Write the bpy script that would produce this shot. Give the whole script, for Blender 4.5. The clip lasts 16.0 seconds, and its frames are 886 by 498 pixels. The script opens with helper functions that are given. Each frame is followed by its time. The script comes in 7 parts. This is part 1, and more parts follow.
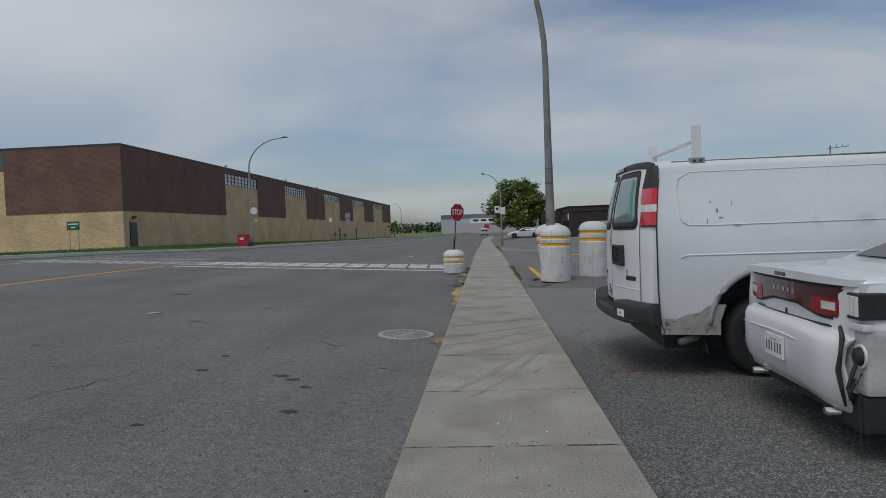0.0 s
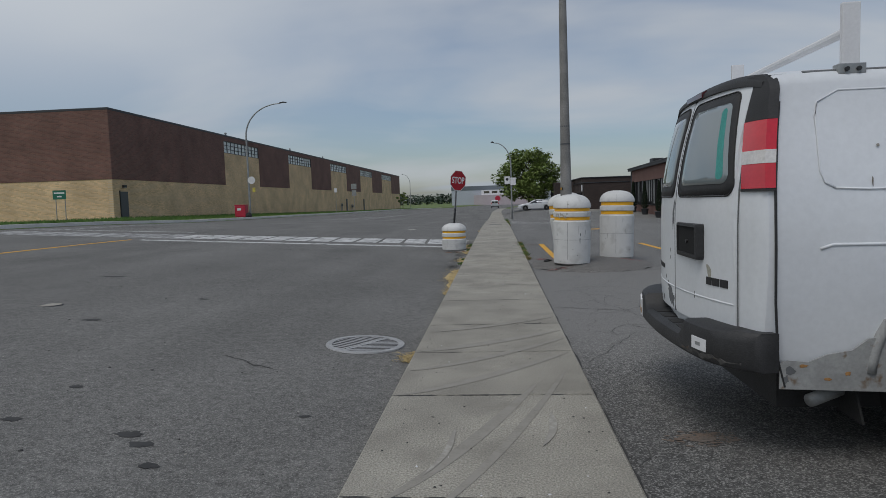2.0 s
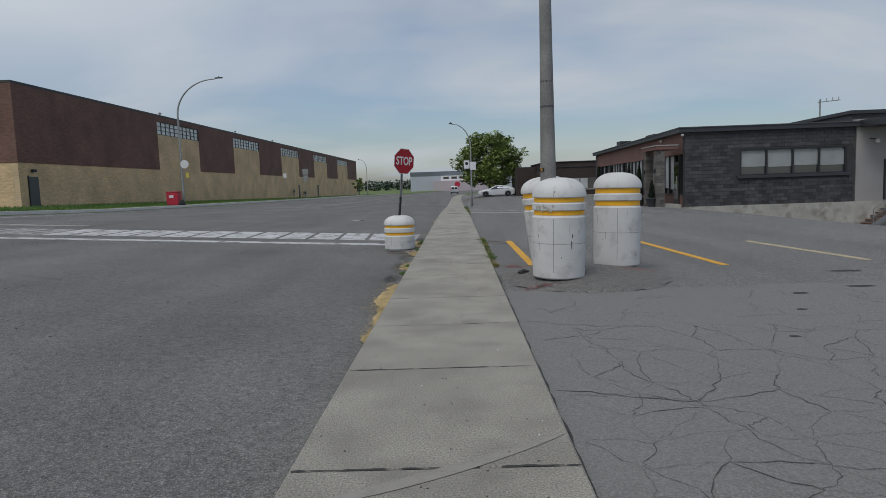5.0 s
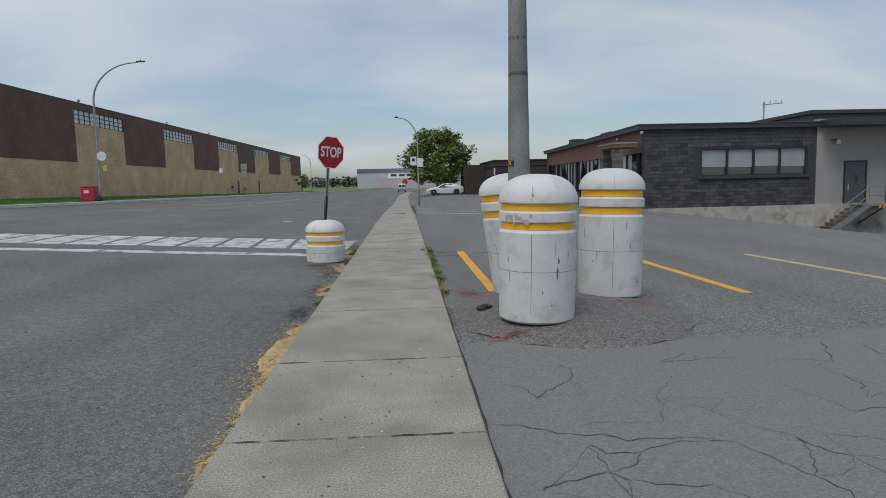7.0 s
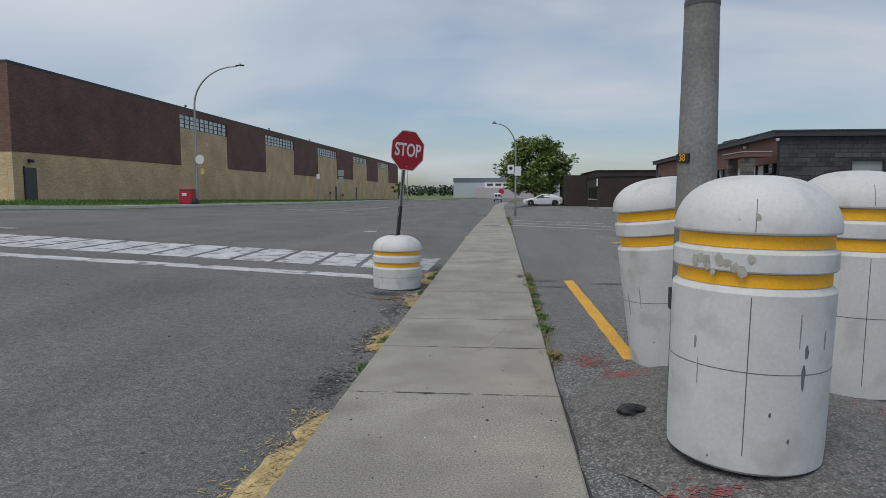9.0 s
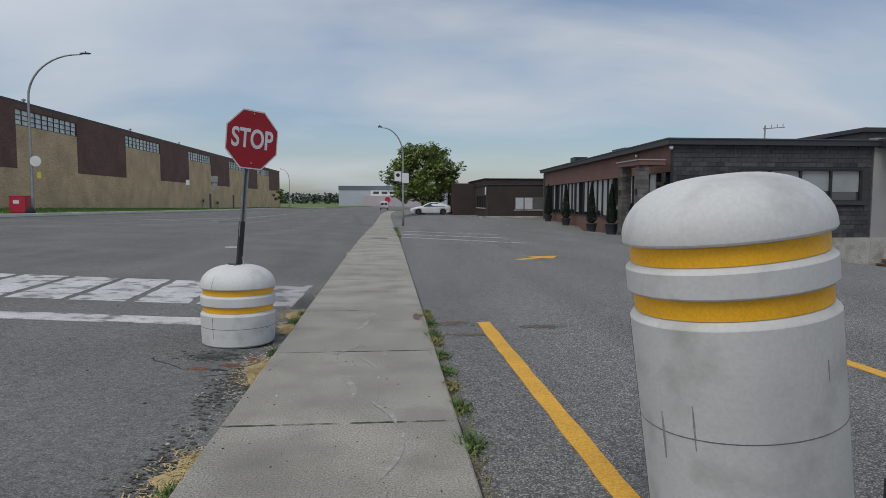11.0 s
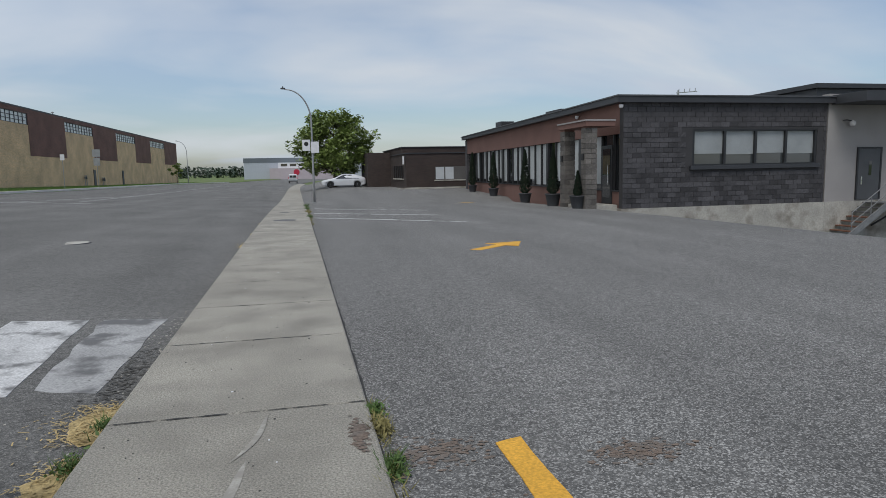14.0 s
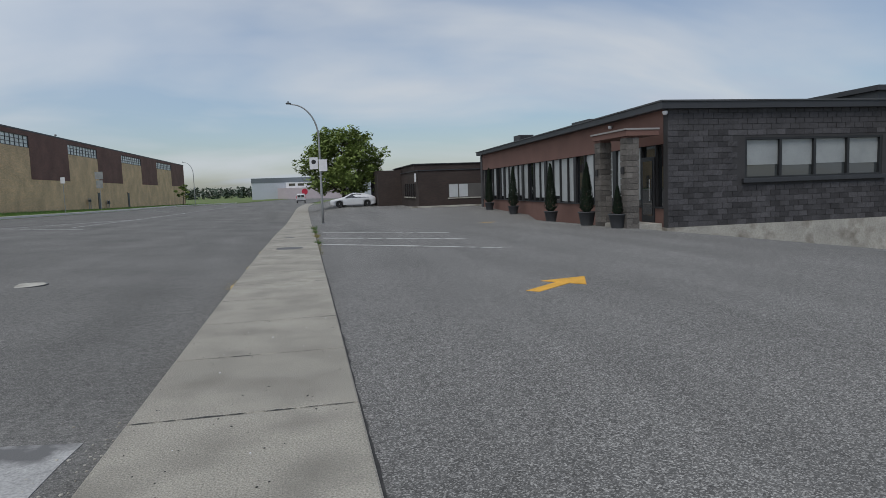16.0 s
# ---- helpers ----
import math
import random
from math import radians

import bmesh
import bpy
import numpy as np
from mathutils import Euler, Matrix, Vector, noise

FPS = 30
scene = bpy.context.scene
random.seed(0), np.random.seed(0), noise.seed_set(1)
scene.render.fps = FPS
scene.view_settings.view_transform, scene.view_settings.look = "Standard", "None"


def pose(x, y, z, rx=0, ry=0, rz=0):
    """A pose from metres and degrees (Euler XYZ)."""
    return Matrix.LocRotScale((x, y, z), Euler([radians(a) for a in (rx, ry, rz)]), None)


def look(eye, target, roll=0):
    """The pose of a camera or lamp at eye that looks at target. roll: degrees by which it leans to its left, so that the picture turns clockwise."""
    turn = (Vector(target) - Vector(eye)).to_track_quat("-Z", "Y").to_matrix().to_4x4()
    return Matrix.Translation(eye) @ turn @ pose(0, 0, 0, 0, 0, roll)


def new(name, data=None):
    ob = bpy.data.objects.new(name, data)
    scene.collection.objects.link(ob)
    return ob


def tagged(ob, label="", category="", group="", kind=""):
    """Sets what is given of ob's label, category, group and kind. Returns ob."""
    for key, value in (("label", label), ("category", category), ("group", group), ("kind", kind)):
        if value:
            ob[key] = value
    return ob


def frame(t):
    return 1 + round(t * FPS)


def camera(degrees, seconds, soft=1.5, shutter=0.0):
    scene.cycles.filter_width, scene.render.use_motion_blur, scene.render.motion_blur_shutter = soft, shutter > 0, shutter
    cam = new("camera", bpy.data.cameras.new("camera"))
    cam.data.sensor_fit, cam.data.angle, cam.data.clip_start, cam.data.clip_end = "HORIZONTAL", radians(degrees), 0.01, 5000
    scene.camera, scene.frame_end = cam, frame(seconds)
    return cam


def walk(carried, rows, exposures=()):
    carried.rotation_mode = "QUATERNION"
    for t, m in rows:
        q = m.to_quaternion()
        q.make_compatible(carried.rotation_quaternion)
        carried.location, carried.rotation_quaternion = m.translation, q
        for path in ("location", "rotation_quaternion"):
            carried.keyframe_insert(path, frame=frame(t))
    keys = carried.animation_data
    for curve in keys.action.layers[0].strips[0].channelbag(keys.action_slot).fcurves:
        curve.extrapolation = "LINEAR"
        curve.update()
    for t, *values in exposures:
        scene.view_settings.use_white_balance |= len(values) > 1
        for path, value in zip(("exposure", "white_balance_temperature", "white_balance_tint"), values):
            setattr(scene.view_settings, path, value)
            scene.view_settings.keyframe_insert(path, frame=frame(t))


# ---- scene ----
cam = camera(69.0, 16.0, soft=0.6)
PATH = [
    (0, (-0.131, -0.895, 1.49), (-0.264, 1.099, 1.427), -2.2),
    (0.5, (-0.049, -0.192, 1.502), (-0.149, 1.804, 1.427), -2.4),
    (1, (-0.019, 0.549, 1.473), (-0.132, 2.544, 1.382), -2.3),
    (1.5, (0.025, 1.186, 1.446), (-0.156, 3.174, 1.321), -2.0),
    (2, (0.073, 1.937, 1.436), (-0.097, 3.925, 1.287), -1.9),
    (2.5, (0.09, 2.644, 1.475), (-0.019, 4.635, 1.326), -2.0),
    (3, (0.032, 3.307, 1.467), (-0.031, 5.302, 1.339), -2.0),
    (3.5, (-0.021, 4.036, 1.46), (-0.097, 6.032, 1.344), -2.1),
    (6, (0.254, 7.672, 1.415), (0.311, 9.657, 1.174), -1.3),
    (6.5, (0.253, 8.482, 1.439), (0.405, 10.463, 1.211), -1.4),
    (7, (0.318, 9.154, 1.429), (0.431, 11.14, 1.221), -1.3),
    (7.5, (0.313, 9.846, 1.401), (0.309, 11.837, 1.212), -1.1),
    (8, (0.32, 10.569, 1.385), (0.115, 12.549, 1.197), -0.5),
    (10.5, (0.339, 14.262, 1.425), (0.384, 16.256, 1.274), 0.5),
    (11, (0.3, 15.031, 1.412), (0.472, 17.018, 1.262), 0.1),
    (11.5, (0.337, 15.739, 1.426), (0.574, 17.72, 1.281), -0.3),
    (12, (0.305, 16.456, 1.44), (0.61, 18.427, 1.29), -0.6),
    (12.5, (0.351, 17.221, 1.427), (0.676, 19.187, 1.256), -0.7),
    (13, (0.31, 17.906, 1.433), (0.655, 19.863, 1.205), -0.5),
    (13.5, (0.389, 18.667, 1.405), (0.749, 20.619, 1.158), -0.8),
    (14, (0.387, 19.403, 1.42), (0.82, 21.34, 1.177), -1.1),
    (14.5, (0.446, 20.146, 1.415), (0.945, 22.069, 1.184), -1.4),
    (15, (0.488, 20.803, 1.408), (1.027, 22.716, 1.178), -1.5),
    (15.5, (0.463, 21.535, 1.471), (0.955, 23.463, 1.268), -1.9),
    (16, (0.459, 22.228, 1.453), (0.869, 24.176, 1.263), -2.0),
]
walk(cam, [(t, look(eye, target, roll)) for t, eye, target, roll in PATH], [(0, -0.22), (3.2, -0.22), (6.0, 0.08), (7.0, 0.14), (8.0, 0.12), (10.5, 0.04), (11.5, 0.06), (12.5, 0.12), (13.5, 0.28), (14.0, 0.22), (14.5, 0.26), (16, 0.11)])

# ---- light ----
world = bpy.data.worlds.new("sky")
scene.world = world
world.use_nodes = True
wn, wl = world.node_tree.nodes, world.node_tree.links
wn.clear()


def wnode(kind, **kw):
    n = wn.new(kind)
    for k, v in kw.items():
        n.inputs[k].default_value = v
    return n


w_out, w_bg = wn.new("ShaderNodeOutputWorld"), wn.new("ShaderNodeBackground")
w_sky = wn.new("ShaderNodeTexSky")
w_sky.sky_type, w_sky.sun_disc = "NISHITA", False
w_sky.sun_elevation, w_sky.sun_rotation = radians(59), radians(207)
w_sky.air_density, w_sky.dust_density, w_sky.ozone_density = 1.0, 1.2, 1.5
w_co = wn.new("ShaderNodeTexCoord")
w_sep = wn.new("ShaderNodeSeparateXYZ")
wl.new(w_co.outputs["Generated"], w_sep.inputs[0])
# cloud sheet: the direction laid on a flat layer overhead
w_add = wn.new("ShaderNodeMath")
w_add.operation = "ADD"
w_add.inputs[1].default_value = 0.3
w_abs = wn.new("ShaderNodeMath")
w_abs.operation = "ABSOLUTE"
wl.new(w_sep.outputs["Z"], w_abs.inputs[0])
wl.new(w_abs.outputs[0], w_add.inputs[0])
w_com = wn.new("ShaderNodeCombineXYZ")
for axis in "XY":
    d = wn.new("ShaderNodeMath")
    d.operation = "DIVIDE"
    wl.new(w_sep.outputs[axis], d.inputs[0])
    wl.new(w_add.outputs[0], d.inputs[1])
    wl.new(d.outputs[0], w_com.inputs[axis])
w_map = wn.new("ShaderNodeMapping")
w_map.inputs["Scale"].default_value = (0.8, 1.5, 1)
w_map.inputs["Rotation"].default_value = (0, 0, radians(-14))
w_map.inputs["Location"].default_value = (2.2, 4.9, 0)
wl.new(w_com.outputs[0], w_map.inputs["Vector"])
w_noise = wnode("ShaderNodeTexNoise", Scale=1.0, Detail=5.0, Roughness=0.48, Distortion=0.35)
wl.new(w_map.outputs[0], w_noise.inputs["Vector"])
w_ramp = wn.new("ShaderNodeValToRGB")
w_ramp.color_ramp.elements[0].position, w_ramp.color_ramp.elements[1].position = 0.43, 0.70
w_ramp.color_ramp.elements[0].color = (0.06, 0.06, 0.06, 1)
w_ramp.color_ramp.elements[1].color = (0.97, 0.97, 0.97, 1)
wl.new(w_noise.outputs["Fac"], w_ramp.inputs[0])
# thin darker streaks low in the sky
w_map2 = wn.new("ShaderNodeMapping")
w_map2.inputs["Scale"].default_value = (0.5, 1.9, 1)
w_map2.inputs["Rotation"].default_value = (0, 0, radians(-6))
w_map2.inputs["Location"].default_value = (7.3, 1.1, 0)
wl.new(w_com.outputs[0], w_map2.inputs["Vector"])
w_noise2 = wnode("ShaderNodeTexNoise", Scale=1.1, Detail=4.0, Roughness=0.5, Distortion=0.3)
wl.new(w_map2.outputs[0], w_noise2.inputs["Vector"])
w_ramp2 = wn.new("ShaderNodeValToRGB")
w_ramp2.color_ramp.elements[0].position, w_ramp2.color_ramp.elements[1].position = 0.54, 0.66
w_ramp2.color_ramp.elements[0].color, w_ramp2.color_ramp.elements[1].color = (0, 0, 0, 1), (0.75, 0.75, 0.75, 1)
wl.new(w_noise2.outputs["Fac"], w_ramp2.inputs[0])
w_blue = wn.new("ShaderNodeMix")
w_blue.data_type, w_blue.blend_type = "RGBA", "MULTIPLY"
w_blue.inputs["Factor"].default_value = 1
wl.new(w_sky.outputs[0], w_blue.inputs["A"])
w_blue.inputs["B"].default_value = (0.086, 0.089, 0.094, 1)
w_mix = wn.new("ShaderNodeMix")
w_mix.data_type = "RGBA"
wl.new(w_ramp.outputs[0], w_mix.inputs["Factor"])
wl.new(w_blue.outputs["Result"], w_mix.inputs["A"])
w_mix.inputs["B"].default_value = (0.53, 0.565, 0.61, 1)
w_mix2 = wn.new("ShaderNodeMix")
w_mix2.data_type = "RGBA"
wl.new(w_ramp2.outputs[0], w_mix2.inputs["Factor"])
wl.new(w_mix.outputs["Result"], w_mix2.inputs["A"])
w_mix2.inputs["B"].default_value = (0.40, 0.46, 0.56, 1)
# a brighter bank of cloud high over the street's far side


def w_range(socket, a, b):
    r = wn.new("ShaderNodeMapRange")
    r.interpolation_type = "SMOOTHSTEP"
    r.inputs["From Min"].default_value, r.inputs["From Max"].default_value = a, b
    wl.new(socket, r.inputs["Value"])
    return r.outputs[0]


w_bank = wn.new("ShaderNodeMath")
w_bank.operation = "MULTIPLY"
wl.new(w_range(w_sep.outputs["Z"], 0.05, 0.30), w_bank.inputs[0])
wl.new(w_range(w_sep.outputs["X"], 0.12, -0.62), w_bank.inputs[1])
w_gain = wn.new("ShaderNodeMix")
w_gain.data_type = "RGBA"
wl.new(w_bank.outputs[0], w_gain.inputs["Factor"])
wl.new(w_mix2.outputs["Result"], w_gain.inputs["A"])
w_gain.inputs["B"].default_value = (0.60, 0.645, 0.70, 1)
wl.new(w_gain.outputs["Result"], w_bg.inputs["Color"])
w_bg.inputs["Strength"].default_value = 1.0
wl.new(w_bg.outputs[0], w_out.inputs[0])

sun = new("sun", bpy.data.lights.new("sun", "SUN"))
sun.data.energy, sun.data.angle, sun.data.color = 1.35, radians(30), (1.0, 0.97, 0.93)
sun.matrix_world = look((-14, -28, 52), (0, 0, 0))

# ---- materials ----
MATS = {}


def mat(name, base, rough=0.8, var=0.18, scale=1.2, fine=40.0, fine_var=0.15, bump=0.0, bump_scale=60.0, metal=0.0, spec=0.5, coat=0.0, rand=0.0, stain=None, stain_at=(0.6, 0.75), stain_scale=0.7):
    """A surface with large blotches, fine grain, relief, and stains where a noise runs high."""
    if name in MATS:
        return MATS[name]
    m = MATS[name] = bpy.data.materials.new(name)
    m.use_nodes = True
    n, l = m.node_tree.nodes, m.node_tree.links
    b = n["Principled BSDF"]
    b.inputs["Roughness"].default_value, b.inputs["Metallic"].default_value = rough, metal
    b.inputs["Specular IOR Level"].default_value, b.inputs["Coat Weight"].default_value = spec, coat
    geo = n.new("ShaderNodeNewGeometry")

    def noise_of(s, detail=4.0):
        t = n.new("ShaderNodeTexNoise")
        t.inputs["Scale"].default_value, t.inputs["Detail"].default_value = s, detail
        l.new(geo.outputs["Position"], t.inputs["Vector"])
        return t.outputs["Fac"]

    def scaled(fac, amount):
        r = n.new("ShaderNodeMapRange")
        r.inputs["From Min"].default_value, r.inputs["From Max"].default_value = 0.3, 0.7
        r.inputs["To Min"].default_value, r.inputs["To Max"].default_value = 1 - amount, 1 + amount
        l.new(fac, r.inputs["Value"])
        return r.outputs[0]

    def times(a, b_):
        x = n.new("ShaderNodeMath")
        x.operation = "MULTIPLY"
        l.new(a, x.inputs[0])
        l.new(b_, x.inputs[1])
        return x.outputs[0]

    value = times(scaled(noise_of(scale, 5.0), var), scaled(noise_of(fine, 5.0), fine_var))
    if rand:
        info = n.new("ShaderNodeObjectInfo")
        r = n.new("ShaderNodeMapRange")
        r.inputs["To Min"].default_value, r.inputs["To Max"].default_value = 1 - rand, 1 + rand
        l.new(info.outputs["Random"], r.inputs["Value"])
        value = times(value, r.outputs[0])
    v = n.new("ShaderNodeVectorMath")
    v.operation = "SCALE"
    v.inputs[0].default_value = base
    l.new(value, v.inputs["Scale"])
    colour = v.outputs[0]
    if stain:
        ramp = n.new("ShaderNodeValToRGB")
        ramp.color_ramp.elements[0].position, ramp.color_ramp.elements[1].position = stain_at
        l.new(noise_of(stain_scale, 6.0), ramp.inputs[0])
        mix = n.new("ShaderNodeMix")
        mix.data_type = "RGBA"
        l.new(ramp.outputs[0], mix.inputs["Factor"])
        l.new(colour, mix.inputs["A"])
        mix.inputs["B"].default_value = (*stain, 1)
        colour = mix.outputs["Result"]
    l.new(colour, b.inputs["Base Color"])
    if bump:
        bp = n.new("ShaderNodeBump")
        bp.inputs["Strength"].default_value, bp.inputs["Distance"].default_value = min(1, bump), 0.01
        l.new(noise_of(bump_scale, 3.0), bp.inputs["Height"])
        l.new(bp.outputs[0], b.inputs["Normal"])
    return m


def asphalt(name, base, chip, chip_scale, chip_amount, patch=0.14, aged=None):
    """Asphalt: pale stone chips in dark binder, worn patches, long rolled streaks."""
    m = mat(name, base, rough=0.9, var=patch, scale=0.35, fine=16.0, fine_var=0.26, spec=0.3)
    n, l = m.node_tree.nodes, m.node_tree.links
    b = n["Principled BSDF"]
    geo = n.new("ShaderNodeNewGeometry")
    vor = n.new("ShaderNodeTexVoronoi")
    vor.inputs["Scale"].default_value = chip_scale
    l.new(geo.outputs["Position"], vor.inputs["Vector"])
    sep = n.new("ShaderNodeSeparateColor")
    l.new(vor.outputs["Color"], sep.inputs[0])
    ramp = n.new("ShaderNodeValToRGB")
    ramp.color_ramp.elements[0].position, ramp.color_ramp.elements[1].position = 0.55, 0.95
    ramp.color_ramp.elements[0].color, ramp.color_ramp.elements[1].color = (0, 0, 0, 1), (chip_amount,) * 3 + (1,)
    l.new(sep.outputs[0], ramp.inputs[0])
    old = b.inputs["Base Color"].links[0].from_socket
    mix = n.new("ShaderNodeMix")
    mix.data_type = "RGBA"
    l.new(ramp.outputs[0], mix.inputs["Factor"])
    l.new(old, mix.inputs["A"])
    mix.inputs["B"].default_value = (*chip, 1)
    # wheel-worn streaks along the way
    mp = n.new("ShaderNodeMapping")
    mp.inputs["Scale"].default_value = (0.9, 0.07, 1)
    l.new(geo.outputs["Position"], mp.inputs["Vector"])
    st = n.new("ShaderNodeTexNoise")
    st.inputs["Scale"].default_value, st.inputs["Detail"].default_value = 1.0, 4.0
    l.new(mp.outputs[0], st.inputs["Vector"])
    rg = n.new("ShaderNodeMapRange")
    rg.inputs["From Min"].default_value, rg.inputs["From Max"].default_value = 0.3, 0.7
    rg.inputs["To Min"].default_value, rg.inputs["To Max"].default_value = 0.87, 1.13
    l.new(st.outputs["Fac"], rg.inputs["Value"])
    sc = n.new("ShaderNodeVectorMath")
    sc.operation = "SCALE"
    l.new(mix.outputs["Result"], sc.inputs[0])
    l.new(rg.outputs[0], sc.inputs["Scale"])
    l.new(sc.outputs[0], b.inputs["Base Color"])
    # coarse loose grains, light and dark
    grain = n.new("ShaderNodeTexNoise")
    grain.inputs["Scale"].default_value, grain.inputs["Detail"].default_value, grain.inputs["Roughness"].default_value = 55.0, 6.0, 0.75
    l.new(geo.outputs["Position"], grain.inputs["Vector"])
    gr = n.new("ShaderNodeMapRange")
    gr.inputs["From Min"].default_value, gr.inputs["From Max"].default_value = 0.36, 0.64
    gr.inputs["To Min"].default_value, gr.inputs["To Max"].default_value = 0.62, 1.38
    l.new(grain.outputs["Fac"], gr.inputs["Value"])
    sg = n.new("ShaderNodeVectorMath")
    sg.operation = "SCALE"
    l.new(sc.outputs[0], sg.inputs[0])
    l.new(gr.outputs[0], sg.inputs["Scale"])
    l.new(sg.outputs[0], b.inputs["Base Color"])
    if aged:
        # an older, paler and smoother stretch with a wavering edge
        colour, y0, y1 = aged
        sy = n.new("ShaderNodeSeparateXYZ")
        l.new(geo.outputs["Position"], sy.inputs[0])
        edge = n.new("ShaderNodeTexNoise")
        edge.inputs["Scale"].default_value, edge.inputs["Detail"].default_value = 1.1, 5.0
        l.new(geo.outputs["Position"], edge.inputs["Vector"])
        off = n.new("ShaderNodeMath")
        off.operation = "MULTIPLY_ADD"
        off.inputs[1].default_value = 1.6
        l.new(edge.outputs["Fac"], off.inputs[0])
        l.new(sy.outputs["Y"], off.inputs[2])
        fac = None
        for a_, b_ in ((y0, y0 + 1.6), (y1 + 0.25, y1)):
            r_ = n.new("ShaderNodeMapRange")
            r_.inputs["From Min"].default_value, r_.inputs["From Max"].default_value = a_ + 0.8, b_ + 0.8
            r_.inputs["To Max"].default_value = 0.95
            l.new(off.outputs[0], r_.inputs["Value"])
            if fac is None:
                fac = r_.outputs[0]
            else:
                mm = n.new("ShaderNodeMath")
                mm.operation = "MULTIPLY"
                l.new(fac, mm.inputs[0])
                l.new(r_.outputs[0], mm.inputs[1])
                fac = mm.outputs[0]
        tone = n.new("ShaderNodeVectorMath")
        tone.operation = "SCALE"
        tone.inputs[0].default_value = colour
        half = n.new("ShaderNodeMapRange")
        half.inputs["From Min"].default_value, half.inputs["From Max"].default_value = 0.62, 1.38
        half.inputs["To Min"].default_value, half.inputs["To Max"].default_value = 0.8, 1.2
        l.new(gr.outputs[0], half.inputs["Value"])
        l.new(half.outputs[0], tone.inputs["Scale"])
        # colour scaled down to 0.76 below the start of that stretch
        near_scale = n.new("ShaderNodeMapRange")
        near_scale.inputs["From Min"].default_value, near_scale.inputs["From Max"].default_value = y0 - 0.4, y0 + 1.6
        near_scale.inputs["To Min"].default_value, near_scale.inputs["To Max"].default_value = 0.76, 1.0
        l.new(off.outputs[0], near_scale.inputs["Value"])
        dk = n.new("ShaderNodeVectorMath")
        dk.operation = "SCALE"
        l.new(sg.outputs[0], dk.inputs[0])
        l.new(near_scale.outputs[0], dk.inputs["Scale"])
        mo = n.new("ShaderNodeMix")
        mo.data_type = "RGBA"
        l.new(fac, mo.inputs["Factor"])
        l.new(dk.outputs[0], mo.inputs["A"])
        l.new(tone.outputs[0], mo.inputs["B"])
        l.new(mo.outputs["Result"], b.inputs["Base Color"])
    bp = n.new("ShaderNodeBump")
    bp.inputs["Strength"].default_value, bp.inputs["Distance"].default_value = 0.6, 0.006
    l.new(vor.outputs["Distance"], bp.inputs["Height"])
    l.new(bp.outputs[0], b.inputs["Normal"])
    return m


def brick_mat(name, c1, c2, mortar, axis, w=0.29, h=0.09, off=0.5, joint=0.012, smooth=0.1):
    """Coursed masonry in a wall whose length runs along the axis."""
    m = MATS[name] = bpy.data.materials.new(name)
    m.use_nodes = True
    n, l = m.node_tree.nodes, m.node_tree.links
    b = n["Principled BSDF"]
    b.inputs["Roughness"].default_value = 0.9
    geo, sep, com = n.new("ShaderNodeNewGeometry"), n.new("ShaderNodeSeparateXYZ"), n.new("ShaderNodeCombineXYZ")
    l.new(geo.outputs["Position"], sep.inputs[0])
    l.new(sep.outputs[axis], com.inputs["X"])
    l.new(sep.outputs["Z"], com.inputs["Y"])
    t = n.new("ShaderNodeTexBrick")
    t.offset = off
    for k, v in (("Scale", 1.0), ("Mortar Size", joint), ("Mortar Smooth", smooth), ("Brick Width", w), ("Row Height", h), ("Bias", 0.0)):
        t.inputs[k].default_value = v
    t.inputs["Color1"].default_value, t.inputs["Color2"].default_value, t.inputs["Mortar"].default_value = (*c1, 1), (*c2, 1), (*mortar, 1)
    l.new(com.outputs[0], t.inputs["Vector"])
    ns = n.new("ShaderNodeTexNoise")
    ns.inputs["Scale"].default_value, ns.inputs["Detail"].default_value = 0.5, 6.0
    l.new(geo.outputs["Position"], ns.inputs["Vector"])
    rg = n.new("ShaderNodeMapRange")
    rg.inputs["From Min"].default_value, rg.inputs["From Max"].default_value = 0.3, 0.7
    rg.inputs["To Min"].default_value, rg.inputs["To Max"].default_value = 0.82, 1.18
    l.new(ns.outputs["Fac"], rg.inputs["Value"])
    sc = n.new("ShaderNodeVectorMath")
    sc.operation = "SCALE"
    l.new(t.outputs["Color"], sc.inputs[0])
    l.new(rg.outputs[0], sc.inputs["Scale"])
    l.new(sc.outputs[0], b.inputs["Base Color"])
    bp = n.new("ShaderNodeBump")
    bp.inputs["Strength"].default_value, bp.inputs["Distance"].default_value = 0.5, 0.01
    bp.invert = True
    l.new(t.outputs["Fac"], bp.inputs["Height"])
    l.new(bp.outputs[0], b.inputs["Normal"])
    return m


def glass_mat(name, tint, rough=0.03):
    m = MATS[name] = bpy.data.materials.new(name)
    m.use_nodes = True
    b = m.node_tree.nodes["Principled BSDF"]
    b.inputs["Base Color"].default_value = (*tint, 1)
    b.inputs["Roughness"].default_value, b.inputs["Specular IOR Level"].default_value = rough, 1.0
    b.inputs["IOR"].default_value = 1.6
    return m


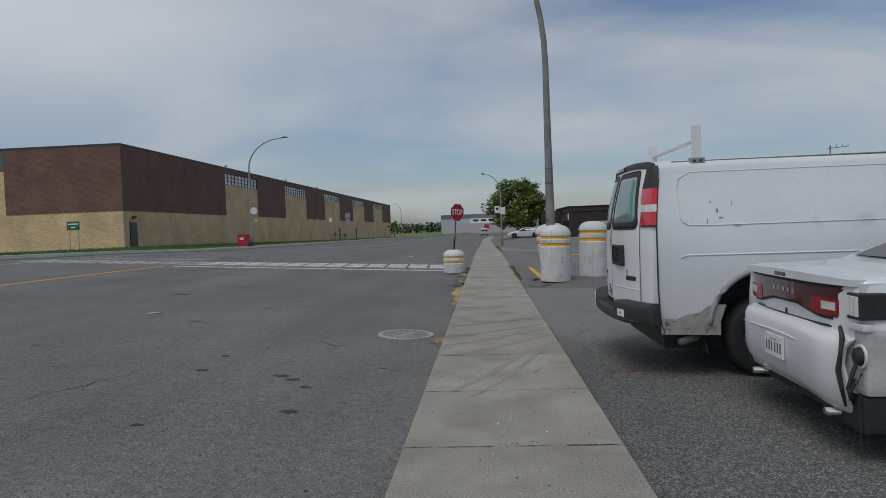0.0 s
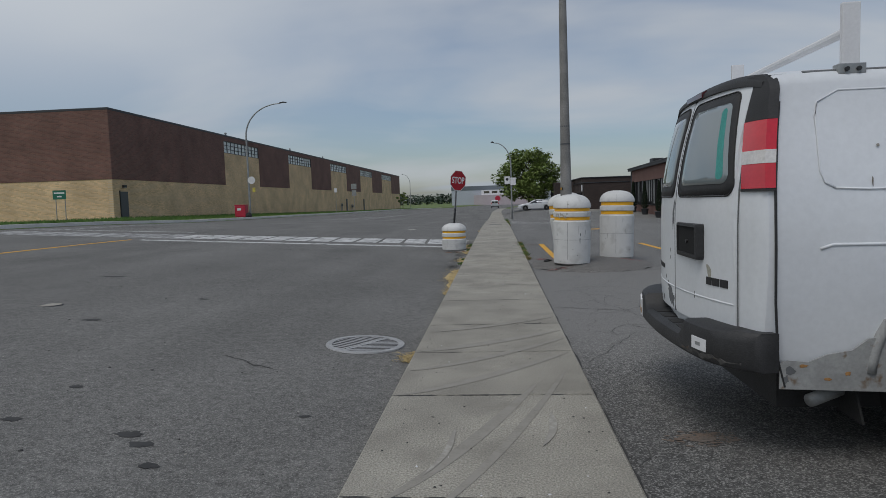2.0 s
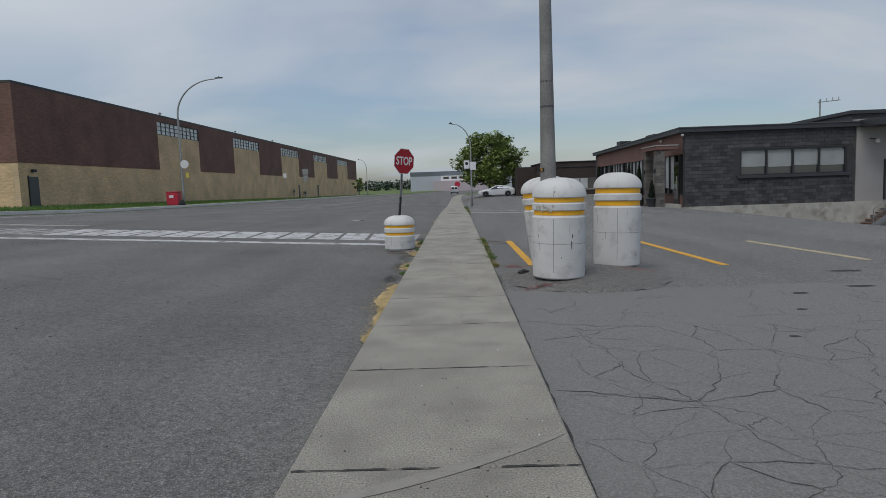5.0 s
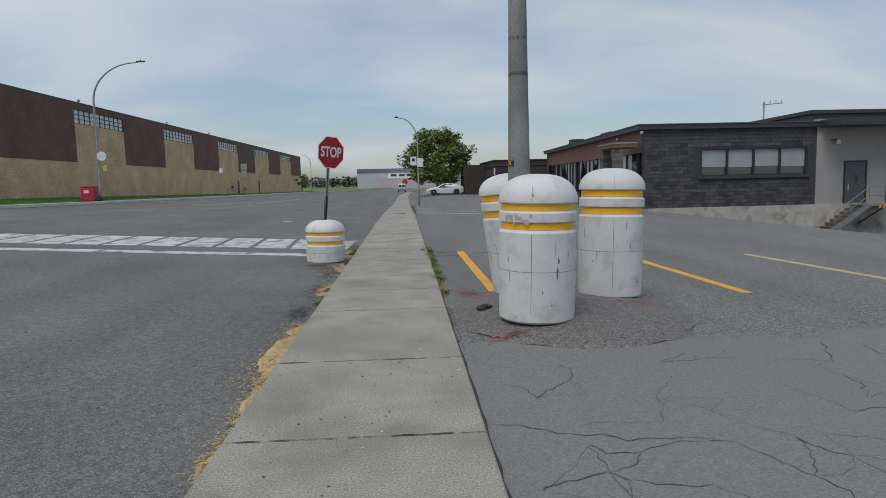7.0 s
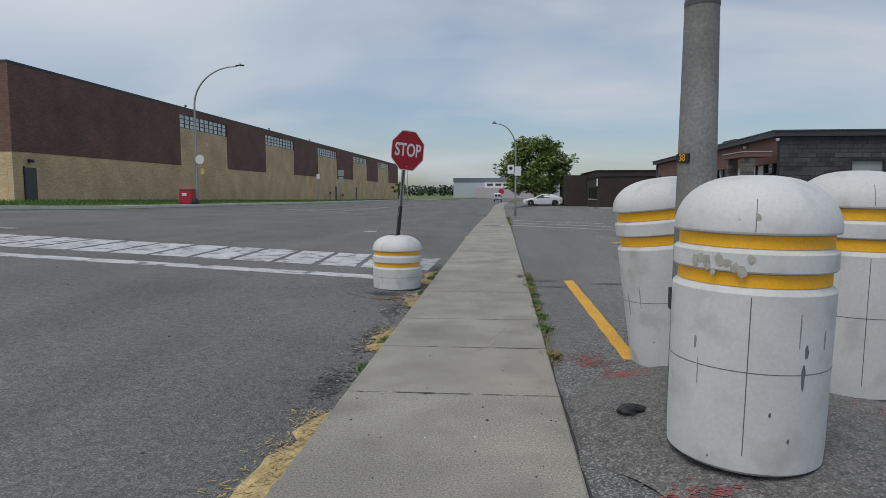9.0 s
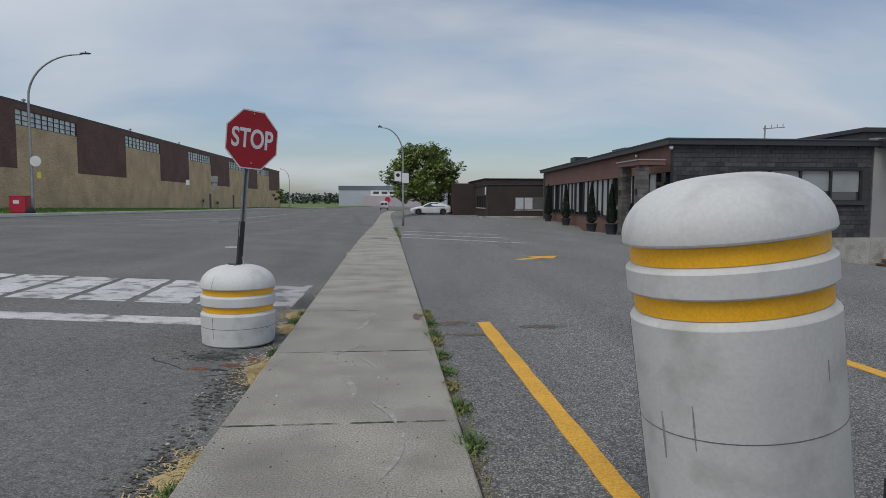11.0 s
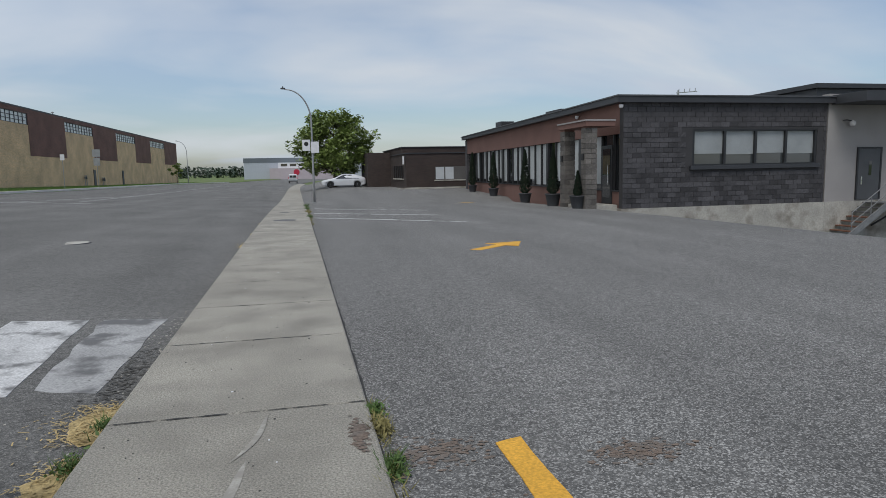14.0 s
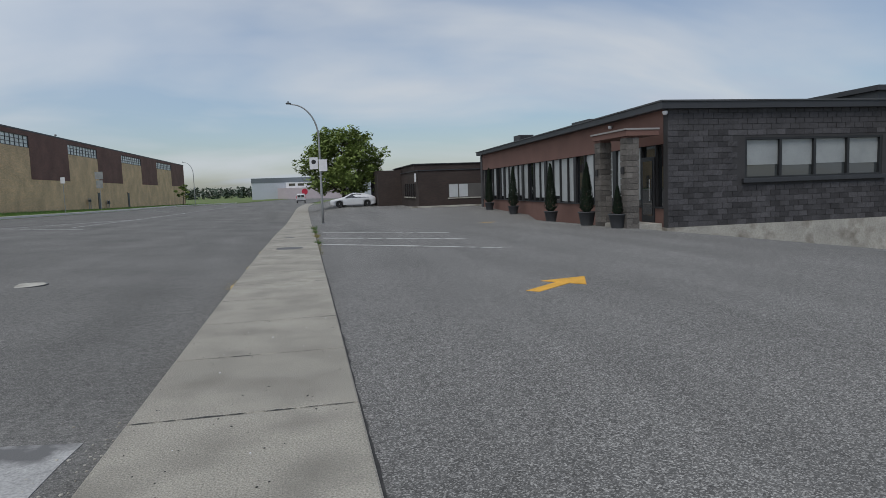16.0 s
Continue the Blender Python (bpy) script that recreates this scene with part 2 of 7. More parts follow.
ROAD = asphalt("road_asphalt", (0.124, 0.1225, 0.117), (0.36, 0.35, 0.33), 130.0, 0.45, 0.2)
LOT = asphalt("lot_asphalt", (0.113, 0.1115, 0.107), (0.47, 0.46, 0.44), 115.0, 0.64, 0.12, ((0.20, 0.196, 0.188), 7.6, 14.7))
CONC = mat("sidewalk_concrete", (0.315, 0.297, 0.255), 0.9, 0.18, 1.3, 85, 0.42, 1.0, 120, stain=(0.20, 0.188, 0.162), stain_at=(0.5, 0.85), stain_scale=1.7, rand=0.06)
OLDCONC = mat("old_concrete", (0.39, 0.375, 0.335), 0.92, 0.2, 1.0, 20, 0.15, 0.4, 40, stain=(0.17, 0.15, 0.12), stain_at=(0.5, 0.68), stain_scale=1.1)
BOLLARD = mat("painted_concrete", (0.60, 0.60, 0.585), 0.75, 0.07, 2.2, 60, 0.05, 0.15, 30, stain=(0.40, 0.395, 0.375), stain_at=(0.52, 0.78), stain_scale=4.5)
BAND = mat("reflective_band", (0.92, 0.46, 0.012), 0.45, 0.05, 6, 90, 0.1, spec=0.6)
YELLOW = mat("yellow_paint", (0.66, 0.35, 0.04), 0.8, 0.1, 3, 60, 0.22, 0.3, 70, stain=(0.12, 0.115, 0.11), stain_at=(0.72, 0.78), stain_scale=9)
OLDYELLOW = mat("worn_yellow_paint", (0.45, 0.29, 0.09), 0.85, 0.15, 5, 50, 0.3, 0.3, 60, stain=(0.13, 0.12, 0.11), stain_at=(0.55, 0.66), stain_scale=7)
WHITE = mat("white_road_paint", (0.50, 0.50, 0.495), 0.8, 0.16, 2, 50, 0.28, 0.3, 70, stain=(0.17, 0.17, 0.168), stain_at=(0.52, 0.64), stain_scale=3.5)
WORNWHITE = mat("worn_white_paint", (0.36, 0.36, 0.355), 0.85, 0.15, 2, 50, 0.25, 0.3, 70, stain=(0.13, 0.13, 0.13), stain_at=(0.47, 0.62), stain_scale=3)
GALV = mat("galvanised_steel", (0.34, 0.35, 0.35), 0.55, 0.12, 3, 40, 0.1, metal=0.55)
POLE = mat("weathered_pole", (0.225, 0.22, 0.21), 0.75, 0.22, 2.5, 50, 0.2, 0.2, 60, metal=0.2)
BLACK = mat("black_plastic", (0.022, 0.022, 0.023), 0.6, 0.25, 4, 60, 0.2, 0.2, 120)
RUBBER = mat("rubber", (0.02, 0.02, 0.02), 0.85, 0.2, 5, 60, 0.2, 0.3, 90)
CARWHITE = mat("white_car_paint", (0.66, 0.675, 0.69), 0.32, 0.05, 1.5, 30, 0.03, coat=0.5)
VANWHITE = mat("white_van_paint", (0.69, 0.71, 0.73), 0.38, 0.05, 1.1, 30, 0.03, coat=0.3, stain=(0.40, 0.40, 0.40), stain_at=(0.66, 0.85), stain_scale=1.8)
RED = mat("red_lens", (0.58, 0.016, 0.03), 0.2, 0.08, 6, 50, 0.05, coat=0.6)
DARKRED = mat("dark_red_lens", (0.075, 0.008, 0.012), 0.15, 0.15, 6, 50, 0.05, coat=0.8)
LENS = mat("clear_lens", (0.62, 0.60, 0.58), 0.2, 0.1, 12, 60, 0.1, coat=0.5)
CHROME = mat("chrome", (0.62, 0.62, 0.63), 0.22, 0.08, 6, 40, 0.05, metal=1.0)
ALLOY = mat("wheel_alloy", (0.42, 0.415, 0.41), 0.5, 0.2, 8, 60, 0.15, metal=0.6, stain=(0.17, 0.11, 0.07), stain_at=(0.6, 0.75), stain_scale=14)
PRIMER = mat("bare_grey_primer", (0.30, 0.305, 0.30), 0.8, 0.15, 8, 60, 0.1, stain=(0.17, 0.12, 0.08), stain_at=(0.62, 0.72), stain_scale=12)
GREYPAINT = mat("flaked_grey_primer", (0.13, 0.135, 0.14), 0.8, 0.15, 8, 60, 0.1)
DARKGLASS = glass_mat("dark_glass", (0.012, 0.014, 0.016))
# tint lightened so the base colour carries bluish reflections
VANGLASS = glass_mat("van_glass_reflection_tint", (0.20, 0.24, 0.25))
TEAL = mat("teal_cloth", (0.06, 0.30, 0.27), 0.8, 0.1, 8, 60, 0.1)
STOPRED = mat("stop_red", (0.36, 0.012, 0.024), 0.45, 0.06, 4, 60, 0.05, spec=0.4)
SIGNWHITE = mat("sign_white", (0.70, 0.70, 0.71), 0.5, 0.05, 4, 60, 0.04)
GREENSIGN = mat("green_sign", (0.01, 0.13, 0.085), 0.5, 0.08, 4, 60, 0.05)
TAN = brick_mat("tan_brick", (0.76, 0.53, 0.30), (0.55, 0.385, 0.215), (0.60, 0.47, 0.32), "Y")
TANF = brick_mat("tan_brick_front", (0.76, 0.53, 0.30), (0.55, 0.385, 0.215), (0.60, 0.47, 0.32), "X")
BROWN = brick_mat("brown_brick", (0.205, 0.098, 0.078), (0.135, 0.07, 0.058), (0.17, 0.11, 0.092), "Y")
BROWNF = brick_mat("brown_brick_front", (0.205, 0.098, 0.078), (0.135, 0.07, 0.058), (0.17, 0.11, 0.092), "X")
DBRICK = brick_mat("dark_brick", (0.055, 0.036, 0.031), (0.038, 0.028, 0.025), (0.05, 0.04, 0.035), "X", 0.25, 0.08)
DBRICKS = brick_mat("dark_brick_side", (0.055, 0.036, 0.031), (0.038, 0.028, 0.025), (0.05, 0.04, 0.035), "Y", 0.25, 0.08)
BLOCK = mat("dark_split_block", (0.062, 0.060, 0.064), 0.92, 0.25, 1.4, 22, 0.25, 0.8, 35, rand=0.38)
# darker copy of the side blinds: front shade and pane reflection in the colour
BLINDGREY = mat("shaded_blind_with_reflection", (0.29, 0.31, 0.315), 0.15, 0.12, 1.3, 30, 0.05)
MORTAR = mat("dark_mortar", (0.048, 0.047, 0.049), 0.95, 0.1, 2, 40, 0.1)
PIER = mat("grey_split_block", (0.12, 0.11, 0.10), 0.92, 0.2, 2, 22, 0.25, 0.8, 35, rand=0.35)
FASCIA = mat("grey_fascia_metal", (0.040, 0.042, 0.047), 0.55, 0.08, 1.5, 30, 0.05)
STUCCO = mat("rust_brown_stucco", (0.18, 0.098, 0.08), 0.9, 0.1, 0.8, 40, 0.1, 0.3, 60)
GREYWALL = mat("light_grey_render", (0.31, 0.295, 0.285), 0.9, 0.08, 0.7, 40, 0.06, 0.2, 60)
GREYDOOR = mat("grey_door_paint", (0.075, 0.078, 0.083), 0.6, 0.08, 2, 40, 0.05)
# blind and the pale sky mirrored in its pane, both in one colour
BLINDSKY = mat("pale_blind_sky_reflection", (0.50, 0.525, 0.535), 0.2, 0.05, 2, 40, 0.04)
FRAME = mat("dark_window_frame", (0.022, 0.023, 0.025), 0.5, 0.1, 3, 40, 0.08)
GLASSBLOCK = mat("glass_block", (0.72, 0.75, 0.74), 0.35, 0.25, 1.6, 9, 0.2, spec=0.7)
GRASSM = mat("grass_ground", (0.10, 0.155, 0.035), 0.95, 0.3, 0.5, 14, 0.3, 0.5, 30, stain=(0.16, 0.13, 0.07), stain_at=(0.5, 0.7), stain_scale=0.9)
BLADE = mat("grass_blade", (0.085, 0.165, 0.03), 0.8, 0.3, 1.5, 20, 0.3)
WEED = mat("weed_leaf", (0.085, 0.15, 0.035), 0.7, 0.3, 3, 20, 0.3)
STRAW = mat("dry_straw", (0.42, 0.32, 0.15), 0.9, 0.25, 6, 40, 0.3)
LEAF = mat("tree_leaf", (0.15, 0.205, 0.045), 0.65, 0.4, 0.7, 4, 0.3)
CONIFER = mat("conifer_needles", (0.016, 0.030, 0.014), 0.85, 0.35, 3, 20, 0.3)
FARLEAF = mat("far_leaf", (0.06, 0.085, 0.06), 0.9, 0.3, 0.05, 1, 0.2)
BARK = mat("bark", (0.07, 0.055, 0.042), 0.95, 0.25, 3, 30, 0.2, 0.6, 30)
PLANTER = mat("slate_planter", (0.055, 0.058, 0.064), 0.7, 0.12, 3, 40, 0.1)
IRON = mat("cast_iron", (0.13, 0.13, 0.132), 0.65, 0.2, 6, 60, 0.2, 0.3, 80, metal=0.4)
HOLE = mat("dark_void", (0.006, 0.006, 0.006), 1.0, 0.1, 5, 40, 0.1)
CLAY = mat("reddish_rubble", (0.16, 0.078, 0.05), 0.95, 0.3, 5, 30, 0.3, 0.5, 40)
TAR = mat("tar_crack", (0.045, 0.044, 0.043), 0.9, 0.3, 8, 60, 0.2)
SPRAY = mat("faded_red_spray", (0.30, 0.085, 0.085), 0.9, 0.2, 6, 60, 0.25, stain=(0.13, 0.125, 0.12), stain_at=(0.5, 0.62), stain_scale=9)
REDBOX = mat("red_enamel", (0.46, 0.02, 0.05), 0.45, 0.1, 4, 40, 0.08)
STEELRAIL = mat("grey_steel_rail", (0.22, 0.225, 0.225), 0.6, 0.15, 4, 40, 0.1, metal=0.4)
HANGARW = mat("pale_metal_cladding", (0.42, 0.45, 0.50), 0.6, 0.06, 0.1, 2, 0.05)
HANGARG = mat("grey_metal_cladding", (0.13, 0.15, 0.17), 0.6, 0.06, 0.1, 2, 0.05)

# ---- helpers for building ----


def thing(name, m, label="", category="", group="", kind=""):
    e = new(name)
    e.matrix_world = m
    e.empty_display_size = 0.1
    return tagged(e, label, category, group, kind)


def mesh_of(bm, material, smooth=False, name="mesh"):
    me = bpy.data.meshes.new(name)
    bmesh.ops.recalc_face_normals(bm, faces=bm.faces)
    bm.to_mesh(me)
    bm.free()
    for k in material if isinstance(material, (list, tuple)) else (material,):
        me.materials.append(k)
    if smooth:
        for p in me.polygons:
            p.use_smooth = True
    return me


def part(name, bm, material, parent=None, label="", smooth=False, m=None):
    ob = new(name, bm if isinstance(bm, bpy.types.Mesh) else mesh_of(bm, material, smooth, name))
    ob.parent = parent
    if m is not None:
        ob.matrix_local = m
    if label:
        ob["label"] = label
    return ob


def add_box(bm, x0, x1, y0, y1, z0, z1, bevel=0.0, m=None, mi=0):
    geom = bmesh.ops.create_cube(bm, size=1.0)
    vs = geom["verts"]
    bmesh.ops.scale(bm, vec=(x1 - x0, y1 - y0, z1 - z0), verts=vs)
    bmesh.ops.translate(bm, vec=((x0 + x1) / 2, (y0 + y1) / 2, (z0 + z1) / 2), verts=vs)
    fs = list({f for v in vs for f in v.link_faces})
    if mi:
        for f in fs:
            f.material_index = mi
    if bevel:
        es = list({e for v in vs for e in v.link_edges})
        r = bmesh.ops.bevel(bm, geom=es, offset=bevel, segments=2, affect="EDGES", profile=0.7)
        vs = list({v for f in r["faces"] for v in f.verts} | {v for v in vs if v.is_valid})
    if m is not None:
        bmesh.ops.transform(bm, matrix=m, verts=vs)
    return bm


def box(x0, x1, y0, y1, z0, z1, bevel=0.0, m=None):
    return add_box(bmesh.new(), x0, x1, y0, y1, z0, z1, bevel, m)


def add_lathe(bm, profile, seg=32, m=None, cap=True):
    """Turns (radius, height) pairs round z."""
    rings = []
    for r, z in profile:
        rings.append([bm.verts.new((r * math.cos(2 * math.pi * i / seg), r * math.sin(2 * math.pi * i / seg), z)) for i in range(seg)])
    for a, b in zip(rings, rings[1:]):
        for i in range(seg):
            bm.faces.new((a[i], a[(i + 1) % seg], b[(i + 1) % seg], b[i]))
    if cap:
        bm.faces.new(rings[0][::-1])
        bm.faces.new(rings[-1])
    if m is not None:
        bmesh.ops.transform(bm, matrix=m, verts=[v for r in rings for v in r])
    return bm


def lathe(profile, seg=32, m=None, cap=True):
    return add_lathe(bmesh.new(), profile, seg, m, cap)


def add_tube(bm, points, radii, seg=10):
    """A round bar along points."""
    pts = [Vector(p) for p in points]
    if not isinstance(radii, (list, tuple)):
        radii = [radii] * len(pts)
    rings = []
    ref = Vector((0.31, 0.17, 0.93)).normalized()
    for i, p in enumerate(pts):
        d = (pts[min(i + 1, len(pts) - 1)] - pts[max(i - 1, 0)]).normalized()
        u = d.cross(ref if abs(d.dot(ref)) < 0.95 else Vector((1, 0, 0))).normalized()
        w = d.cross(u)
        rings.append([bm.verts.new(p + radii[i] * (u * math.cos(2 * math.pi * k / seg) + w * math.sin(2 * math.pi * k / seg))) for k in range(seg)])
    for a, b in zip(rings, rings[1:]):
        for k in range(seg):
            bm.faces.new((a[k], a[(k + 1) % seg], b[(k + 1) % seg], b[k]))
    bm.faces.new(rings[0][::-1])
    bm.faces.new(rings[-1])
    return bm


def tube(points, radii, seg=10):
    return add_tube(bmesh.new(), points, radii, seg)


def add_prism(bm, outline, depth, m=None):
    """A flat outline (x, y) with thickness from z = 0 to depth."""
    lo = [bm.verts.new((x, y, 0)) for x, y in outline]
    hi = [bm.verts.new((x, y, depth)) for x, y in outline]
    bm.faces.new(lo[::-1])
    bm.faces.new(hi)
    k = len(lo)
    for i in range(k):
        bm.faces.new((lo[i], lo[(i + 1) % k], hi[(i + 1) % k], hi[i]))
    if m is not None:
        bmesh.ops.transform(bm, matrix=m, verts=lo + hi)
    return bm


def prism(outline, depth, m=None):
    return add_prism(bmesh.new(), outline, depth, m)


def loft(rings, cap=True):
    bm = bmesh.new()
    vr = [[bm.verts.new(p) for p in r] for r in rings]
    k = len(vr[0])
    for a, b in zip(vr, vr[1:]):
        for i in range(k):
            bm.faces.new((a[i], a[(i + 1) % k], b[(i + 1) % k], b[i]))
    if cap:
        bm.faces.new(vr[0][::-1])
        bm.faces.new(vr[-1])
    return bm


def cut(ob, cutters):
    """Cuts real openings: takes the cutters' volumes out of the mesh for good."""
    made = []
    for bm in cutters:
        c = new("cutter", mesh_of(bm, HOLE))
        c.parent, c.matrix_parent_inverse, c.matrix_basis = ob.parent, Matrix(), ob.matrix_basis.copy()
        md = ob.modifiers.new("cut", "BOOLEAN")
        md.operation, md.object, md.solver = "DIFFERENCE", c, "EXACT"
        made.append(c)
    bpy.context.view_layer.update()
    dg = bpy.context.evaluated_depsgraph_get()
    me = bpy.data.meshes.new_from_object(ob.evaluated_get(dg))
    ob.modifiers.clear()
    ob.data = me
    for c in made:
        bpy.data.objects.remove(c)


# ---- the lie of the land ----


def base_z(y):
    """Height of the walk along the street."""
    return float(np.interp(y, (-60, 32, 40, 50, 60, 75, 90, 120, 200, 400), (0, 0, -0.05, -0.18, -0.40, -0.55, -0.62, -0.68, -0.85, -0.9)))


def kerb_z(y):
    """Height of the road along the far kerb."""
    return float(np.interp(y, (-60, 20, 34, 45, 57, 70, 88, 110, 125, 139, 195, 400), (0.95, 0.92, 0.76, 0.5, 0.38, 0.28, 0.11, -0.05, -0.14, -0.22, -0.8, -0.9)))


def road_z(x, y):
    t = min(1.0, (-0.75 - x) / 20.2)
    return (base_z(y) - 0.12) * (1 - t) + kerb_z(y) * t


def bend(y):
    """How far the street has swung to the right."""
    return 0.0006 * max(0.0, y - 100) ** 2


def lot_z(x, y):
    fall = -0.118 * max(0.0, x - 11.6) * min(1.0, max(0.0, (y - 10) / 20))
    z = base_z(y) - 0.04 - 0.006 * (x - 0.75)
    w = min(1.0, max(0.0, (y - 52) / 20)) * min(1.0, max(0.0, (x - 1.6) / 2.5))
    return z * (1 - w) - 0.22 * w + max(fall, -2.4) * (1.0 if y < 60 else 0.0)


def sheet(name, xs, ys, zf, material, label, category, depth=0.0):
    bm = bmesh.new()
    g = [[bm.verts.new((x + bend(y), y, zf(x, y))) for x in xs] for y in ys]
    for a, b in zip(g, g[1:]):
        for i in range(len(xs) - 1):
            bm.faces.new((a[i], a[i + 1], b[i + 1], b[i]))
    ob = new(name, mesh_of(bm, material, True, name))
    return tagged(ob, label, category, kind="structure")


def span(a, b, step):
    return [a + (b - a) * i / max(1, round((b - a) / step)) for i in range(max(1, round((b - a) / step)) + 1)]


def land_z(x, y):
    if x < -20.95:
        rise = min(1.0, max(0.0, (-21.2 - x) / 7.0))
        far = float(np.interp(y, (20, 48, 122, 190, 400), (1.0, 0.93, 0.04, -0.5, -0.95)))
        z = (kerb_z(y) + 0.15) * (1 - rise) + far * rise
    elif x < -0.75:
        z = road_z(x, y) - 0.25
    else:
        z = lot_z(x, min(y, 150.0)) - 0.06 if y < 150 else -0.95
    out = min(1.0, max(0.0, (abs(x) - 45) / 40))
    return z * (1 - out) + (-0.9) * out - (0.2 if x > -20.95 and x < 45 and y < 140 else 0.0)


sheet("ground", sorted(set([-3000, -800, -300, -120, -85] + span(-60, 60, 2.5) + [-20.9, -21.0, 85, 120, 300, 800, 3000])), [-400, -150, -90] + span(-60, 240, 5) + [280, 340, 420, 700, 1500, 3000], land_z, GRASSM, "uneven dry green grassland reaching to the horizon", "ground")
sheet("road", sorted(set(span(-21.0, -0.72, 1.3))), span(-60, 100, 2) + span(106, 300, 8), road_z, ROAD, "worn grey asphalt street with faded markings", "road")
sheet("parking_lot", span(0.72, 46, 1.0), span(-60, 150, 1.5), lot_z, LOT, "coarse grey asphalt parking lot with pale stone chips", "parking lot")

# ---- sidewalk, kerbs, markings ----


def strip_slab(x0, x1, ya, yb, zf, depth=0.3, edge=0.012):
    """One slab that follows the ground, with eased top edges."""
    bm = bmesh.new()
    rows = []
    for y, e in ((ya, 0), (ya + edge, 1), (yb - edge, 1), (yb, 0)):
        dx = bend(y)
        row = []
        for x, ex in ((x0, 0), (x0 + edge, 1), (x1 - edge, 1), (x1, 0)):
            row.append(bm.verts.new((x + dx, y, zf(x, y) - (0 if e and ex else edge * 0.7))))
        rows.append(row)
    for a, b in zip(rows, rows[1:]):
        for i in range(3):
            bm.faces.new((a[i], a[i + 1], b[i + 1], b[i]))
    low = [bm.verts.new((x + bend(y), y, zf(x, y) - depth)) for x, y in ((x0, ya), (x1, ya), (x1, yb), (x0, yb))]
    bm.faces.new((low[0], low[1], rows[0][3], rows[0][2], rows[0][1], rows[0][0]))
    bm.faces.new((low[1], low[2], rows[3][3], rows[2][3], rows[1][3], rows[0][3]))
    bm.faces.new((low[2], low[3], rows[3][0], rows[3][1], rows[3][2], rows[3][3]))
    bm.faces.new((low[3], low[0], rows[0][0], rows[1][0], rows[2][0], rows[3][0]))
    bm.faces.new(low[::-1])
    return bm


def plate(name, corners, zf, material, parent=None, label="", lift=0.006, nu=1, nv=1, ragged=0.0):
    """A thin painted patch on the ground between four corners, cut into nu by nv."""
    bm = bmesh.new()
    c = [Vector((*p, 0)) for p in corners]
    g = []
    for j in range(nv + 1):
        v = j / nv
        row = []
        for i in range(nu + 1):
            u = i / nu
            p = c[0].lerp(c[1], u).lerp(c[3].lerp(c[2], u), v)
            if ragged and (i in (0, nu) or j in (0, nv)):
                p += Vector((random.uniform(-ragged, ragged), random.uniform(-ragged, ragged), 0))
            row.append(bm.verts.new((p.x + bend(p.y), p.y, zf(p.x, p.y) + lift)))
        g.append(row)
    for a, b in zip(g, g[1:]):
        for i in range(nu):
            bm.faces.new((a[i], a[i + 1], b[i + 1], b[i]))
    top = list(bm.faces)
    r = bmesh.ops.extrude_face_region(bm, geom=top)
    bmesh.ops.translate(bm, vec=(0, 0, -lift - 0.01), verts=[v for v in r["geom"] if isinstance(v, bmesh.types.BMVert)])
    return part(name, bm, material, parent, label)


def flat(name, corners, zf, material, label, category, lift=0.006, nu=1, nv=1, ragged=0.0, kind=""):
    return tagged(plate(name, corners, zf, material, None, label, lift, nu, nv, ragged), label, category, kind=kind)


PALECONC = mat("pale_concrete", (0.68, 0.66, 0.62), 0.9, 0.1, 0.8, 30, 0.1, 0.3, 60)
JOINTS = [3.45, 4.95, 6.6, 7.95, 9.3, 11.1, 12.7, 14.3, 16.4, 17.76, 19.07, 21.03, 23.3, 25.05, 26.6]
slab_ends = span(-55.0, 3.45, 1.55)[:-1] + JOINTS + span(26.6, 150, 1.6)[1:]
sidewalk = thing("sidewalk", pose(0, 0, 0), "weathered grey concrete sidewalk with cracked joints and tyre marks", "sidewalk", kind="structure")
part("joint_bed", loft([[(x + bend(y), y, base_z(y) + z) for x, z in ((-0.735, -0.25), (0.735, -0.25), (0.735, -0.022), (-0.735, -0.022))] for y in span(-55, 150, 5)]), HOLE, sidewalk)
for ya, yb in zip(slab_ends, slab_ends[1:]):
    part("slab", strip_slab(-0.75, 0.75, ya + 0.005, yb - 0.005, lambda x, y: base_z(y)), CONC, sidewalk)

far_walk = thing("far_kerb", pose(0, 0, 0), "pale concrete kerb along the far side of the street", "kerb", kind="structure")
for ya, yb in zip(span(-40, 190, 5), span(-40, 190, 5)[1:]):
    part("kerb", strip_slab(-21.3, -20.98, ya, yb - 0.01, lambda x, y: kerb_z(y) + 0.20), PALECONC, far_walk)

crosswalk = thing("crosswalk", pose(0, 0, 0), "worn white zebra crosswalk painted on the asphalt", "crosswalk", kind="structure")
plate("bar", [(-1.52, 24.35), (-1.08, 24.25), (-1.04, 26.66), (-1.66, 26.66)], road_z, WORNWHITE, crosswalk, "", 0.005, 3, 8, 0.03)
for k in range(21):
    x = -1.64 - 0.85 * k
    plate("bar", [(x - 0.73, 24.25), (x, 24.25), (x - 0.16, 26.66), (x - 0.89, 26.66)], road_z, WHITE if k < 12 else WORNWHITE, crosswalk, "", 0.005, 3, 8, 0.012)
flat("stop_line", [(-12.1, 22.78), (-1.72, 22.78), (-1.72, 23.22), (-12.1, 23.22)], road_z, WHITE, "white painted stop line across the lane", "road marking", 0.005, 24, 1, 0.01, "structure")
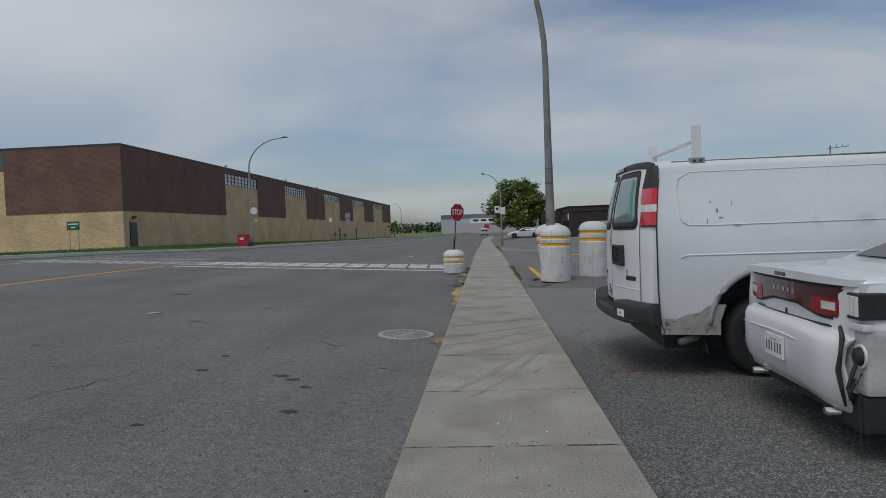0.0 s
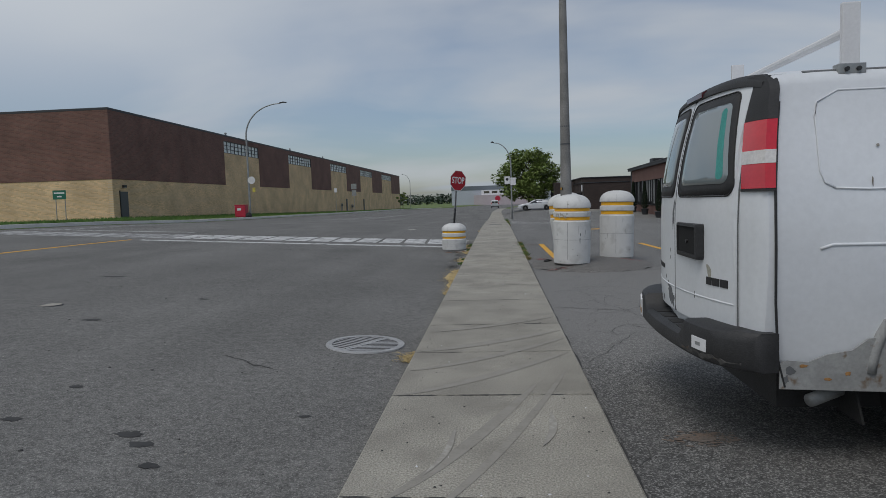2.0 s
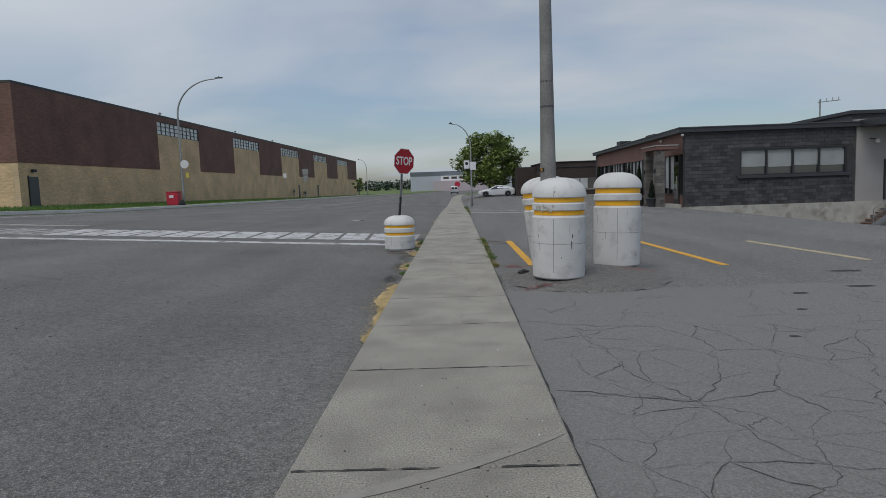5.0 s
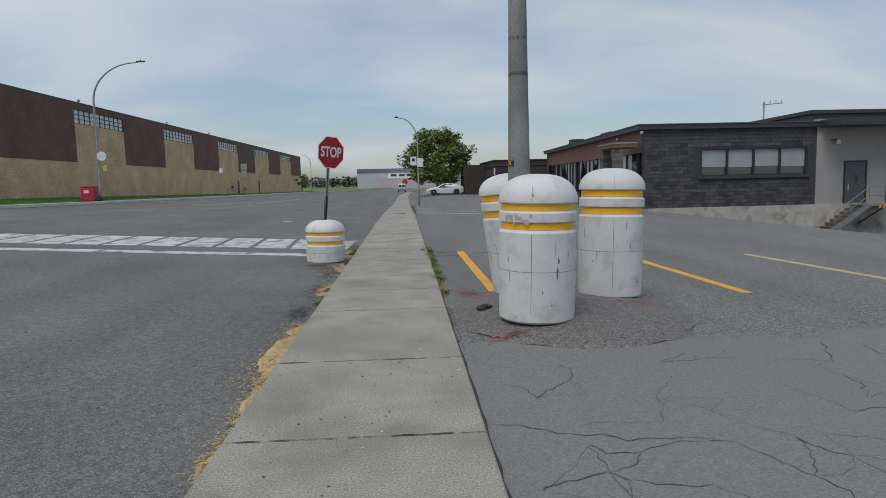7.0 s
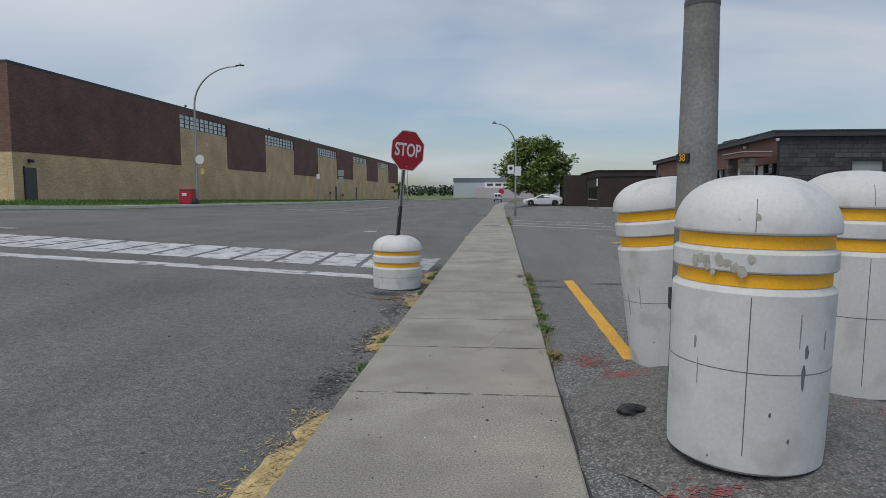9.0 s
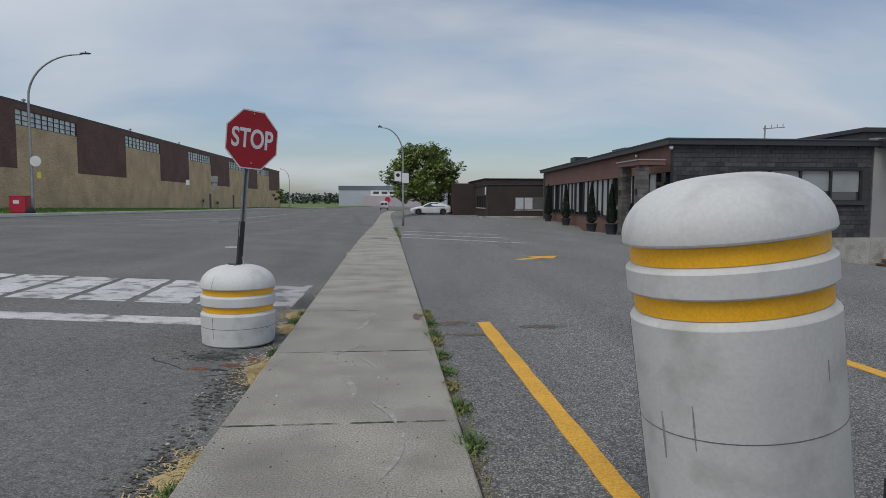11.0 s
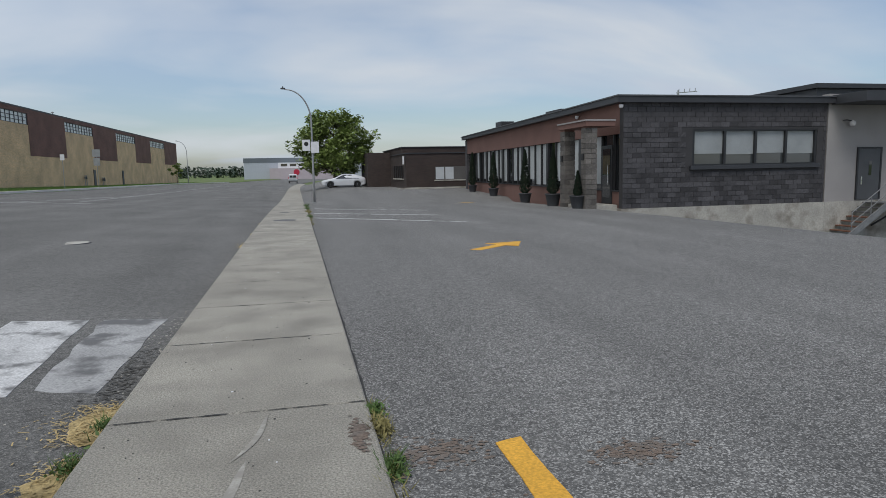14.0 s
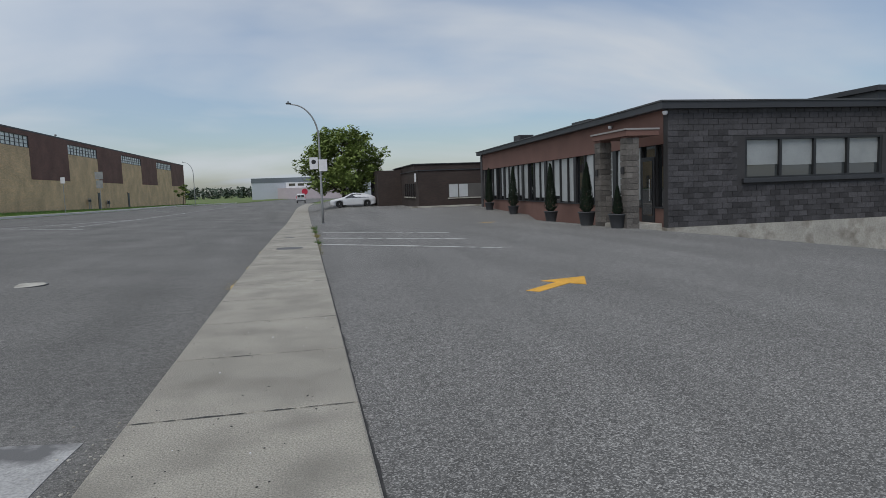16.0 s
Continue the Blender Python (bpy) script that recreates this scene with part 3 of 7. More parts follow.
flat("far_stop_line", [(-20.2, 28.4), (-12.8, 28.2), (-12.8, 28.6), (-20.2, 28.8)], road_z, WORNWHITE, "faded white stop line of the other lane", "road marking", 0.005, 16, 1, 0.02, "structure")
flat("centre_line", [(-12.5, -55), (-12.37, -55), (-12.37, 23.0), (-12.5, 23.0)], road_z, YELLOW, "worn yellow centre line on the asphalt", "road marking", 0.005, 1, 60, 0.01, "structure")
for c in ([(-18.15, 18.0), (-18.0, 18.0), (-19.7, 41.0), (-19.85, 41.0)], [(-12.15, 61.0), (-12.0, 61.0), (-11.6, 125.0), (-11.75, 125.0)], [(-15.5, 58.0), (-15.35, 57.8), (-11.75, 75.0), (-11.9, 75.0)], [(-16.0, 59.6), (-10.8, 58.3), (-10.8, 58.6), (-16.0, 59.9)]):
    tagged(flat("lane_line", c, road_z, WORNWHITE, "worn white lane line on the asphalt", "road marking", 0.006, 1, 24, 0.01, "structure"))
lot_marks = "yellow stall lines"
FADED = mat("faded_cream_paint", (0.46, 0.38, 0.24), 0.85, 0.15, 4, 50, 0.25, 0.3, 60, stain=(0.15, 0.145, 0.135), stain_at=(0.6, 0.7), stain_scale=8)
for c in ([(1.40, 17.6), (1.53, 17.6), (1.52, 22.62), (1.36, 22.58)], [(4.55, 17.0), (4.69, 17.0), (4.50, 22.2), (4.36, 22.2)], [(7.05, 17.2), (7.19, 17.2), (6.82, 21.0), (6.68, 21.0)]):
    o = flat("stall_line", c, lot_z, YELLOW if c[0][0] < 6 else FADED, "yellow painted parking stall line on asphalt", "road marking", 0.006, 2, 24, 0.006)
    tagged(o, group=lot_marks)
for i, c in enumerate(([(0.9, 41.6), (5.2, 37.6), (5.2, 37.75), (0.9, 41.8)], [(1.0, 44.8), (5.2, 41.2), (5.2, 41.35), (1.0, 45.0)], [(1.1, 49.0), (5.5, 45.0), (5.5, 45.15), (1.1, 49.2)])):
    tagged(flat("stall_line", c, lot_z, WHITE, "faded white parking stall line on asphalt", "road marking", 0.006, 12, 1, 0.012), group="white stall lines")


def arrow_mark(x, y, turn, size, material, label):
    out = [(-0.12, -0.9), (0.12, -0.9), (0.12, 0.1), (0.42, 0.1), (0.0, 0.9), (-0.42, 0.1), (-0.12, 0.1)]
    bm = bmesh.new()
    m = Matrix.Translation((x, y, lot_z(x, y) - 0.006)) @ Matrix.Rotation(radians(turn), 4, "Z") @ Matrix.Diagonal((size, size, 1, 1))
    add_prism(bm, out, 0.014, m)
    return tagged(part("arrow_marking", bm, material, None, label), label, "road marking")


arrow_mark(4.18, 31.35, -50, 0.92, YELLOW, "yellow direction arrow painted on asphalt")
arrow_mark(9.0, 52.5, -60, 0.8, OLDYELLOW, "faded yellow direction arrow painted on asphalt")

# ---- warehouse across the street ----
WX = -28.43
warehouse = thing("warehouse", pose(0, 0, 0), "long warehouse of tan and brown brick with glass block windows", "building")
part("wall", box(WX - 0.35, WX, 48.0, 192.0, -1.2, 3.87), TAN, warehouse, "tan brick lower wall")
part("wall", box(WX - 31.0, WX - 0.36, 48.0, 48.35, -1.2, 3.87), TANF, warehouse, "tan brick lower wall")
part("wall", box(WX - 31.0, WX, 191.6, 191.95, -1.2, 8.9), TANF, warehouse)
part("roof", box(WX - 31.0, WX + 0.04, 47.96, 192.04, 8.98, 9.16, 0.02), FASCIA, warehouse, "dark metal roof edge")
part("wall", box(WX - 9.6, WX + 0.03, 47.97, 48.35, 3.872, 8.98), BROWNF, warehouse, "dark brown brick upper wall")
part("wall", box(WX - 31.0, WX - 9.602, 48.0, 48.35, 3.872, 7.3), TANF, warehouse, "tan brick wall")
part("window", box(WX - 15.0, WX - 9.602, 48.1, 48.3, 7.302, 8.978), DARKGLASS, warehouse, "dark high window")
part("wall", box(WX - 31.0, WX - 15.002, 48.0, 48.35, 7.302, 8.978), BROWNF, warehouse)
bays = [48.352, 68.3, 78.3, 89.5, 100.4, 112.2, 124.0, 136.5, 149.5, 162.0, 176.5, 191.59]
for i, (a, b) in enumerate(zip(bays, bays[1:])):
    if i % 2 == 0:
        part("wall", box(WX - 0.35, WX + 0.03, a, b, 3.872, 8.978), BROWN, warehouse, "dark brown brick panel")
    else:
        part("wall", box(WX - 0.35, WX, a + 0.002, b - 0.002, 3.872, 7.25), TAN, warehouse, "tan brick pier")
        w = part("window", box(WX - 0.3, WX - 0.1, a + 0.05, b - 0.05, 7.26, 8.5), GLASSBLOCK, warehouse, "pale glass block window")
        bm = bmesh.new()
        for z0, z1 in ((7.25, 7.31), (7.66, 7.7), (8.06, 8.1), (8.46, 8.52)):
            add_box(bm, WX - 0.28, WX - 0.02, a + 0.002, b - 0.002, z0, z1)
        part("window_frame", bm, GREYDOOR, w)
        n = 10
        for k in range(n + 1):
            y = a + 0.03 + (b - a - 0.06) * k / n
            part("mullion", box(WX - 0.27, WX - 0.03, y - 0.03, y + 0.03, 7.31, 8.46), GREYDOOR, w)
        part("wall", box(WX - 0.35, WX + 0.03, a + 0.002, b - 0.002, 8.522, 8.978), BROWN, warehouse, "dark brown brick lintel")


def steel_door(y, z, w, h):
    d = part("door", box(WX - 0.02, WX + 0.05, y, y + w, z, z + h, 0.01), GREYDOOR, warehouse, "grey steel door")
    part("door_frame", loft([[(WX + dx, yy, zz) for dx, yy, zz in r] for r in (((0.002, y - 0.08, z), (0.07, y - 0.08, z), (0.07, y - 0.005, z), (0.002, y - 0.005, z)), ((0.002, y - 0.08, z + h + 0.08), (0.07, y - 0.08, z + h + 0.08), (0.07, y - 0.005, z + h + 0.08), (0.002, y - 0.005, z + h + 0.08)))]), FRAME, d)
    part("door_handle", tube([(WX + 0.05, y + 0.12, z + 1.0), (WX + 0.1, y + 0.12, z + 1.0), (WX + 0.1, y + 0.25, z + 1.0)], 0.012), CHROME, d)


steel_door(48.9, 0.85, 1.0, 2.1)
steel_door(122.9, 0.0, 1.0, 2.4)
steel_door(138.8, -0.12, 1.0, 2.5)
lamp = part("wall_lamp", box(WX + 0.03, WX + 0.22, 49.2, 49.55, 3.25, 3.45, 0.03), BLACK, warehouse, "black wall lamp")
part("lens", box(WX + 0.06, WX + 0.2, 49.24, 49.51, 3.22, 3.249), LENS, lamp)
for y, z in ((72.5, 9.16), (113.0, 9.16), (95.0, 9.16)):
    v = tagged(part("roof_vent", lathe([(0.06, z), (0.06, z + 0.5), (0.16, z + 0.5), (0.16, z + 0.62), (0.02, z + 0.7)], 10, Matrix.Translation((WX - 1.5, y, 0))), GALV), "small metal roof vent on the warehouse roof", "vent")
m_ = thing("gas_meter", pose(WX + 0.35, 126.5, 0.02), "grey gas meter with pipes by the brick wall", "gas meter")
part("pipe", tube([(0, -0.5, -0.1), (0, -0.5, 1.3), (0, 0.4, 1.3), (0, 0.4, -0.1)], 0.05), GALV, m_)
part("body", box(-0.18, 0.18, -0.25, 0.2, 0.7, 1.15, 0.05), GREYDOOR, m_)
m_ = thing("gas_meter", pose(WX + 0.35, 118.0, 0.02), "grey gas meter with pipes by the brick wall", "gas meter")
part("pipe", tube([(0, -0.4, -0.1), (0, -0.4, 1.6), (0, 0.3, 1.6), (0, 0.3, -0.1)], 0.05), GALV, m_)
part("body", box(-0.15, 0.15, -0.2, 0.15, 1.1, 1.45, 0.05), GREYDOOR, m_)

# ---- dark block building ----
AX, AY, ATOP, ABOT = 12.95, 42.86, 4.17, -0.25
SKEW = math.atan2(1.6, 30.2)
building_a = thing("office_building", pose(0, 0, 0), "low dark split-block building with grey roof fascia", "building")


def side_m():
    """Frame of the long side: x runs out of the wall to the street, y back along it."""
    return Matrix.Translation((AX, AY, 0)) @ Matrix.Rotation(-SKEW, 4, "Z")


S = side_m()
WALLD = 0.3
wx0, wx1, wz0, wz1 = 16.05, 21.97, 1.4, 2.86
front_wall = part("wall", box(AX + 0.02, 22.4, AY + 0.03, AY + WALLD, ABOT, 3.9), MORTAR, building_a, "dark block wall")
cut(front_wall, [box(wx0, wx1, AY - 1, AY + 1, wz0, wz1)])
bm = bmesh.new()
add_box(bm, AX - 0.03, 22.45, AY - 0.03, AY + 0.5, -3.2, ABOT)
part("foundation", bm, OLDCONC, building_a, "stained old concrete foundation")
part("roof", prism([(AX - 0.32, AY - 0.18), (22.6, AY - 0.18), (22.6, AY + 30), (AX + 1.6 - 0.3, AY + 30.5)], 0.28, Matrix.Translation((0, 0, 3.9))), FASCIA, building_a, "dark grey metal roof fascia")
part("drip_edge", prism([(AX - 0.36, AY - 0.22), (22.6, AY - 0.22), (22.6, AY - 0.17), (AX - 0.32, AY - 0.17), (AX + 1.26, AY + 30.5), (AX + 1.22, AY + 30.5)], 0.05, Matrix.Translation((0, 0, 4.14))), GREYDOOR, building_a)
# window of the front
win = part("window", box(wx0, wx1, AY + 0.17, AY + 0.19, wz0, wz1), glass_mat("office_glass", (0.05, 0.058, 0.06)), building_a, "four-pane office window with lowered blinds")
bm = bmesh.new()
for z0, z1 in ((wz0, wz0 + 0.06), (wz1 - 0.07, wz1)):
    add_box(bm, wx0, wx1, AY + 0.04, AY + 0.165, z0, z1)
for k in range(5):
    x = wx0 + (wx1 - wx0 - 0.1) * k / 4
    add_box(bm, x, x + 0.1, AY + 0.05, AY + 0.168, wz0 + 0.06, wz1 - 0.07)
part("window_frame", bm, FRAME, win)
part("window_sill", box(wx0 - 0.13, wx1 + 0.1, AY - 0.1, AY + 0.16, wz0 - 0.16, wz0 - 0.002, 0.015), FASCIA, win, "slate grey projecting sill")
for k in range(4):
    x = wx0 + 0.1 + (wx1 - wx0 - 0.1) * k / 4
    # the grey also stands in for what the front panes reflect
    part("blind", box(x + 0.01, x + 1.37, AY + 0.155, AY + 0.169, wz1 - (0.98, 1.02, 0.98, 1.02)[k], wz1 - 0.08), BLINDGREY, win, "roller blind with shade and reflection in its grey")
# long side
side_len = 30.2
bm = bmesh.new()
add_box(bm, 0.02, 0.3, 0.31, side_len, -1.5, 0.42, 0, S)
part("wall", bm, STUCCO, building_a, "rust brown panel below the windows")
bm = bmesh.new()
add_box(bm, 0.0, 0.3, 0.31, side_len, 2.72, 3.898, 0, S)
part("wall", bm, STUCCO, building_a, "rust brown stucco band")
bm = bmesh.new()
add_box(bm, -0.06, 0.3, side_len - 0.5, side_len + 0.02, -1.5, 3.85, 0, S)
part("pillar", bm, BLOCK, building_a)
swin = part("window", (lambda b: add_box(b, 0.14, 0.16, 0.32, side_len - 0.5, 0.46, 2.72, 0, S))(bmesh.new()), DARKGLASS, building_a, "long row of tall dark glass windows")
part("window_sill", (lambda b: add_box(b, -0.03, 0.2, 0.32, side_len - 0.5, 0.42, 0.47, 0, S))(bmesh.new()), FRAME, swin)
k = 0
y = 0.9
while y < side_len - 0.6:
    wide = 0.34 if k % 4 == 3 else 0.085
    part("mullion", (lambda b, y=y, wide=wide: add_box(b, 0.03, 0.13, y, y + wide, 0.47, 2.72, 0, S))(bmesh.new()), FRAME, swin)
    y += 1.16
    k += 1
for i in range(22):
    if i % 7 == 5 or i > 20:
        continue
    y0 = 2.2 + i * 1.16
    # blinds sit before the glass; their paleness includes the reflected sky
    part("blind", (lambda b, y0=y0: add_box(b, 0.131, 0.139, y0 + 0.05, y0 + 1.05, 0.5 + random.random() * 0.3, 2.7, 0, S))(bmesh.new()), BLINDSKY, swin, "pale vertical blind with sky reflection in its colour")
part("wall", prism([(AX + 1.7, AY + 29.6), (22.3, AY + 29.6), (22.3, AY + 30), (AX + 1.7, AY + 30)], 5.3, Matrix.Translation((0, 0, -1.5))), GREYWALL, building_a)
# entrance canopy
part("canopy", box(11.38, AX - 0.34, AY - 0.03, AY + 2.72, 3.0, 3.2, 0.01), STUCCO, building_a, "rust brown entrance canopy")
part("canopy_edge", box(11.34, AX - 0.335, AY - 0.06, AY + 2.76, 3.202, 3.26), GREYWALL, building_a)
entry = part("door", (lambda b: add_box(b, -0.02, 0.02, 0.95, 1.95, -0.1, 2.3, 0.008, S))(bmesh.new()), FRAME, building_a, "dark glazed entrance door")
part("pane", (lambda b: add_box(b, -0.035, -0.025, 1.08, 1.82, 0.15, 2.15, 0, S))(bmesh.new()), DARKGLASS, entry)
part("door_handle", (lambda b: add_tube(b, [S @ Vector((-0.08, 1.2, z)) for z in (0.7, 0.75, 1.45, 1.5)], 0.018))(bmesh.new()), CHROME, entry)
part("step", box(11.6, AX - 0.04, AY + 0.3, AY + 2.4, -0.45, -0.1, 0.015), OLDCONC, building_a, "low concrete entrance step")
for y, z in ((-0.02, 3.78), (4.6, 3.72)):
    c = S @ Vector((-0.1, y, z))
    cam_ = part("security_camera", lathe([(0.09, 0.05), (0.09, 0), (0.08, -0.05), (0.05, -0.09)], 14, Matrix.Translation(c)), SIGNWHITE, building_a, "white dome security camera", True)
# grey rendered wing with loading dock
wing = thing("dock_wing", pose(0, 0, 0), "light grey rendered building wing with a loading dock", "building")
bm = bmesh.new()
add_box(bm, 22.46, 46.0, AY + 0.02, AY + 0.4, -0.25, 4.3)
part("wall", bm, GREYWALL, wing)
part("foundation", box(22.46, 46.0, AY - 0.03, AY + 0.4, -3.5, -0.252), OLDCONC, wing, "stained concrete dock wall")
part("roof_overhang", box(22.62, 46.0, AY - 1.7, AY + 0.6, 3.85, 4.24, 0.01), FASCIA, wing, "dark grey projecting roof overhang")
part("upper_wall", prism([(22.9, AY + 1.2), (46.0, AY + 1.2), (46.0, AY + 28), (24.5, AY + 28)], 0.50, Matrix.Translation((0, 0, 4.181))), GREYDOOR, wing, "dark grey upper storey wall")
part("roof", prism([(22.7, AY + 1.0), (46.0, AY + 1.0), (46.0, AY + 28), (24.3, AY + 28.2)], 0.2, Matrix.Translation((0, 0, 4.682))), FASCIA, wing)
part("wall", box(45.6, 46.0, AY + 0.41, AY + 28, -3, 4.18), GREYWALL, wing)
d = part("door", box(24.08, 25.2, AY - 0.03, AY + 0.015, -0.2, 1.98, 0.01), GREYDOOR, wing, "grey steel door with a narrow pane")
part("pane", box(24.62, 24.76, AY - 0.04, AY - 0.031, 0.85, 1.45), DARKGLASS, d)
part("door_handle", box(24.2, 24.27, AY - 0.07, AY - 0.031, 0.45, 0.8, 0.01), CHROME, d)
bm = bmesh.new()
for a in ((24.0, 24.075, -0.2, 2.06), (25.205, 25.28, -0.2, 2.06), (24.076, 25.204, 1.985, 2.06)):
    add_box(bm, a[0], a[1], AY - 0.045, AY + 0.018, a[2], a[3])
part("door_frame", bm, FRAME, d)
g = part("dock_door", box(26.6, 30.0, AY - 0.04, AY + 0.015, -0.2, 3.2, 0.01), SIGNWHITE, wing, "white overhead dock door")
part("door_frame", box(26.42, 26.59, AY - 0.06, AY + 0.016, -0.2, 3.35), FRAME, g)
wl_ = part("wall_lamp", lathe([(0.1, -0.1), (0.13, 0), (0.1, 0.1), (0.03, 0.16)], 14, Matrix.Translation((23.5, AY - 0.2, 3.05))), LENS, wing, "round frosted wall lamp", True)
part("lamp_bracket", tube([(23.2, AY - 0.01, 3.2), (23.2, AY - 0.2, 3.2), (23.5, AY - 0.2, 3.15)], 0.025), BLACK, wl_)

stairs = thing("dock_stairs", pose(0, 0, 0), "steel dock stairs with a tubular railing", "stairs")
ztop, zbot, n = -0.3, -1.62, 7
for i in range(n):
    x0 = 22.75 + i * 0.27
    z = zbot + (ztop - zbot) * (i + 1) / n
    part("tread", box(x0, x0 + 0.29, AY - 1.15, AY - 0.06, z - 0.05, z, 0.008), CLAY if i < 4 else IRON, stairs)
part("landing", box(22.75 + n * 0.27, 26.4, AY - 1.15, AY - 0.06, ztop - 0.06, ztop), STEELRAIL, stairs, "steel landing")
m_ = Matrix.Translation((22.6, AY - 1.2, zbot - 0.15)) @ Matrix.Rotation(-math.atan2(ztop - zbot, n * 0.27), 4, "Y")
part("stringer", (lambda b: add_box(b, 0.05, 2.5, -0.03, 0.03, -0.06, 0.2, 0, m_))(bmesh.new()), STEELRAIL, stairs)
part("support", tube([(25.6, AY - 1.1, ztop - 0.06), (24.9, AY - 0.05, -1.35)], 0.04), BLACK, stairs)
part("edge_stripes", box(25.2, 26.4, AY - 1.19, AY - 1.155, ztop - 0.18, ztop), YELLOW, stairs, "yellow hazard edge")
for k in range(5):
    part("stripe", prism([(0, 0), (0.1, 0), (0.2, 0.16), (0.1, 0.16)], 0.01, Matrix.Translation((25.25 + k * 0.22, AY - 1.19, ztop - 0.17)) @ Matrix.Rotation(radians(90), 4, "X")), BLACK, stairs)
for dz in (0.5, 0.95):
    part("rail", tube([(22.75, AY - 1.15, zbot + dz), (22.75 + n * 0.27, AY - 1.15, ztop + dz), (26.4, AY - 1.15, ztop + dz)], 0.022), STEELRAIL, stairs)
for x, z in ((22.78, zbot), (23.7, zbot + 0.62), (24.65, ztop), (26.38, ztop)):
    part("post", tube([(x, AY - 1.15, z - 0.1), (x, AY - 1.15, z + 0.95)], 0.022), STEELRAIL, stairs)

ant = thing("utility_pole", pose(53.0, 102.0, -1.0), "distant utility pole with a crossarm and insulators", "utility pole")
part("mast", tube([(0, 0, -0.5), (0, 0, 12.9)], 0.11), GALV, ant)
part("crossarm", tube([(-0.3, 0, 12.5), (2.9, 0, 12.75)], 0.06), GALV, ant)
for k in range(4):
    part("insulator", tube([(0.1 + k * 0.85, 0, 12.5 + 0.07 * k), (0.1 + k * 0.85, 0, 13.0 + 0.07 * k)], 0.05), GALV, ant)
for x, y, w, l, h in ((14.3, AY + 9.0, 1.2, 2.0, 0.25), (15.0, AY + 21.0, 1.0, 1.2, 0.55)):
    u = thing("rooftop_unit", pose(x, y, 4.18), "grey metal rooftop ventilation unit", "ventilation unit")
    part("housing", box(-w / 2, w / 2, -l / 2, l / 2, 0, h, 0.03), FASCIA, u)
    part("grille", box(-w / 2 + 0.1, w / 2 - 0.1, -l / 2 - 0.02, -l / 2 - 0.005, 0.1, h - 0.08), BLACK, u)

# ---- dark brick building beyond ----
bx, by, bz = 10.15, 77.8, -0.22
bldb = thing("brick_building", pose(0, 0, 0), "low dark brown brick office building", "building")
part("wall", box(bx, 30, by, by + 0.35, -1.5, 2.95), DBRICK, bldb, "dark brick front wall")
part("wall", box(bx, bx + 0.35, by + 0.352, by + 17, -1.5, 2.95), DBRICKS, bldb, "dark brick side wall")
part("parapet_cap", box(bx - 0.08, 30, by - 0.08, by + 17, 2.952, 3.03), FASCIA, bldb)
part("upper_wall", box(bx + 0.2, 30, by + 3.2, by + 17, 3.032, 3.62), DBRICK, bldb, "raised dark brick upper wall")
part("parapet_cap", box(bx + 0.1, 30, by + 3.1, by + 17, 3.622, 3.7), FASCIA, bldb)
part("wing", box(bx - 2.4, bx - 0.002, by + 10.0, by + 17, -1.5, 3.35), DBRICK, bldb)
w = part("window", box(bx + 2.7, bx + 8.2, by - 0.012, by - 0.002, 0.55, 1.75), mat("grey_infill_panel", (0.10, 0.095, 0.09), 0.8, 0.1, 1, 20, 0.1), bldb, "long window with grey middle panel")
for x0 in (bx + 2.75, bx + 3.65, bx + 6.55, bx + 7.4):
    part("pane", box(x0, x0 + 0.78, by - 0.03, by - 0.013, 0.6, 1.7), BLINDSKY, w)
part("window_frame", box(bx + 2.6, bx + 8.3, by - 0.05, by - 0.001, 0.44, 0.54), OLDCONC, w)
w = part("window", box(bx - 0.02, bx - 0.003, by + 1.5, by + 7.5, 0.7, 1.9), DARKGLASS, bldb, "row of side windows")
for k in range(6):
    part("mullion", box(bx - 0.05, bx - 0.021, by + 1.5 + k * 1.2, by + 1.62 + k * 1.2, 0.7, 1.9), FRAME, w)
part("window_sill", box(bx - 0.1, bx - 0.003, by + 1.4, by + 7.6, 0.58, 0.69), OLDCONC, w)
part("sign", box(bx - 0.25, bx - 0.18, by + 0.0, by + 0.5, 2.0, 2.75), SIGNWHITE, bldb, "small white wall sign")
part("planting_edge", box(bx - 1.0, 28, by - 1.3, by - 1.0, bz - 0.3, bz + 0.13, 0.03), OLDCONC, bldb, "pale concrete planting edge")

# ---- hangar in the distance ----
hangar = thing("hangar", pose(0, 0, 0), "distant pale metal hangar with grey top band", "building")
HY = 270.0
part("wall", box(-18.5, 34, HY, HY + 40, -1.5, 5.4), HANGARW, hangar)
part("upper_wall", box(-18.6, 34.1, HY - 0.1, HY + 40.1, 5.402, 7.1), HANGARG, hangar)
part("annex", box(-9.0, 16, HY - 8, HY - 0.11, -1.5, 3.2), mat("pale_pink_cladding", (0.46, 0.40, 0.42), 0.7, 0.08, 0.1, 1, 0.05), hangar)
up = part("annex_upper", box(-6.0, 12, HY - 6, HY - 0.12, 3.202, 5.2), SIGNWHITE, hangar)
for k in range(4):
    part("window", box(-5.0 + k * 3.2, -2.8 + k * 3.2, HY - 6.06, HY - 6.002, 3.9, 4.8), DARKGLASS, hangar)
part("red_mark", lathe([(1.1, 0), (1.1, 0.1)], 10, Matrix.Translation((0.5, HY - 8.01, 1.7)) @ Matrix.Rotation(radians(90), 4, "X")), REDBOX, hangar, "round red mark")

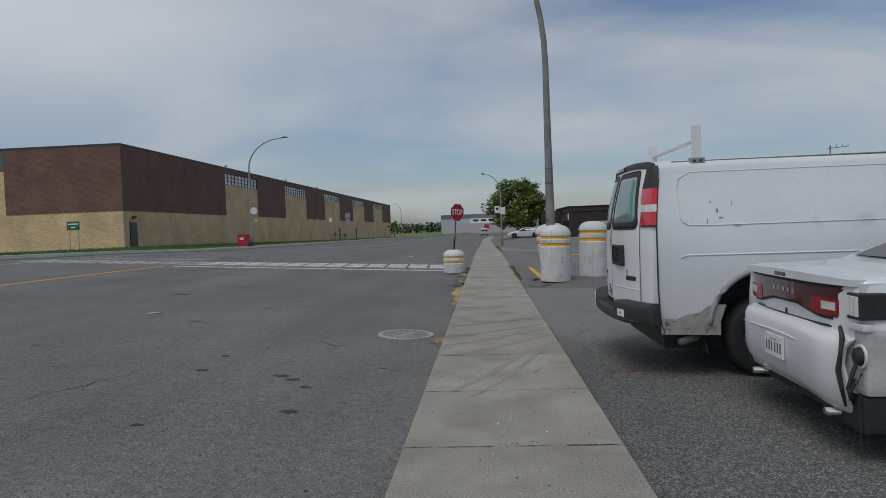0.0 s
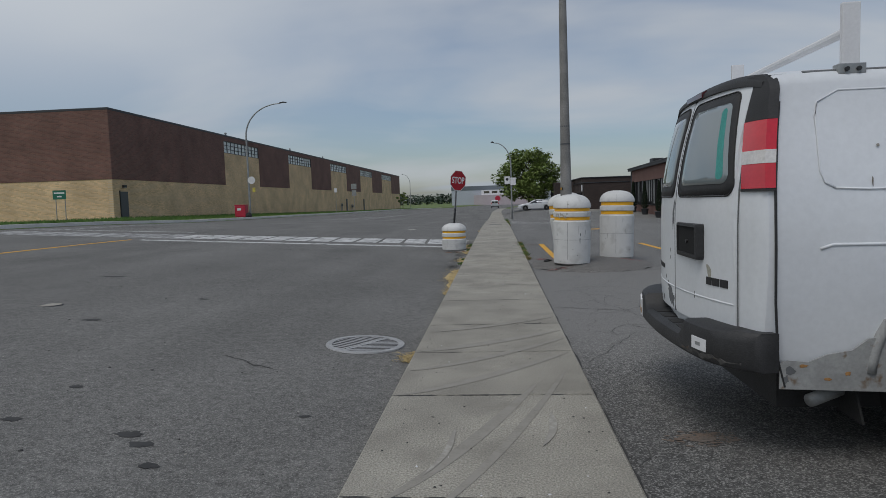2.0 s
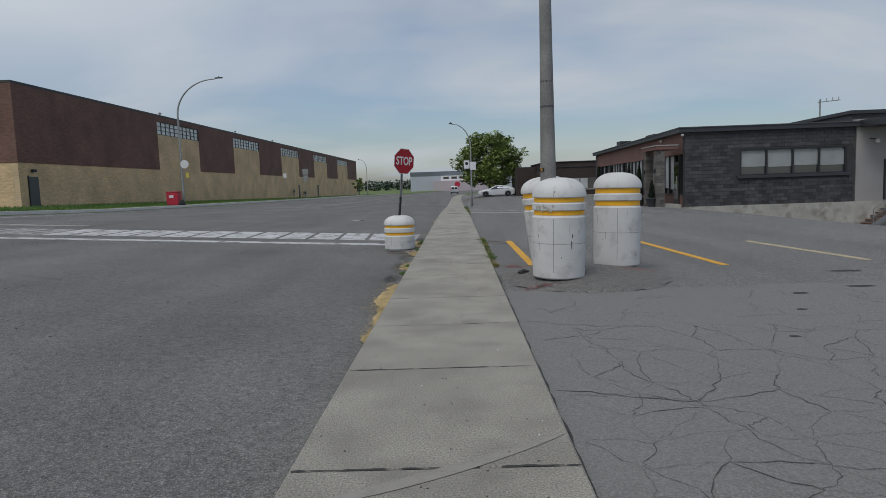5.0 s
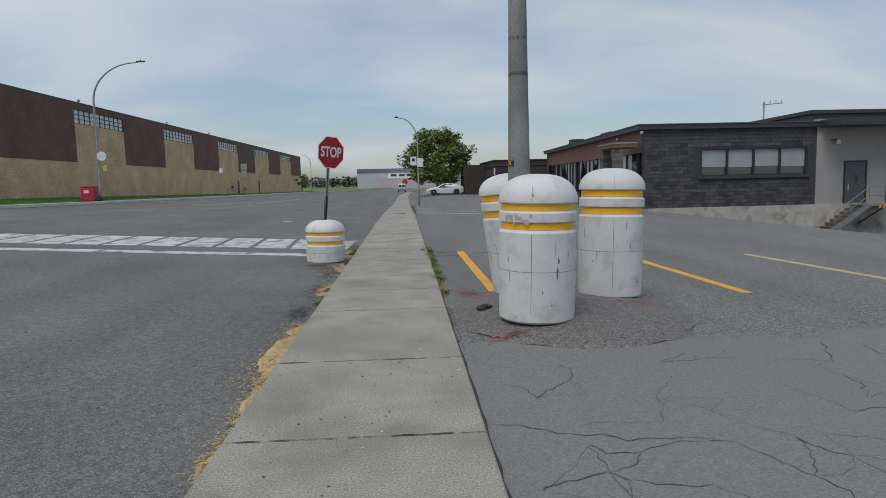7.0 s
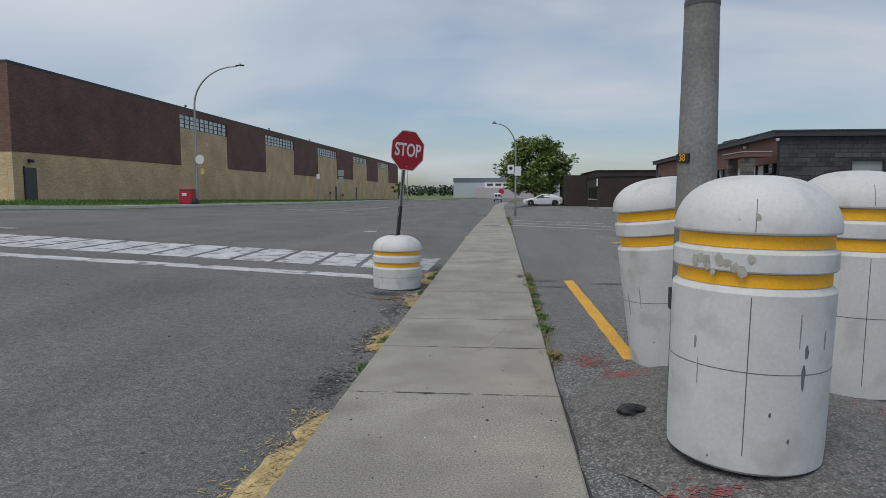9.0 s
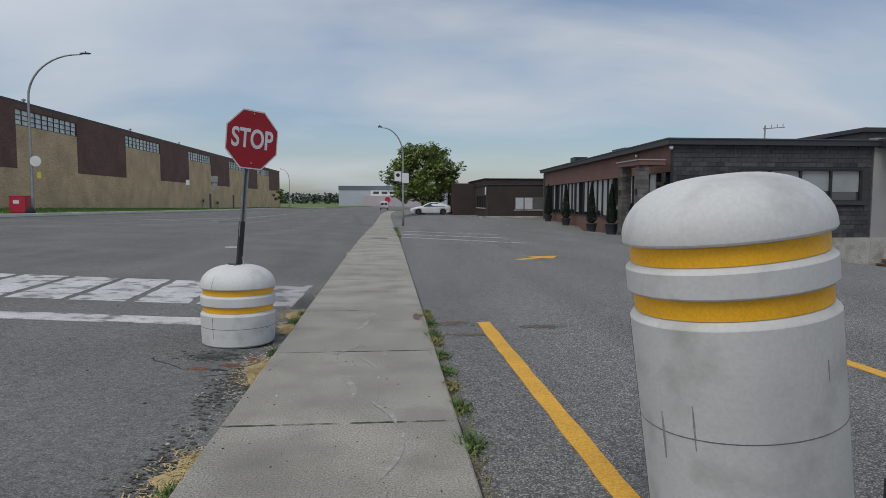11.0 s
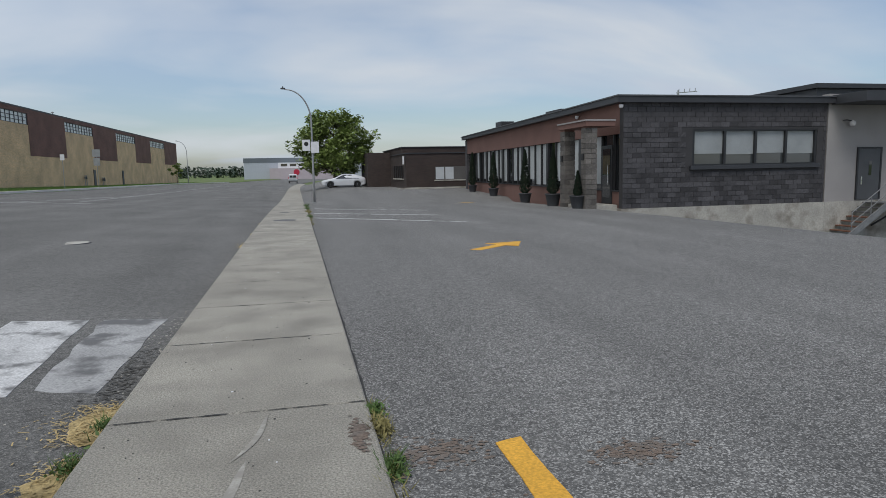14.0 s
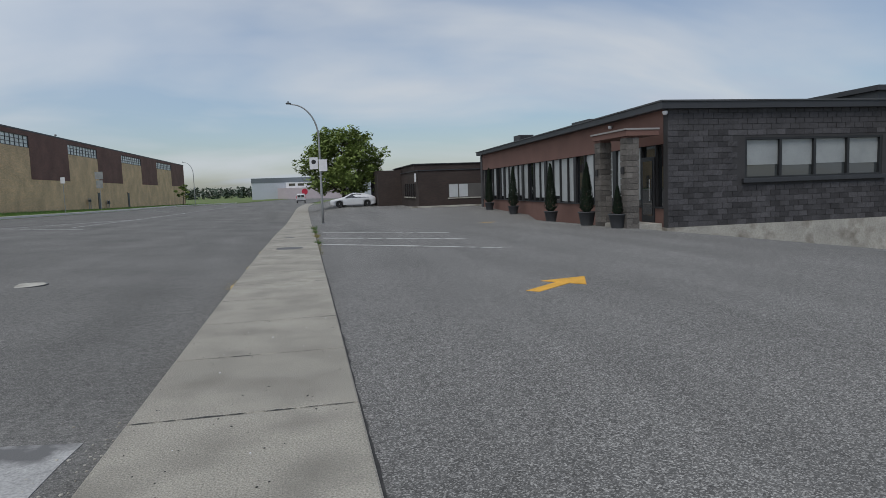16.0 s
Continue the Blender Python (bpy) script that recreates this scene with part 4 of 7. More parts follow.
# ---- rough asphalt heaved up round the bollards ----


def heave(x, y):
    d2 = ((x - 2.05) / 1.29) ** 2 + ((y - 16.0) / 1.45) ** 2
    return 0.155 * max(0.0, 1 - d2) ** 0.7


def lot_top(x, y):
    return lot_z(x, y) + heave(x, y) + (0.006 * noise.noise(Vector((x * 7, y * 7, 0))) if heave(x, y) > 0.01 else 0.0)


bm = bmesh.new()
hub_ = bm.verts.new((2.05, 16.0, lot_top(2.05, 16.0)))
prev = None
for j in range(1, 23):
    r_ = (j / 22) ** 0.7
    cur = []
    for i in range(72):
        a = 2 * math.pi * i / 72
        k_ = r_ * (1 + 0.05 * noise.noise(Vector((math.cos(a) * 3, math.sin(a) * 3, 4))))
        x, y = 2.05 + 1.29 * min(k_, 1.0 if math.cos(a) < -0.6 else 1.1) * math.cos(a), 16.0 + 1.45 * k_ * math.sin(a)
        cur.append(bm.verts.new((x, y, lot_top(x, y) + (0.002 if j < 22 else -0.004))))
    for i in range(72):
        if prev:
            bm.faces.new((prev[i], prev[(i + 1) % 72], cur[(i + 1) % 72], cur[i]))
        else:
            bm.faces.new((hub_, cur[i], cur[(i + 1) % 72]))
    prev = cur
tagged(part("asphalt_patch", bm, asphalt("rough_patch_asphalt", (0.125, 0.12, 0.113), (0.30, 0.29, 0.275), 90.0, 0.6, 0.2), smooth=True), "rough heaved asphalt patch round the bollards", "asphalt patch", kind="structure")

# ---- concrete bollards ----


def bollard(m, label, r, edge, bands, top, bottom, chips, seam=0.6):
    """A painted concrete bollard: drum, two grooves with reflective bands, rounded cap."""
    b = thing("bollard", m, label, "bollard", "painted concrete bollards")
    (a0, a1), (c0, c1) = bands
    groove = 0.02
    prof = [(r - 0.03, bottom), (r - 0.004, bottom + 0.02), (r, bottom + 0.10), (r * 1.02, a0 - 0.03), (r * 1.02 - 0.004, a0 - 0.022), (r - groove, a0), (r - groove, a1), (r * 1.02 - 0.006, a1 + 0.002), (r * 1.02, a1 + 0.01), (r * 1.02, c0 - 0.022), (r * 1.02 - 0.004, c0 - 0.016), (r - groove, c0), (r - groove, c1), (r * 1.02, c1 + 0.002), (r * 1.02 + 0.005, c1 + 0.012), (r * 1.02 + 0.005, edge)]
    h = top - edge
    for k in range(1, 13):
        a = k / 12 * math.pi / 2
        prof.append(((r * 1.02 + 0.005) * max(0.02, math.cos(a) ** 0.74), edge + h * math.sin(a)))
    body = part("body", lathe(prof, 64), BOLLARD, b, smooth=True)
    body.data.set_sharp_from_angle(angle=radians(24))
    for z0, z1 in bands:
        part("band", lathe([(r - groove - 0.004, z0 + 0.003), (r - groove + 0.004, z0 + 0.003), (r - groove + 0.004, z1 - 0.003), (r - groove - 0.004, z1 - 0.003)], 64, cap=False), BAND, b, "amber reflective band", True).data.set_sharp_from_angle(angle=radians(40))
    # mould seam and a cast line
    a = seam - math.pi / 2
    skin = lambda z: r * (1 + 0.02 * min(1.0, max(0.0, (z - bottom - 0.1) / (a0 - 0.13 - bottom))))
    for da in (0.0, math.pi):
        part("seam", tube([(skin(z) * math.cos(a + da), skin(z) * math.sin(a + da), z) for z in (bottom + 0.1, (bottom + a0) / 2, a0 - 0.04)], 0.0024, 5), GREYPAINT, b)
        part("cap_seam", tube([((r * 1.02 + 0.005) * math.cos(t_) ** 0.74 * math.cos(a + da), (r * 1.02 + 0.005) * math.cos(t_) ** 0.74 * math.sin(a + da), edge + h * math.sin(t_)) for t_ in [k * 0.12 for k in range(6)]], 0.0018, 5), GREYPAINT, b)
    zc = bottom + (a0 - bottom) * 0.56
    part("cast_line", tube([(skin(zc) * math.cos(t), skin(zc) * math.sin(t), zc) for t in [2 * math.pi * i / 48 for i in range(49)]], 0.0024, 5), GREYPAINT, b)
    for k in range(9 if top > 1 else 3):
        t, z1_, l_ = random.uniform(0, 6.28), random.uniform(zc, a0 - 0.05), random.uniform(0.04, 0.2)
        w_ = random.uniform(0.003, 0.009)
        mm = Matrix.Rotation(t, 4, "Z") @ Matrix.Translation((skin(z1_) - 0.003, 0, 0)) @ Matrix.Rotation(radians(90), 4, "Y")
        part("streak", prism([(-z1_, -w_ * 0.4), (-z1_, w_ * 0.5), (-z1_ + l_ * 0.4, w_), (-z1_ + l_, w_ * 0.2), (-z1_ + l_, -w_ * 0.2), (-z1_ + l_ * 0.5, -w_ * 0.7)], 0.0045, mm), STREAK, b)
    for k in range(chips):
        t, z, s = random.uniform(0, 6.28), random.uniform(bottom + 0.05, edge - 0.05), random.uniform(0.004, 0.013)
        if any(z0 - 0.03 < z < z1 + 0.03 for z0, z1 in bands):
            continue
        mm = Matrix.Rotation(t, 4, "Z") @ Matrix.Translation((r - 0.001, 0, z)) @ Matrix.Rotation(radians(90), 4, "Y")
        out = [(s * random.uniform(0.4, 1.6) * math.cos(2 * math.pi * i / 7), s * random.uniform(0.4, 1.0) * math.sin(2 * math.pi * i / 7)) for i in range(7)]
        part("chip", prism(out, 0.004, mm), GREYPAINT, b)
    return b


STREAK = mat("dark_drip", (0.27, 0.27, 0.26), 0.85, 0.25, 8, 60, 0.2)
LOW, TALL, MID = ((1.0045, 1.072), (1.184, 1.25)), ((1.045, 1.127), (1.25, 1.33)), ((1.06, 1.139), (1.258, 1.335))
low_one = bollard(pose(1.59, 15.41, -0.045, 0.6, 1.0, 0), "tall white concrete bollard with amber bands and a chipped ring", 0.372, 1.266, LOW, 1.528, 0.112, 22, -0.35)
bollard(pose(2.718, 16.63, -0.05, 0, 1.6, 30), "tall white concrete bollard with amber bands beside a pole", 0.3675, 1.354, MID, 1.591, 0.10, 14, -0.75)
bollard(pose(1.87, 17.62, -0.045, 0.5, -7.3, 0), "leaning white concrete bollard with amber bands", 0.40, 1.35, TALL, 1.58, 0.0, 14, -1.9)
scar = bmesh.new()
rnd = random.Random(5)
for k in range(9):
    a_, z_, w_ = radians(-90 - 62 + k * 5), 1.115 + 0.03 * math.sin(k * 1.7), 0.02 + 0.012 * rnd.random()
    add_prism(scar, [(w_ * rnd.uniform(0.6, 1.3) * math.cos(i * 0.9), w_ * rnd.uniform(0.5, 1.0) * math.sin(i * 0.9)) for i in range(7)], 0.004, Matrix.Rotation(a_, 4, "Z") @ Matrix.Translation((0.372 * 1.02 - 0.0015, 0, z_ - 0.02 * (k % 2))) @ Matrix.Rotation(radians(90), 4, "Y"))
part("scar", scar, OLDCONC, low_one, "broken bare concrete patch")
for a_, z_, h_ in ((-1.25, 0.60, 0.06), (-1.22, 0.72, 0.035), (-1.9, 1.33, 0.02), (-2.1, 1.31, 0.015)):
    mm = Matrix.Rotation(a_, 4, "Z") @ Matrix.Translation((0.372 * 1.012 - 0.001, 0, z_)) @ Matrix.Rotation(radians(90), 4, "Y")
    part("smudge", prism([(h_ * math.cos(i * 0.7) * rnd.uniform(0.7, 1.1), 0.012 * math.sin(i * 0.7) * rnd.uniform(0.5, 1.2)) for i in range(9)], 0.003, mm), GREYPAINT if z_ < 1 else OLDCONC, low_one)
sz = road_z(-1.28, 21.98)
bollard(pose(-1.283, 21.985, sz, 0, 0.4, 0), "short white concrete bollard holding a stop sign", 0.374, 0.61, ((0.353, 0.415), (0.53, 0.593)), 0.83, 0.0, 16, -0.5)

# ---- stop sign ----
stop = thing("stop_sign", Matrix.Translation((-1.265, 21.985, sz + 0.825)) @ Matrix.Rotation(radians(5.0), 4, "Y"), "red octagonal stop sign on a galvanised post", "stop sign")


def u_post(z0, z1, w, t):
    return [[(x, y, z) for x, y in ((-w, -t), (-w * 0.5, -t), (-w * 0.35, t), (w * 0.35, t), (w * 0.5, -t), (w, -t), (w, -t + 0.004), (w * 0.55, -t + 0.004), (w * 0.4, t + 0.004), (-w * 0.4, t + 0.004), (-w * 0.55, -t + 0.004), (-w, -t + 0.004))] for z in (z0, z1)]


TURN = Matrix.Rotation(radians(43), 4, "Z")
part("post", loft([[TURN @ Vector(p) for p in r] for r in u_post(0.30, 1.63, 0.033, 0.016)]), GALV, stop, "galvanised channel post")
sleeve = part("sleeve", (lambda b: add_box(b, -0.026, 0.026, -0.02, 0.02, 0.0, 0.46, 0.004, TURN))(bmesh.new()), BLACK, stop, "black steel sleeve")
part("base_plate", (lambda b: add_box(b, -0.09, 0.09, -0.07, 0.07, -0.025, 0.006, 0.004, TURN))(bmesh.new()), BLACK, stop)
part("wire", tube([(0.03, -0.03, 0.09), (0.06, -0.05, 0.03), (0.05, -0.08, -0.01), (0.08, -0.11, -0.06)], 0.004, 6), GALV, stop)
SF = Matrix.Translation((0.03, 0.02, 1.32)) @ TURN @ Matrix.Rotation(radians(90), 4, "X")


def octagon(r):
    return [(r * math.cos(math.pi / 8 + k * math.pi / 4), r * math.sin(math.pi / 8 + k * math.pi / 4)) for k in range(8)]


R8 = 0.305 / math.cos(math.pi / 8)
plate_ = part("plate", prism(octagon(R8), 0.004, SF @ Matrix.Translation((0, 0, 0.024))), SIGNWHITE, stop, "white rim of the sign plate")
part("face", prism(octagon(R8 * 0.955), 0.002, SF @ Matrix.Translation((0, 0, 0.0282))), STOPRED, plate_, "red face")
for yy in (0.265, -0.245):
    part("bolt", lathe([(0.009, 0), (0.009, 0.006), (0.004, 0.009)], 8, SF @ Matrix.Translation((0, yy, 0.0302))), CHROME, plate_)


def lettering(word, size, material, m, parent, name="lettering", squeeze=1.0, extrude=0.001, bold=0.0):
    c = bpy.data.curves.new(name, "FONT")
    c.body, c.size, c.align_x, c.align_y, c.extrude, c.offset = word, size, "CENTER", "CENTER", extrude, bold
    o = new(name, c)
    bpy.context.view_layer.update()
    me = bpy.data.meshes.new_from_object(o.evaluated_get(bpy.context.evaluated_depsgraph_get()))
    bpy.data.objects.remove(o)
    me.materials.clear()
    me.materials.append(material)
    me.transform(m @ Matrix.Diagonal((squeeze, 1, 1, 1)))
    return part(name, me, material, parent)


lettering("STOP", 0.275, SIGNWHITE, SF @ Matrix.Translation((0, 0, 0.031)), plate_, squeeze=0.74, bold=0.006)

# ---- lamp posts ----


def lamp_post(m, h, reach, r0, material, label, base=True, head=True, bow=0.72, foot=1.0):
    p = thing("street_lamp", m, label, "street lamp", "street lamps")
    pts, rad = [(0, 0, -0.2), (0, 0, 1.2), (0, 0, 2.4), (0, 0, h * 0.35), (0, 0, h * bow)], [r0 * foot, r0 * (0.95 + 0.6 * (foot - 1)), r0 * (0.9 + 0.25 * (foot - 1)), r0 * 0.85, r0 * 0.7]
    rz = h * (1 - bow)
    for k in range(1, 13):
        a = k / 12 * math.pi / 2
        pts.append((-reach * 0.82 * (1 - math.cos(a)), 0, h * bow + rz * 0.98 * math.sin(a)))
        rad.append(r0 * (0.7 - 0.25 * k / 12))
    pts.append((-reach * 0.88, 0, h))
    rad.append(r0 * 0.42)
    part("pole", tube(pts, rad, 14), material, p, smooth=True)
    if base:
        part("base_plate", lathe([(r0 * 1.9, -0.1), (r0 * 1.9, 0.03), (r0 * 1.25, 0.05)], 16), material, p)
    if head:
        hd = part("lamp_head", loft([[(x, w * math.cos(t), h + 0.02 + hh * math.sin(t)) for t in [2 * math.pi * i / 12 for i in range(12)]] for x, w, hh in ((-reach * 0.83, 0.03, 0.03), (-reach * 0.86, 0.09, 0.05), (-reach * 0.97, 0.13, 0.055), (-reach * 1.0, 0.08, 0.03))]), GREYDOOR, p, smooth=True)
        part("sensor", lathe([(0.04, h + 0.07), (0.04, h + 0.14), (0.02, h + 0.15)], 10, Matrix.Translation((-reach * 0.92, 0, 0))), GREYDOOR, hd)
    return p


l1 = lamp_post(pose(-21.5, 57.0, kerb_z(57) + 0.15, 0, 0, 180), 9.8, 3.75, 0.10, GALV, "tall curved street lamp on the far sidewalk")
l2 = lamp_post(pose(1.42, 60.6, lot_z(1.42, 60.6)), 6.95, 1.75, 0.075, GALV, "curved street lamp with parking signs")
for dx, dy, z, mt in ((-0.36, 0.02, 3.55, SIGNWHITE), (0.16, -0.05, 3.42, SIGNWHITE)):
    s_ = part("sign", box(dx - 0.24, dx + 0.24, dy - 0.09, dy - 0.085, z - 0.34, z + 0.34, 0.0), mt, l2, "white parking sign")
    if dx < 0:
        part("symbol", lathe([(0.13, 0), (0.13, 0.004)], 18, Matrix.Translation((dx, dy - 0.091, z + 0.08)) @ Matrix.Rotation(radians(90), 4, "X")), BLACK, s_)
l3 = lamp_post(pose(-22.0 + bend(154), 154.0, -0.35), 8.3, 1.9, 0.08, GALV, "distant curved street lamp")
for z in (3.25, 3.0):
    part("sign", lathe([(0.33, 0), (0.33, 0.01)], 16, Matrix.Translation((-0.3, 0.1, z)) @ Matrix.Rotation(radians(90), 4, "X")), SIGNWHITE, l1, "round pale sign")
    break
part("tag", box(-0.62, -0.36, 0.1, 0.12, 2.2, 2.6), mat("faded_yellow_tag", (0.5, 0.42, 0.08), 0.7), l1)
# tall pole behind the bollards, its curved arm out over the street
tp = lamp_post(pose(1.60, 16.36, -0.05), 10.5, 3.2, 0.112, POLE, "tall weathered grey light pole between bollards", base=False, bow=0.55, foot=1.32)
TAG = Matrix.Rotation(radians(-62), 4, "Z") @ Matrix.Translation((0, -0.1265, 1.665)) @ Matrix.Rotation(radians(90), 4, "X")
nt = part("number_tag", (lambda b: add_box(b, -0.05, 0.05, -0.028, 0.028, -0.016, 0.001, 0, TAG))(bmesh.new()), BLACK, tp, "black tag with yellow digits")
lettering("38", 0.062, YELLOW, TAG @ Matrix.Translation((0, 0, 0.002)), nt, squeeze=0.9, bold=0.001)
part("strap", lathe([(0.094, 3.0), (0.102, 3.0), (0.102, 3.03), (0.094, 3.03)], 20, cap=False), GREYDOOR, tp)
part("strap", lathe([(0.097, 2.62), (0.109, 2.62), (0.109, 2.65), (0.097, 2.65)], 20, cap=False), GREYDOOR, tp)
part("hand_hole_cover", (lambda b: add_box(b, -0.15, -0.12, -0.035, 0.035, 0.68, 0.82, 0.004))(bmesh.new()), BLACK, tp)


def road_sign(m, h, faces, label):
    s = thing("road_sign", m, label, "road sign")
    part("post", tube([(0, 0, -0.2), (0, 0, h)], 0.03, 8), GALV, s)
    for z, w, hh, mt in faces:
        part("plate", box(-w / 2, w / 2, -0.05, -0.035, z - hh / 2, z + hh / 2, 0.0), mt, s)
    return s


road_sign(pose(-22.3, 102.5, kerb_z(102) + 0.05), 4.5, ((4.1, 0.85, 0.85, GALV), (3.1, 0.7, 0.9, GALV)), "grey sign plates on a post seen from behind")
road_sign(pose(-22.6, 92.0, kerb_z(92) + 0.05), 3.6, ((3.3, 0.4, 0.6, SIGNWHITE),), "small white parking sign on a post")
gs = thing("green_sign", pose(-31.2, 46.0, 0.95), "green street direction sign on two grey posts", "sign")
for x in (-0.35, 0.35):
    part("post", tube([(x, 0, -0.2), (x + 0.03, 0, 2.1)], 0.03, 8), GALV, gs)
pl = part("plate", box(-0.5, 0.5, -0.06, -0.035, 1.5, 2.15, 0.0), GREENSIGN, gs, "green plate with white bars")
for z, w in ((1.95, 0.8), (1.7, 0.35)):
    part("bar", box(-w / 2, w / 2, -0.064, -0.0605, z - 0.05, z + 0.05), SIGNWHITE, pl)
rb = thing("red_box", pose(-22.35, 57.2, kerb_z(57) + 0.1), "red enamelled street box by the lamp post", "mail box")
part("body", box(-0.48, 0.48, -0.35, 0.35, 0.12, 1.1, 0.08), REDBOX, rb)
part("lid", box(-0.5, 0.5, -0.37, 0.37, 1.1, 1.2, 0.04), REDBOX, rb)
for x in (-0.35, 0.35):
    part("leg", box(x - 0.05, x + 0.05, -0.3, 0.3, -0.1, 0.12), BLACK, rb)
part("label", box(-0.25, 0.1, -0.356, -0.352, 0.7, 0.9), SIGNWHITE, rb)
bb = thing("black_bag", pose(-21.55, 56.75, kerb_z(57) + 0.1), "black rubbish bag at the foot of a lamp post", "bag")
part("bag", lathe([(0.1, -0.02), (0.27, 0.05), (0.29, 0.22), (0.2, 0.42), (0.05, 0.52)], 12), RUBBER, bb, smooth=True)

# ---- wheels ----


def wheel(parent, x, y, r, w, rim_r, side, spokes=8, rim_mat=None):
    """side: -1 for a wheel whose face looks to -y."""
    m = Matrix.Translation((x, y, r)) @ Matrix.Rotation(radians(90 if side < 0 else -90), 4, "X")
    wl_part = part("wheel", lathe([(rim_r * 0.98, -w / 2), (r * 0.9, -w / 2), (r * 0.985, -w * 0.36), (r, -w * 0.2), (r, w * 0.2), (r * 0.985, w * 0.36), (r * 0.93, w * 0.48), (r * 0.85, w / 2), (rim_r * 1.06, w * 0.47), (rim_r, w * 0.40), (rim_r, -w * 0.1), (rim_r * 0.98, -w * 0.1)], 44, m, cap=False), RUBBER, parent, "black tyre", True)
    bm = bmesh.new()
    add_lathe(bm, [(rim_r * 1.03, w * 0.44), (rim_r * 0.97, w * 0.47), (rim_r * 0.9, w * 0.40), (rim_r * 0.86, w * 0.20), (rim_r * 0.86, w * 0.18), (rim_r * 1.03, w * 0.18)], 40, None, False)
    for k in range(spokes):
        a = 2 * math.pi * k / spokes
        mm = Matrix.Rotation(a, 4, "Z")
        add_prism(bm, [(rim_r * 0.2, -rim_r * 0.11), (rim_r * 0.9, -rim_r * 0.16), (rim_r * 0.9, rim_r * 0.16), (rim_r * 0.2, rim_r * 0.11)], w * 0.06, mm @ Matrix.Translation((0, 0, w * 0.28)))
    add_lathe(bm, [(rim_r * 0.42, w * 0.2), (rim_r * 0.42, w * 0.36), (rim_r * 0.34, w * 0.42)], 24)
    bmesh.ops.transform(bm, matrix=m, verts=bm.verts)
    part("rim", bm, rim_mat or ALLOY, wl_part, "dirty alloy rim")
    part("hub", lathe([(rim_r * 0.26, w * 0.42), (rim_r * 0.26, w * 0.47), (rim_r * 0.2, w * 0.5)], 20, m), CHROME, wl_part)
    part("brake_disc", lathe([(rim_r * 0.85, w * 0.05), (rim_r * 0.85, w * 0.1)], 24, m), BLACK, wl_part)
    for k in range(8):
        a = 2 * math.pi * (k + 0.5) / 8
        part("nut", lathe([(rim_r * 0.035, w * 0.42), (rim_r * 0.035, w * 0.48)], 6, m @ Matrix.Translation((rim_r * 0.33 * math.cos(a), rim_r * 0.33 * math.sin(a), 0))), BLACK, wl_part)
    return wl_part


def section(x, half, z0, z1, tuck, round_lo, round_hi, belt=None, n=6):
    """A closed upright outline at x: half width at the belt, narrowed by tuck at the roof."""
    belt = belt if belt is not None else z0 + (z1 - z0) * 0.45
    pts = []

    def at_z(z):
        if z > belt:
            t = (z - belt) / max(1e-6, z1 - belt)
            return half - tuck * t ** 1.6
        t = (belt - z) / max(1e-6, belt - z0)
        return half - 0.05 * t ** 2

    right = [(0.0, z0)]
    for k in range(n + 1):
        a = -math.pi / 2 + k / n * math.pi / 2
        z = z0 + round_lo * (1 + math.sin(a))
        right.append((at_z(z0 + round_lo) - round_lo * (1 - math.cos(a)), z))
    for k in range(1, 7):
        z = z0 + round_lo + (z1 - round_hi - z0 - round_lo) * k / 7
        right.append((at_z(z), z))
    for k in range(n + 1):
        a = k / n * math.pi / 2
        z = z1 - round_hi + round_hi * math.sin(a)
        right.append((at_z(z1 - round_hi) - round_hi * (1 - math.cos(a)), z))
    right.append((0.0, z1))
    for y, z in right:
        pts.append((x, -y, z))
    for y, z in right[-2:0:-1]:
        pts.append((x, y, z))
    return pts


# ---- parked cargo van: local x runs from its tail to its nose, its right side looks to -y ----
VX, VY = 1.36, 6.38
van = thing("cargo_van", pose(VX, VY, lot_z(3, 6.4), 0, 0, 0), "dented white cargo van with rusty sill and roof rack", "van")
H = 1.003


def rear_x(y, z):
    """The tail bows out in plan and leans forward above the belt."""
    return -0.085 + 0.18 * abs(y) ** 2.2 + 0.17 * max(0.0, (z - 1.3) / 0.85) ** 1.8 + 0.05 * max(0.0, (0.75 - z) / 0.3) ** 2


tail_ring = section(0, 0.992, 0.585, 2.125, 0.18, 0.05, 0.12, 1.25)
rings = []
for f in (0.04, 0.2, 0.36, 0.52, 0.68, 0.82, 0.92, 0.975, 1.0):
    rings.append([(rear_x(y * f, 1.3 + (z - 1.3) * f) + (0.018 if f == 1.0 else 0.0), y * f, 1.3 + (z - 1.3) * f) for _, y, z in tail_ring])
for x, half, z0, z1, tuck, rl, rh in ((0.42, H, 0.44, 2.13, 0.18, 0.06, 0.12), (1.2, H, 0.42, 2.13, 0.18, 0.06, 0.12), (3.3, H, 0.42, 2.12, 0.18, 0.06, 0.12), (3.9, H, 0.42, 2.07, 0.18, 0.06, 0.14), (4.15, H, 0.42, 1.95, 0.18, 0.06, 0.16), (4.55, H, 0.42, 1.55, 0.14, 0.06, 0.12), (4.75, H - 0.01, 0.42, 1.28, 0.05, 0.06, 0.1), (5.25, H - 0.03, 0.42, 1.17, 0.03, 0.06, 0.1), (5.5, H - 0.07, 0.42, 1.08, 0.03, 0.06, 0.12), (5.62, H - 0.14, 0.45, 0.98, 0.03, 0.06, 0.12)):
    rings.append(section(x, half, z0, z1, tuck, rl, rh, 1.25))
body = part("body", loft(rings), VANWHITE, van, "white painted body", True)
WR, FR = 1.18, 4.72
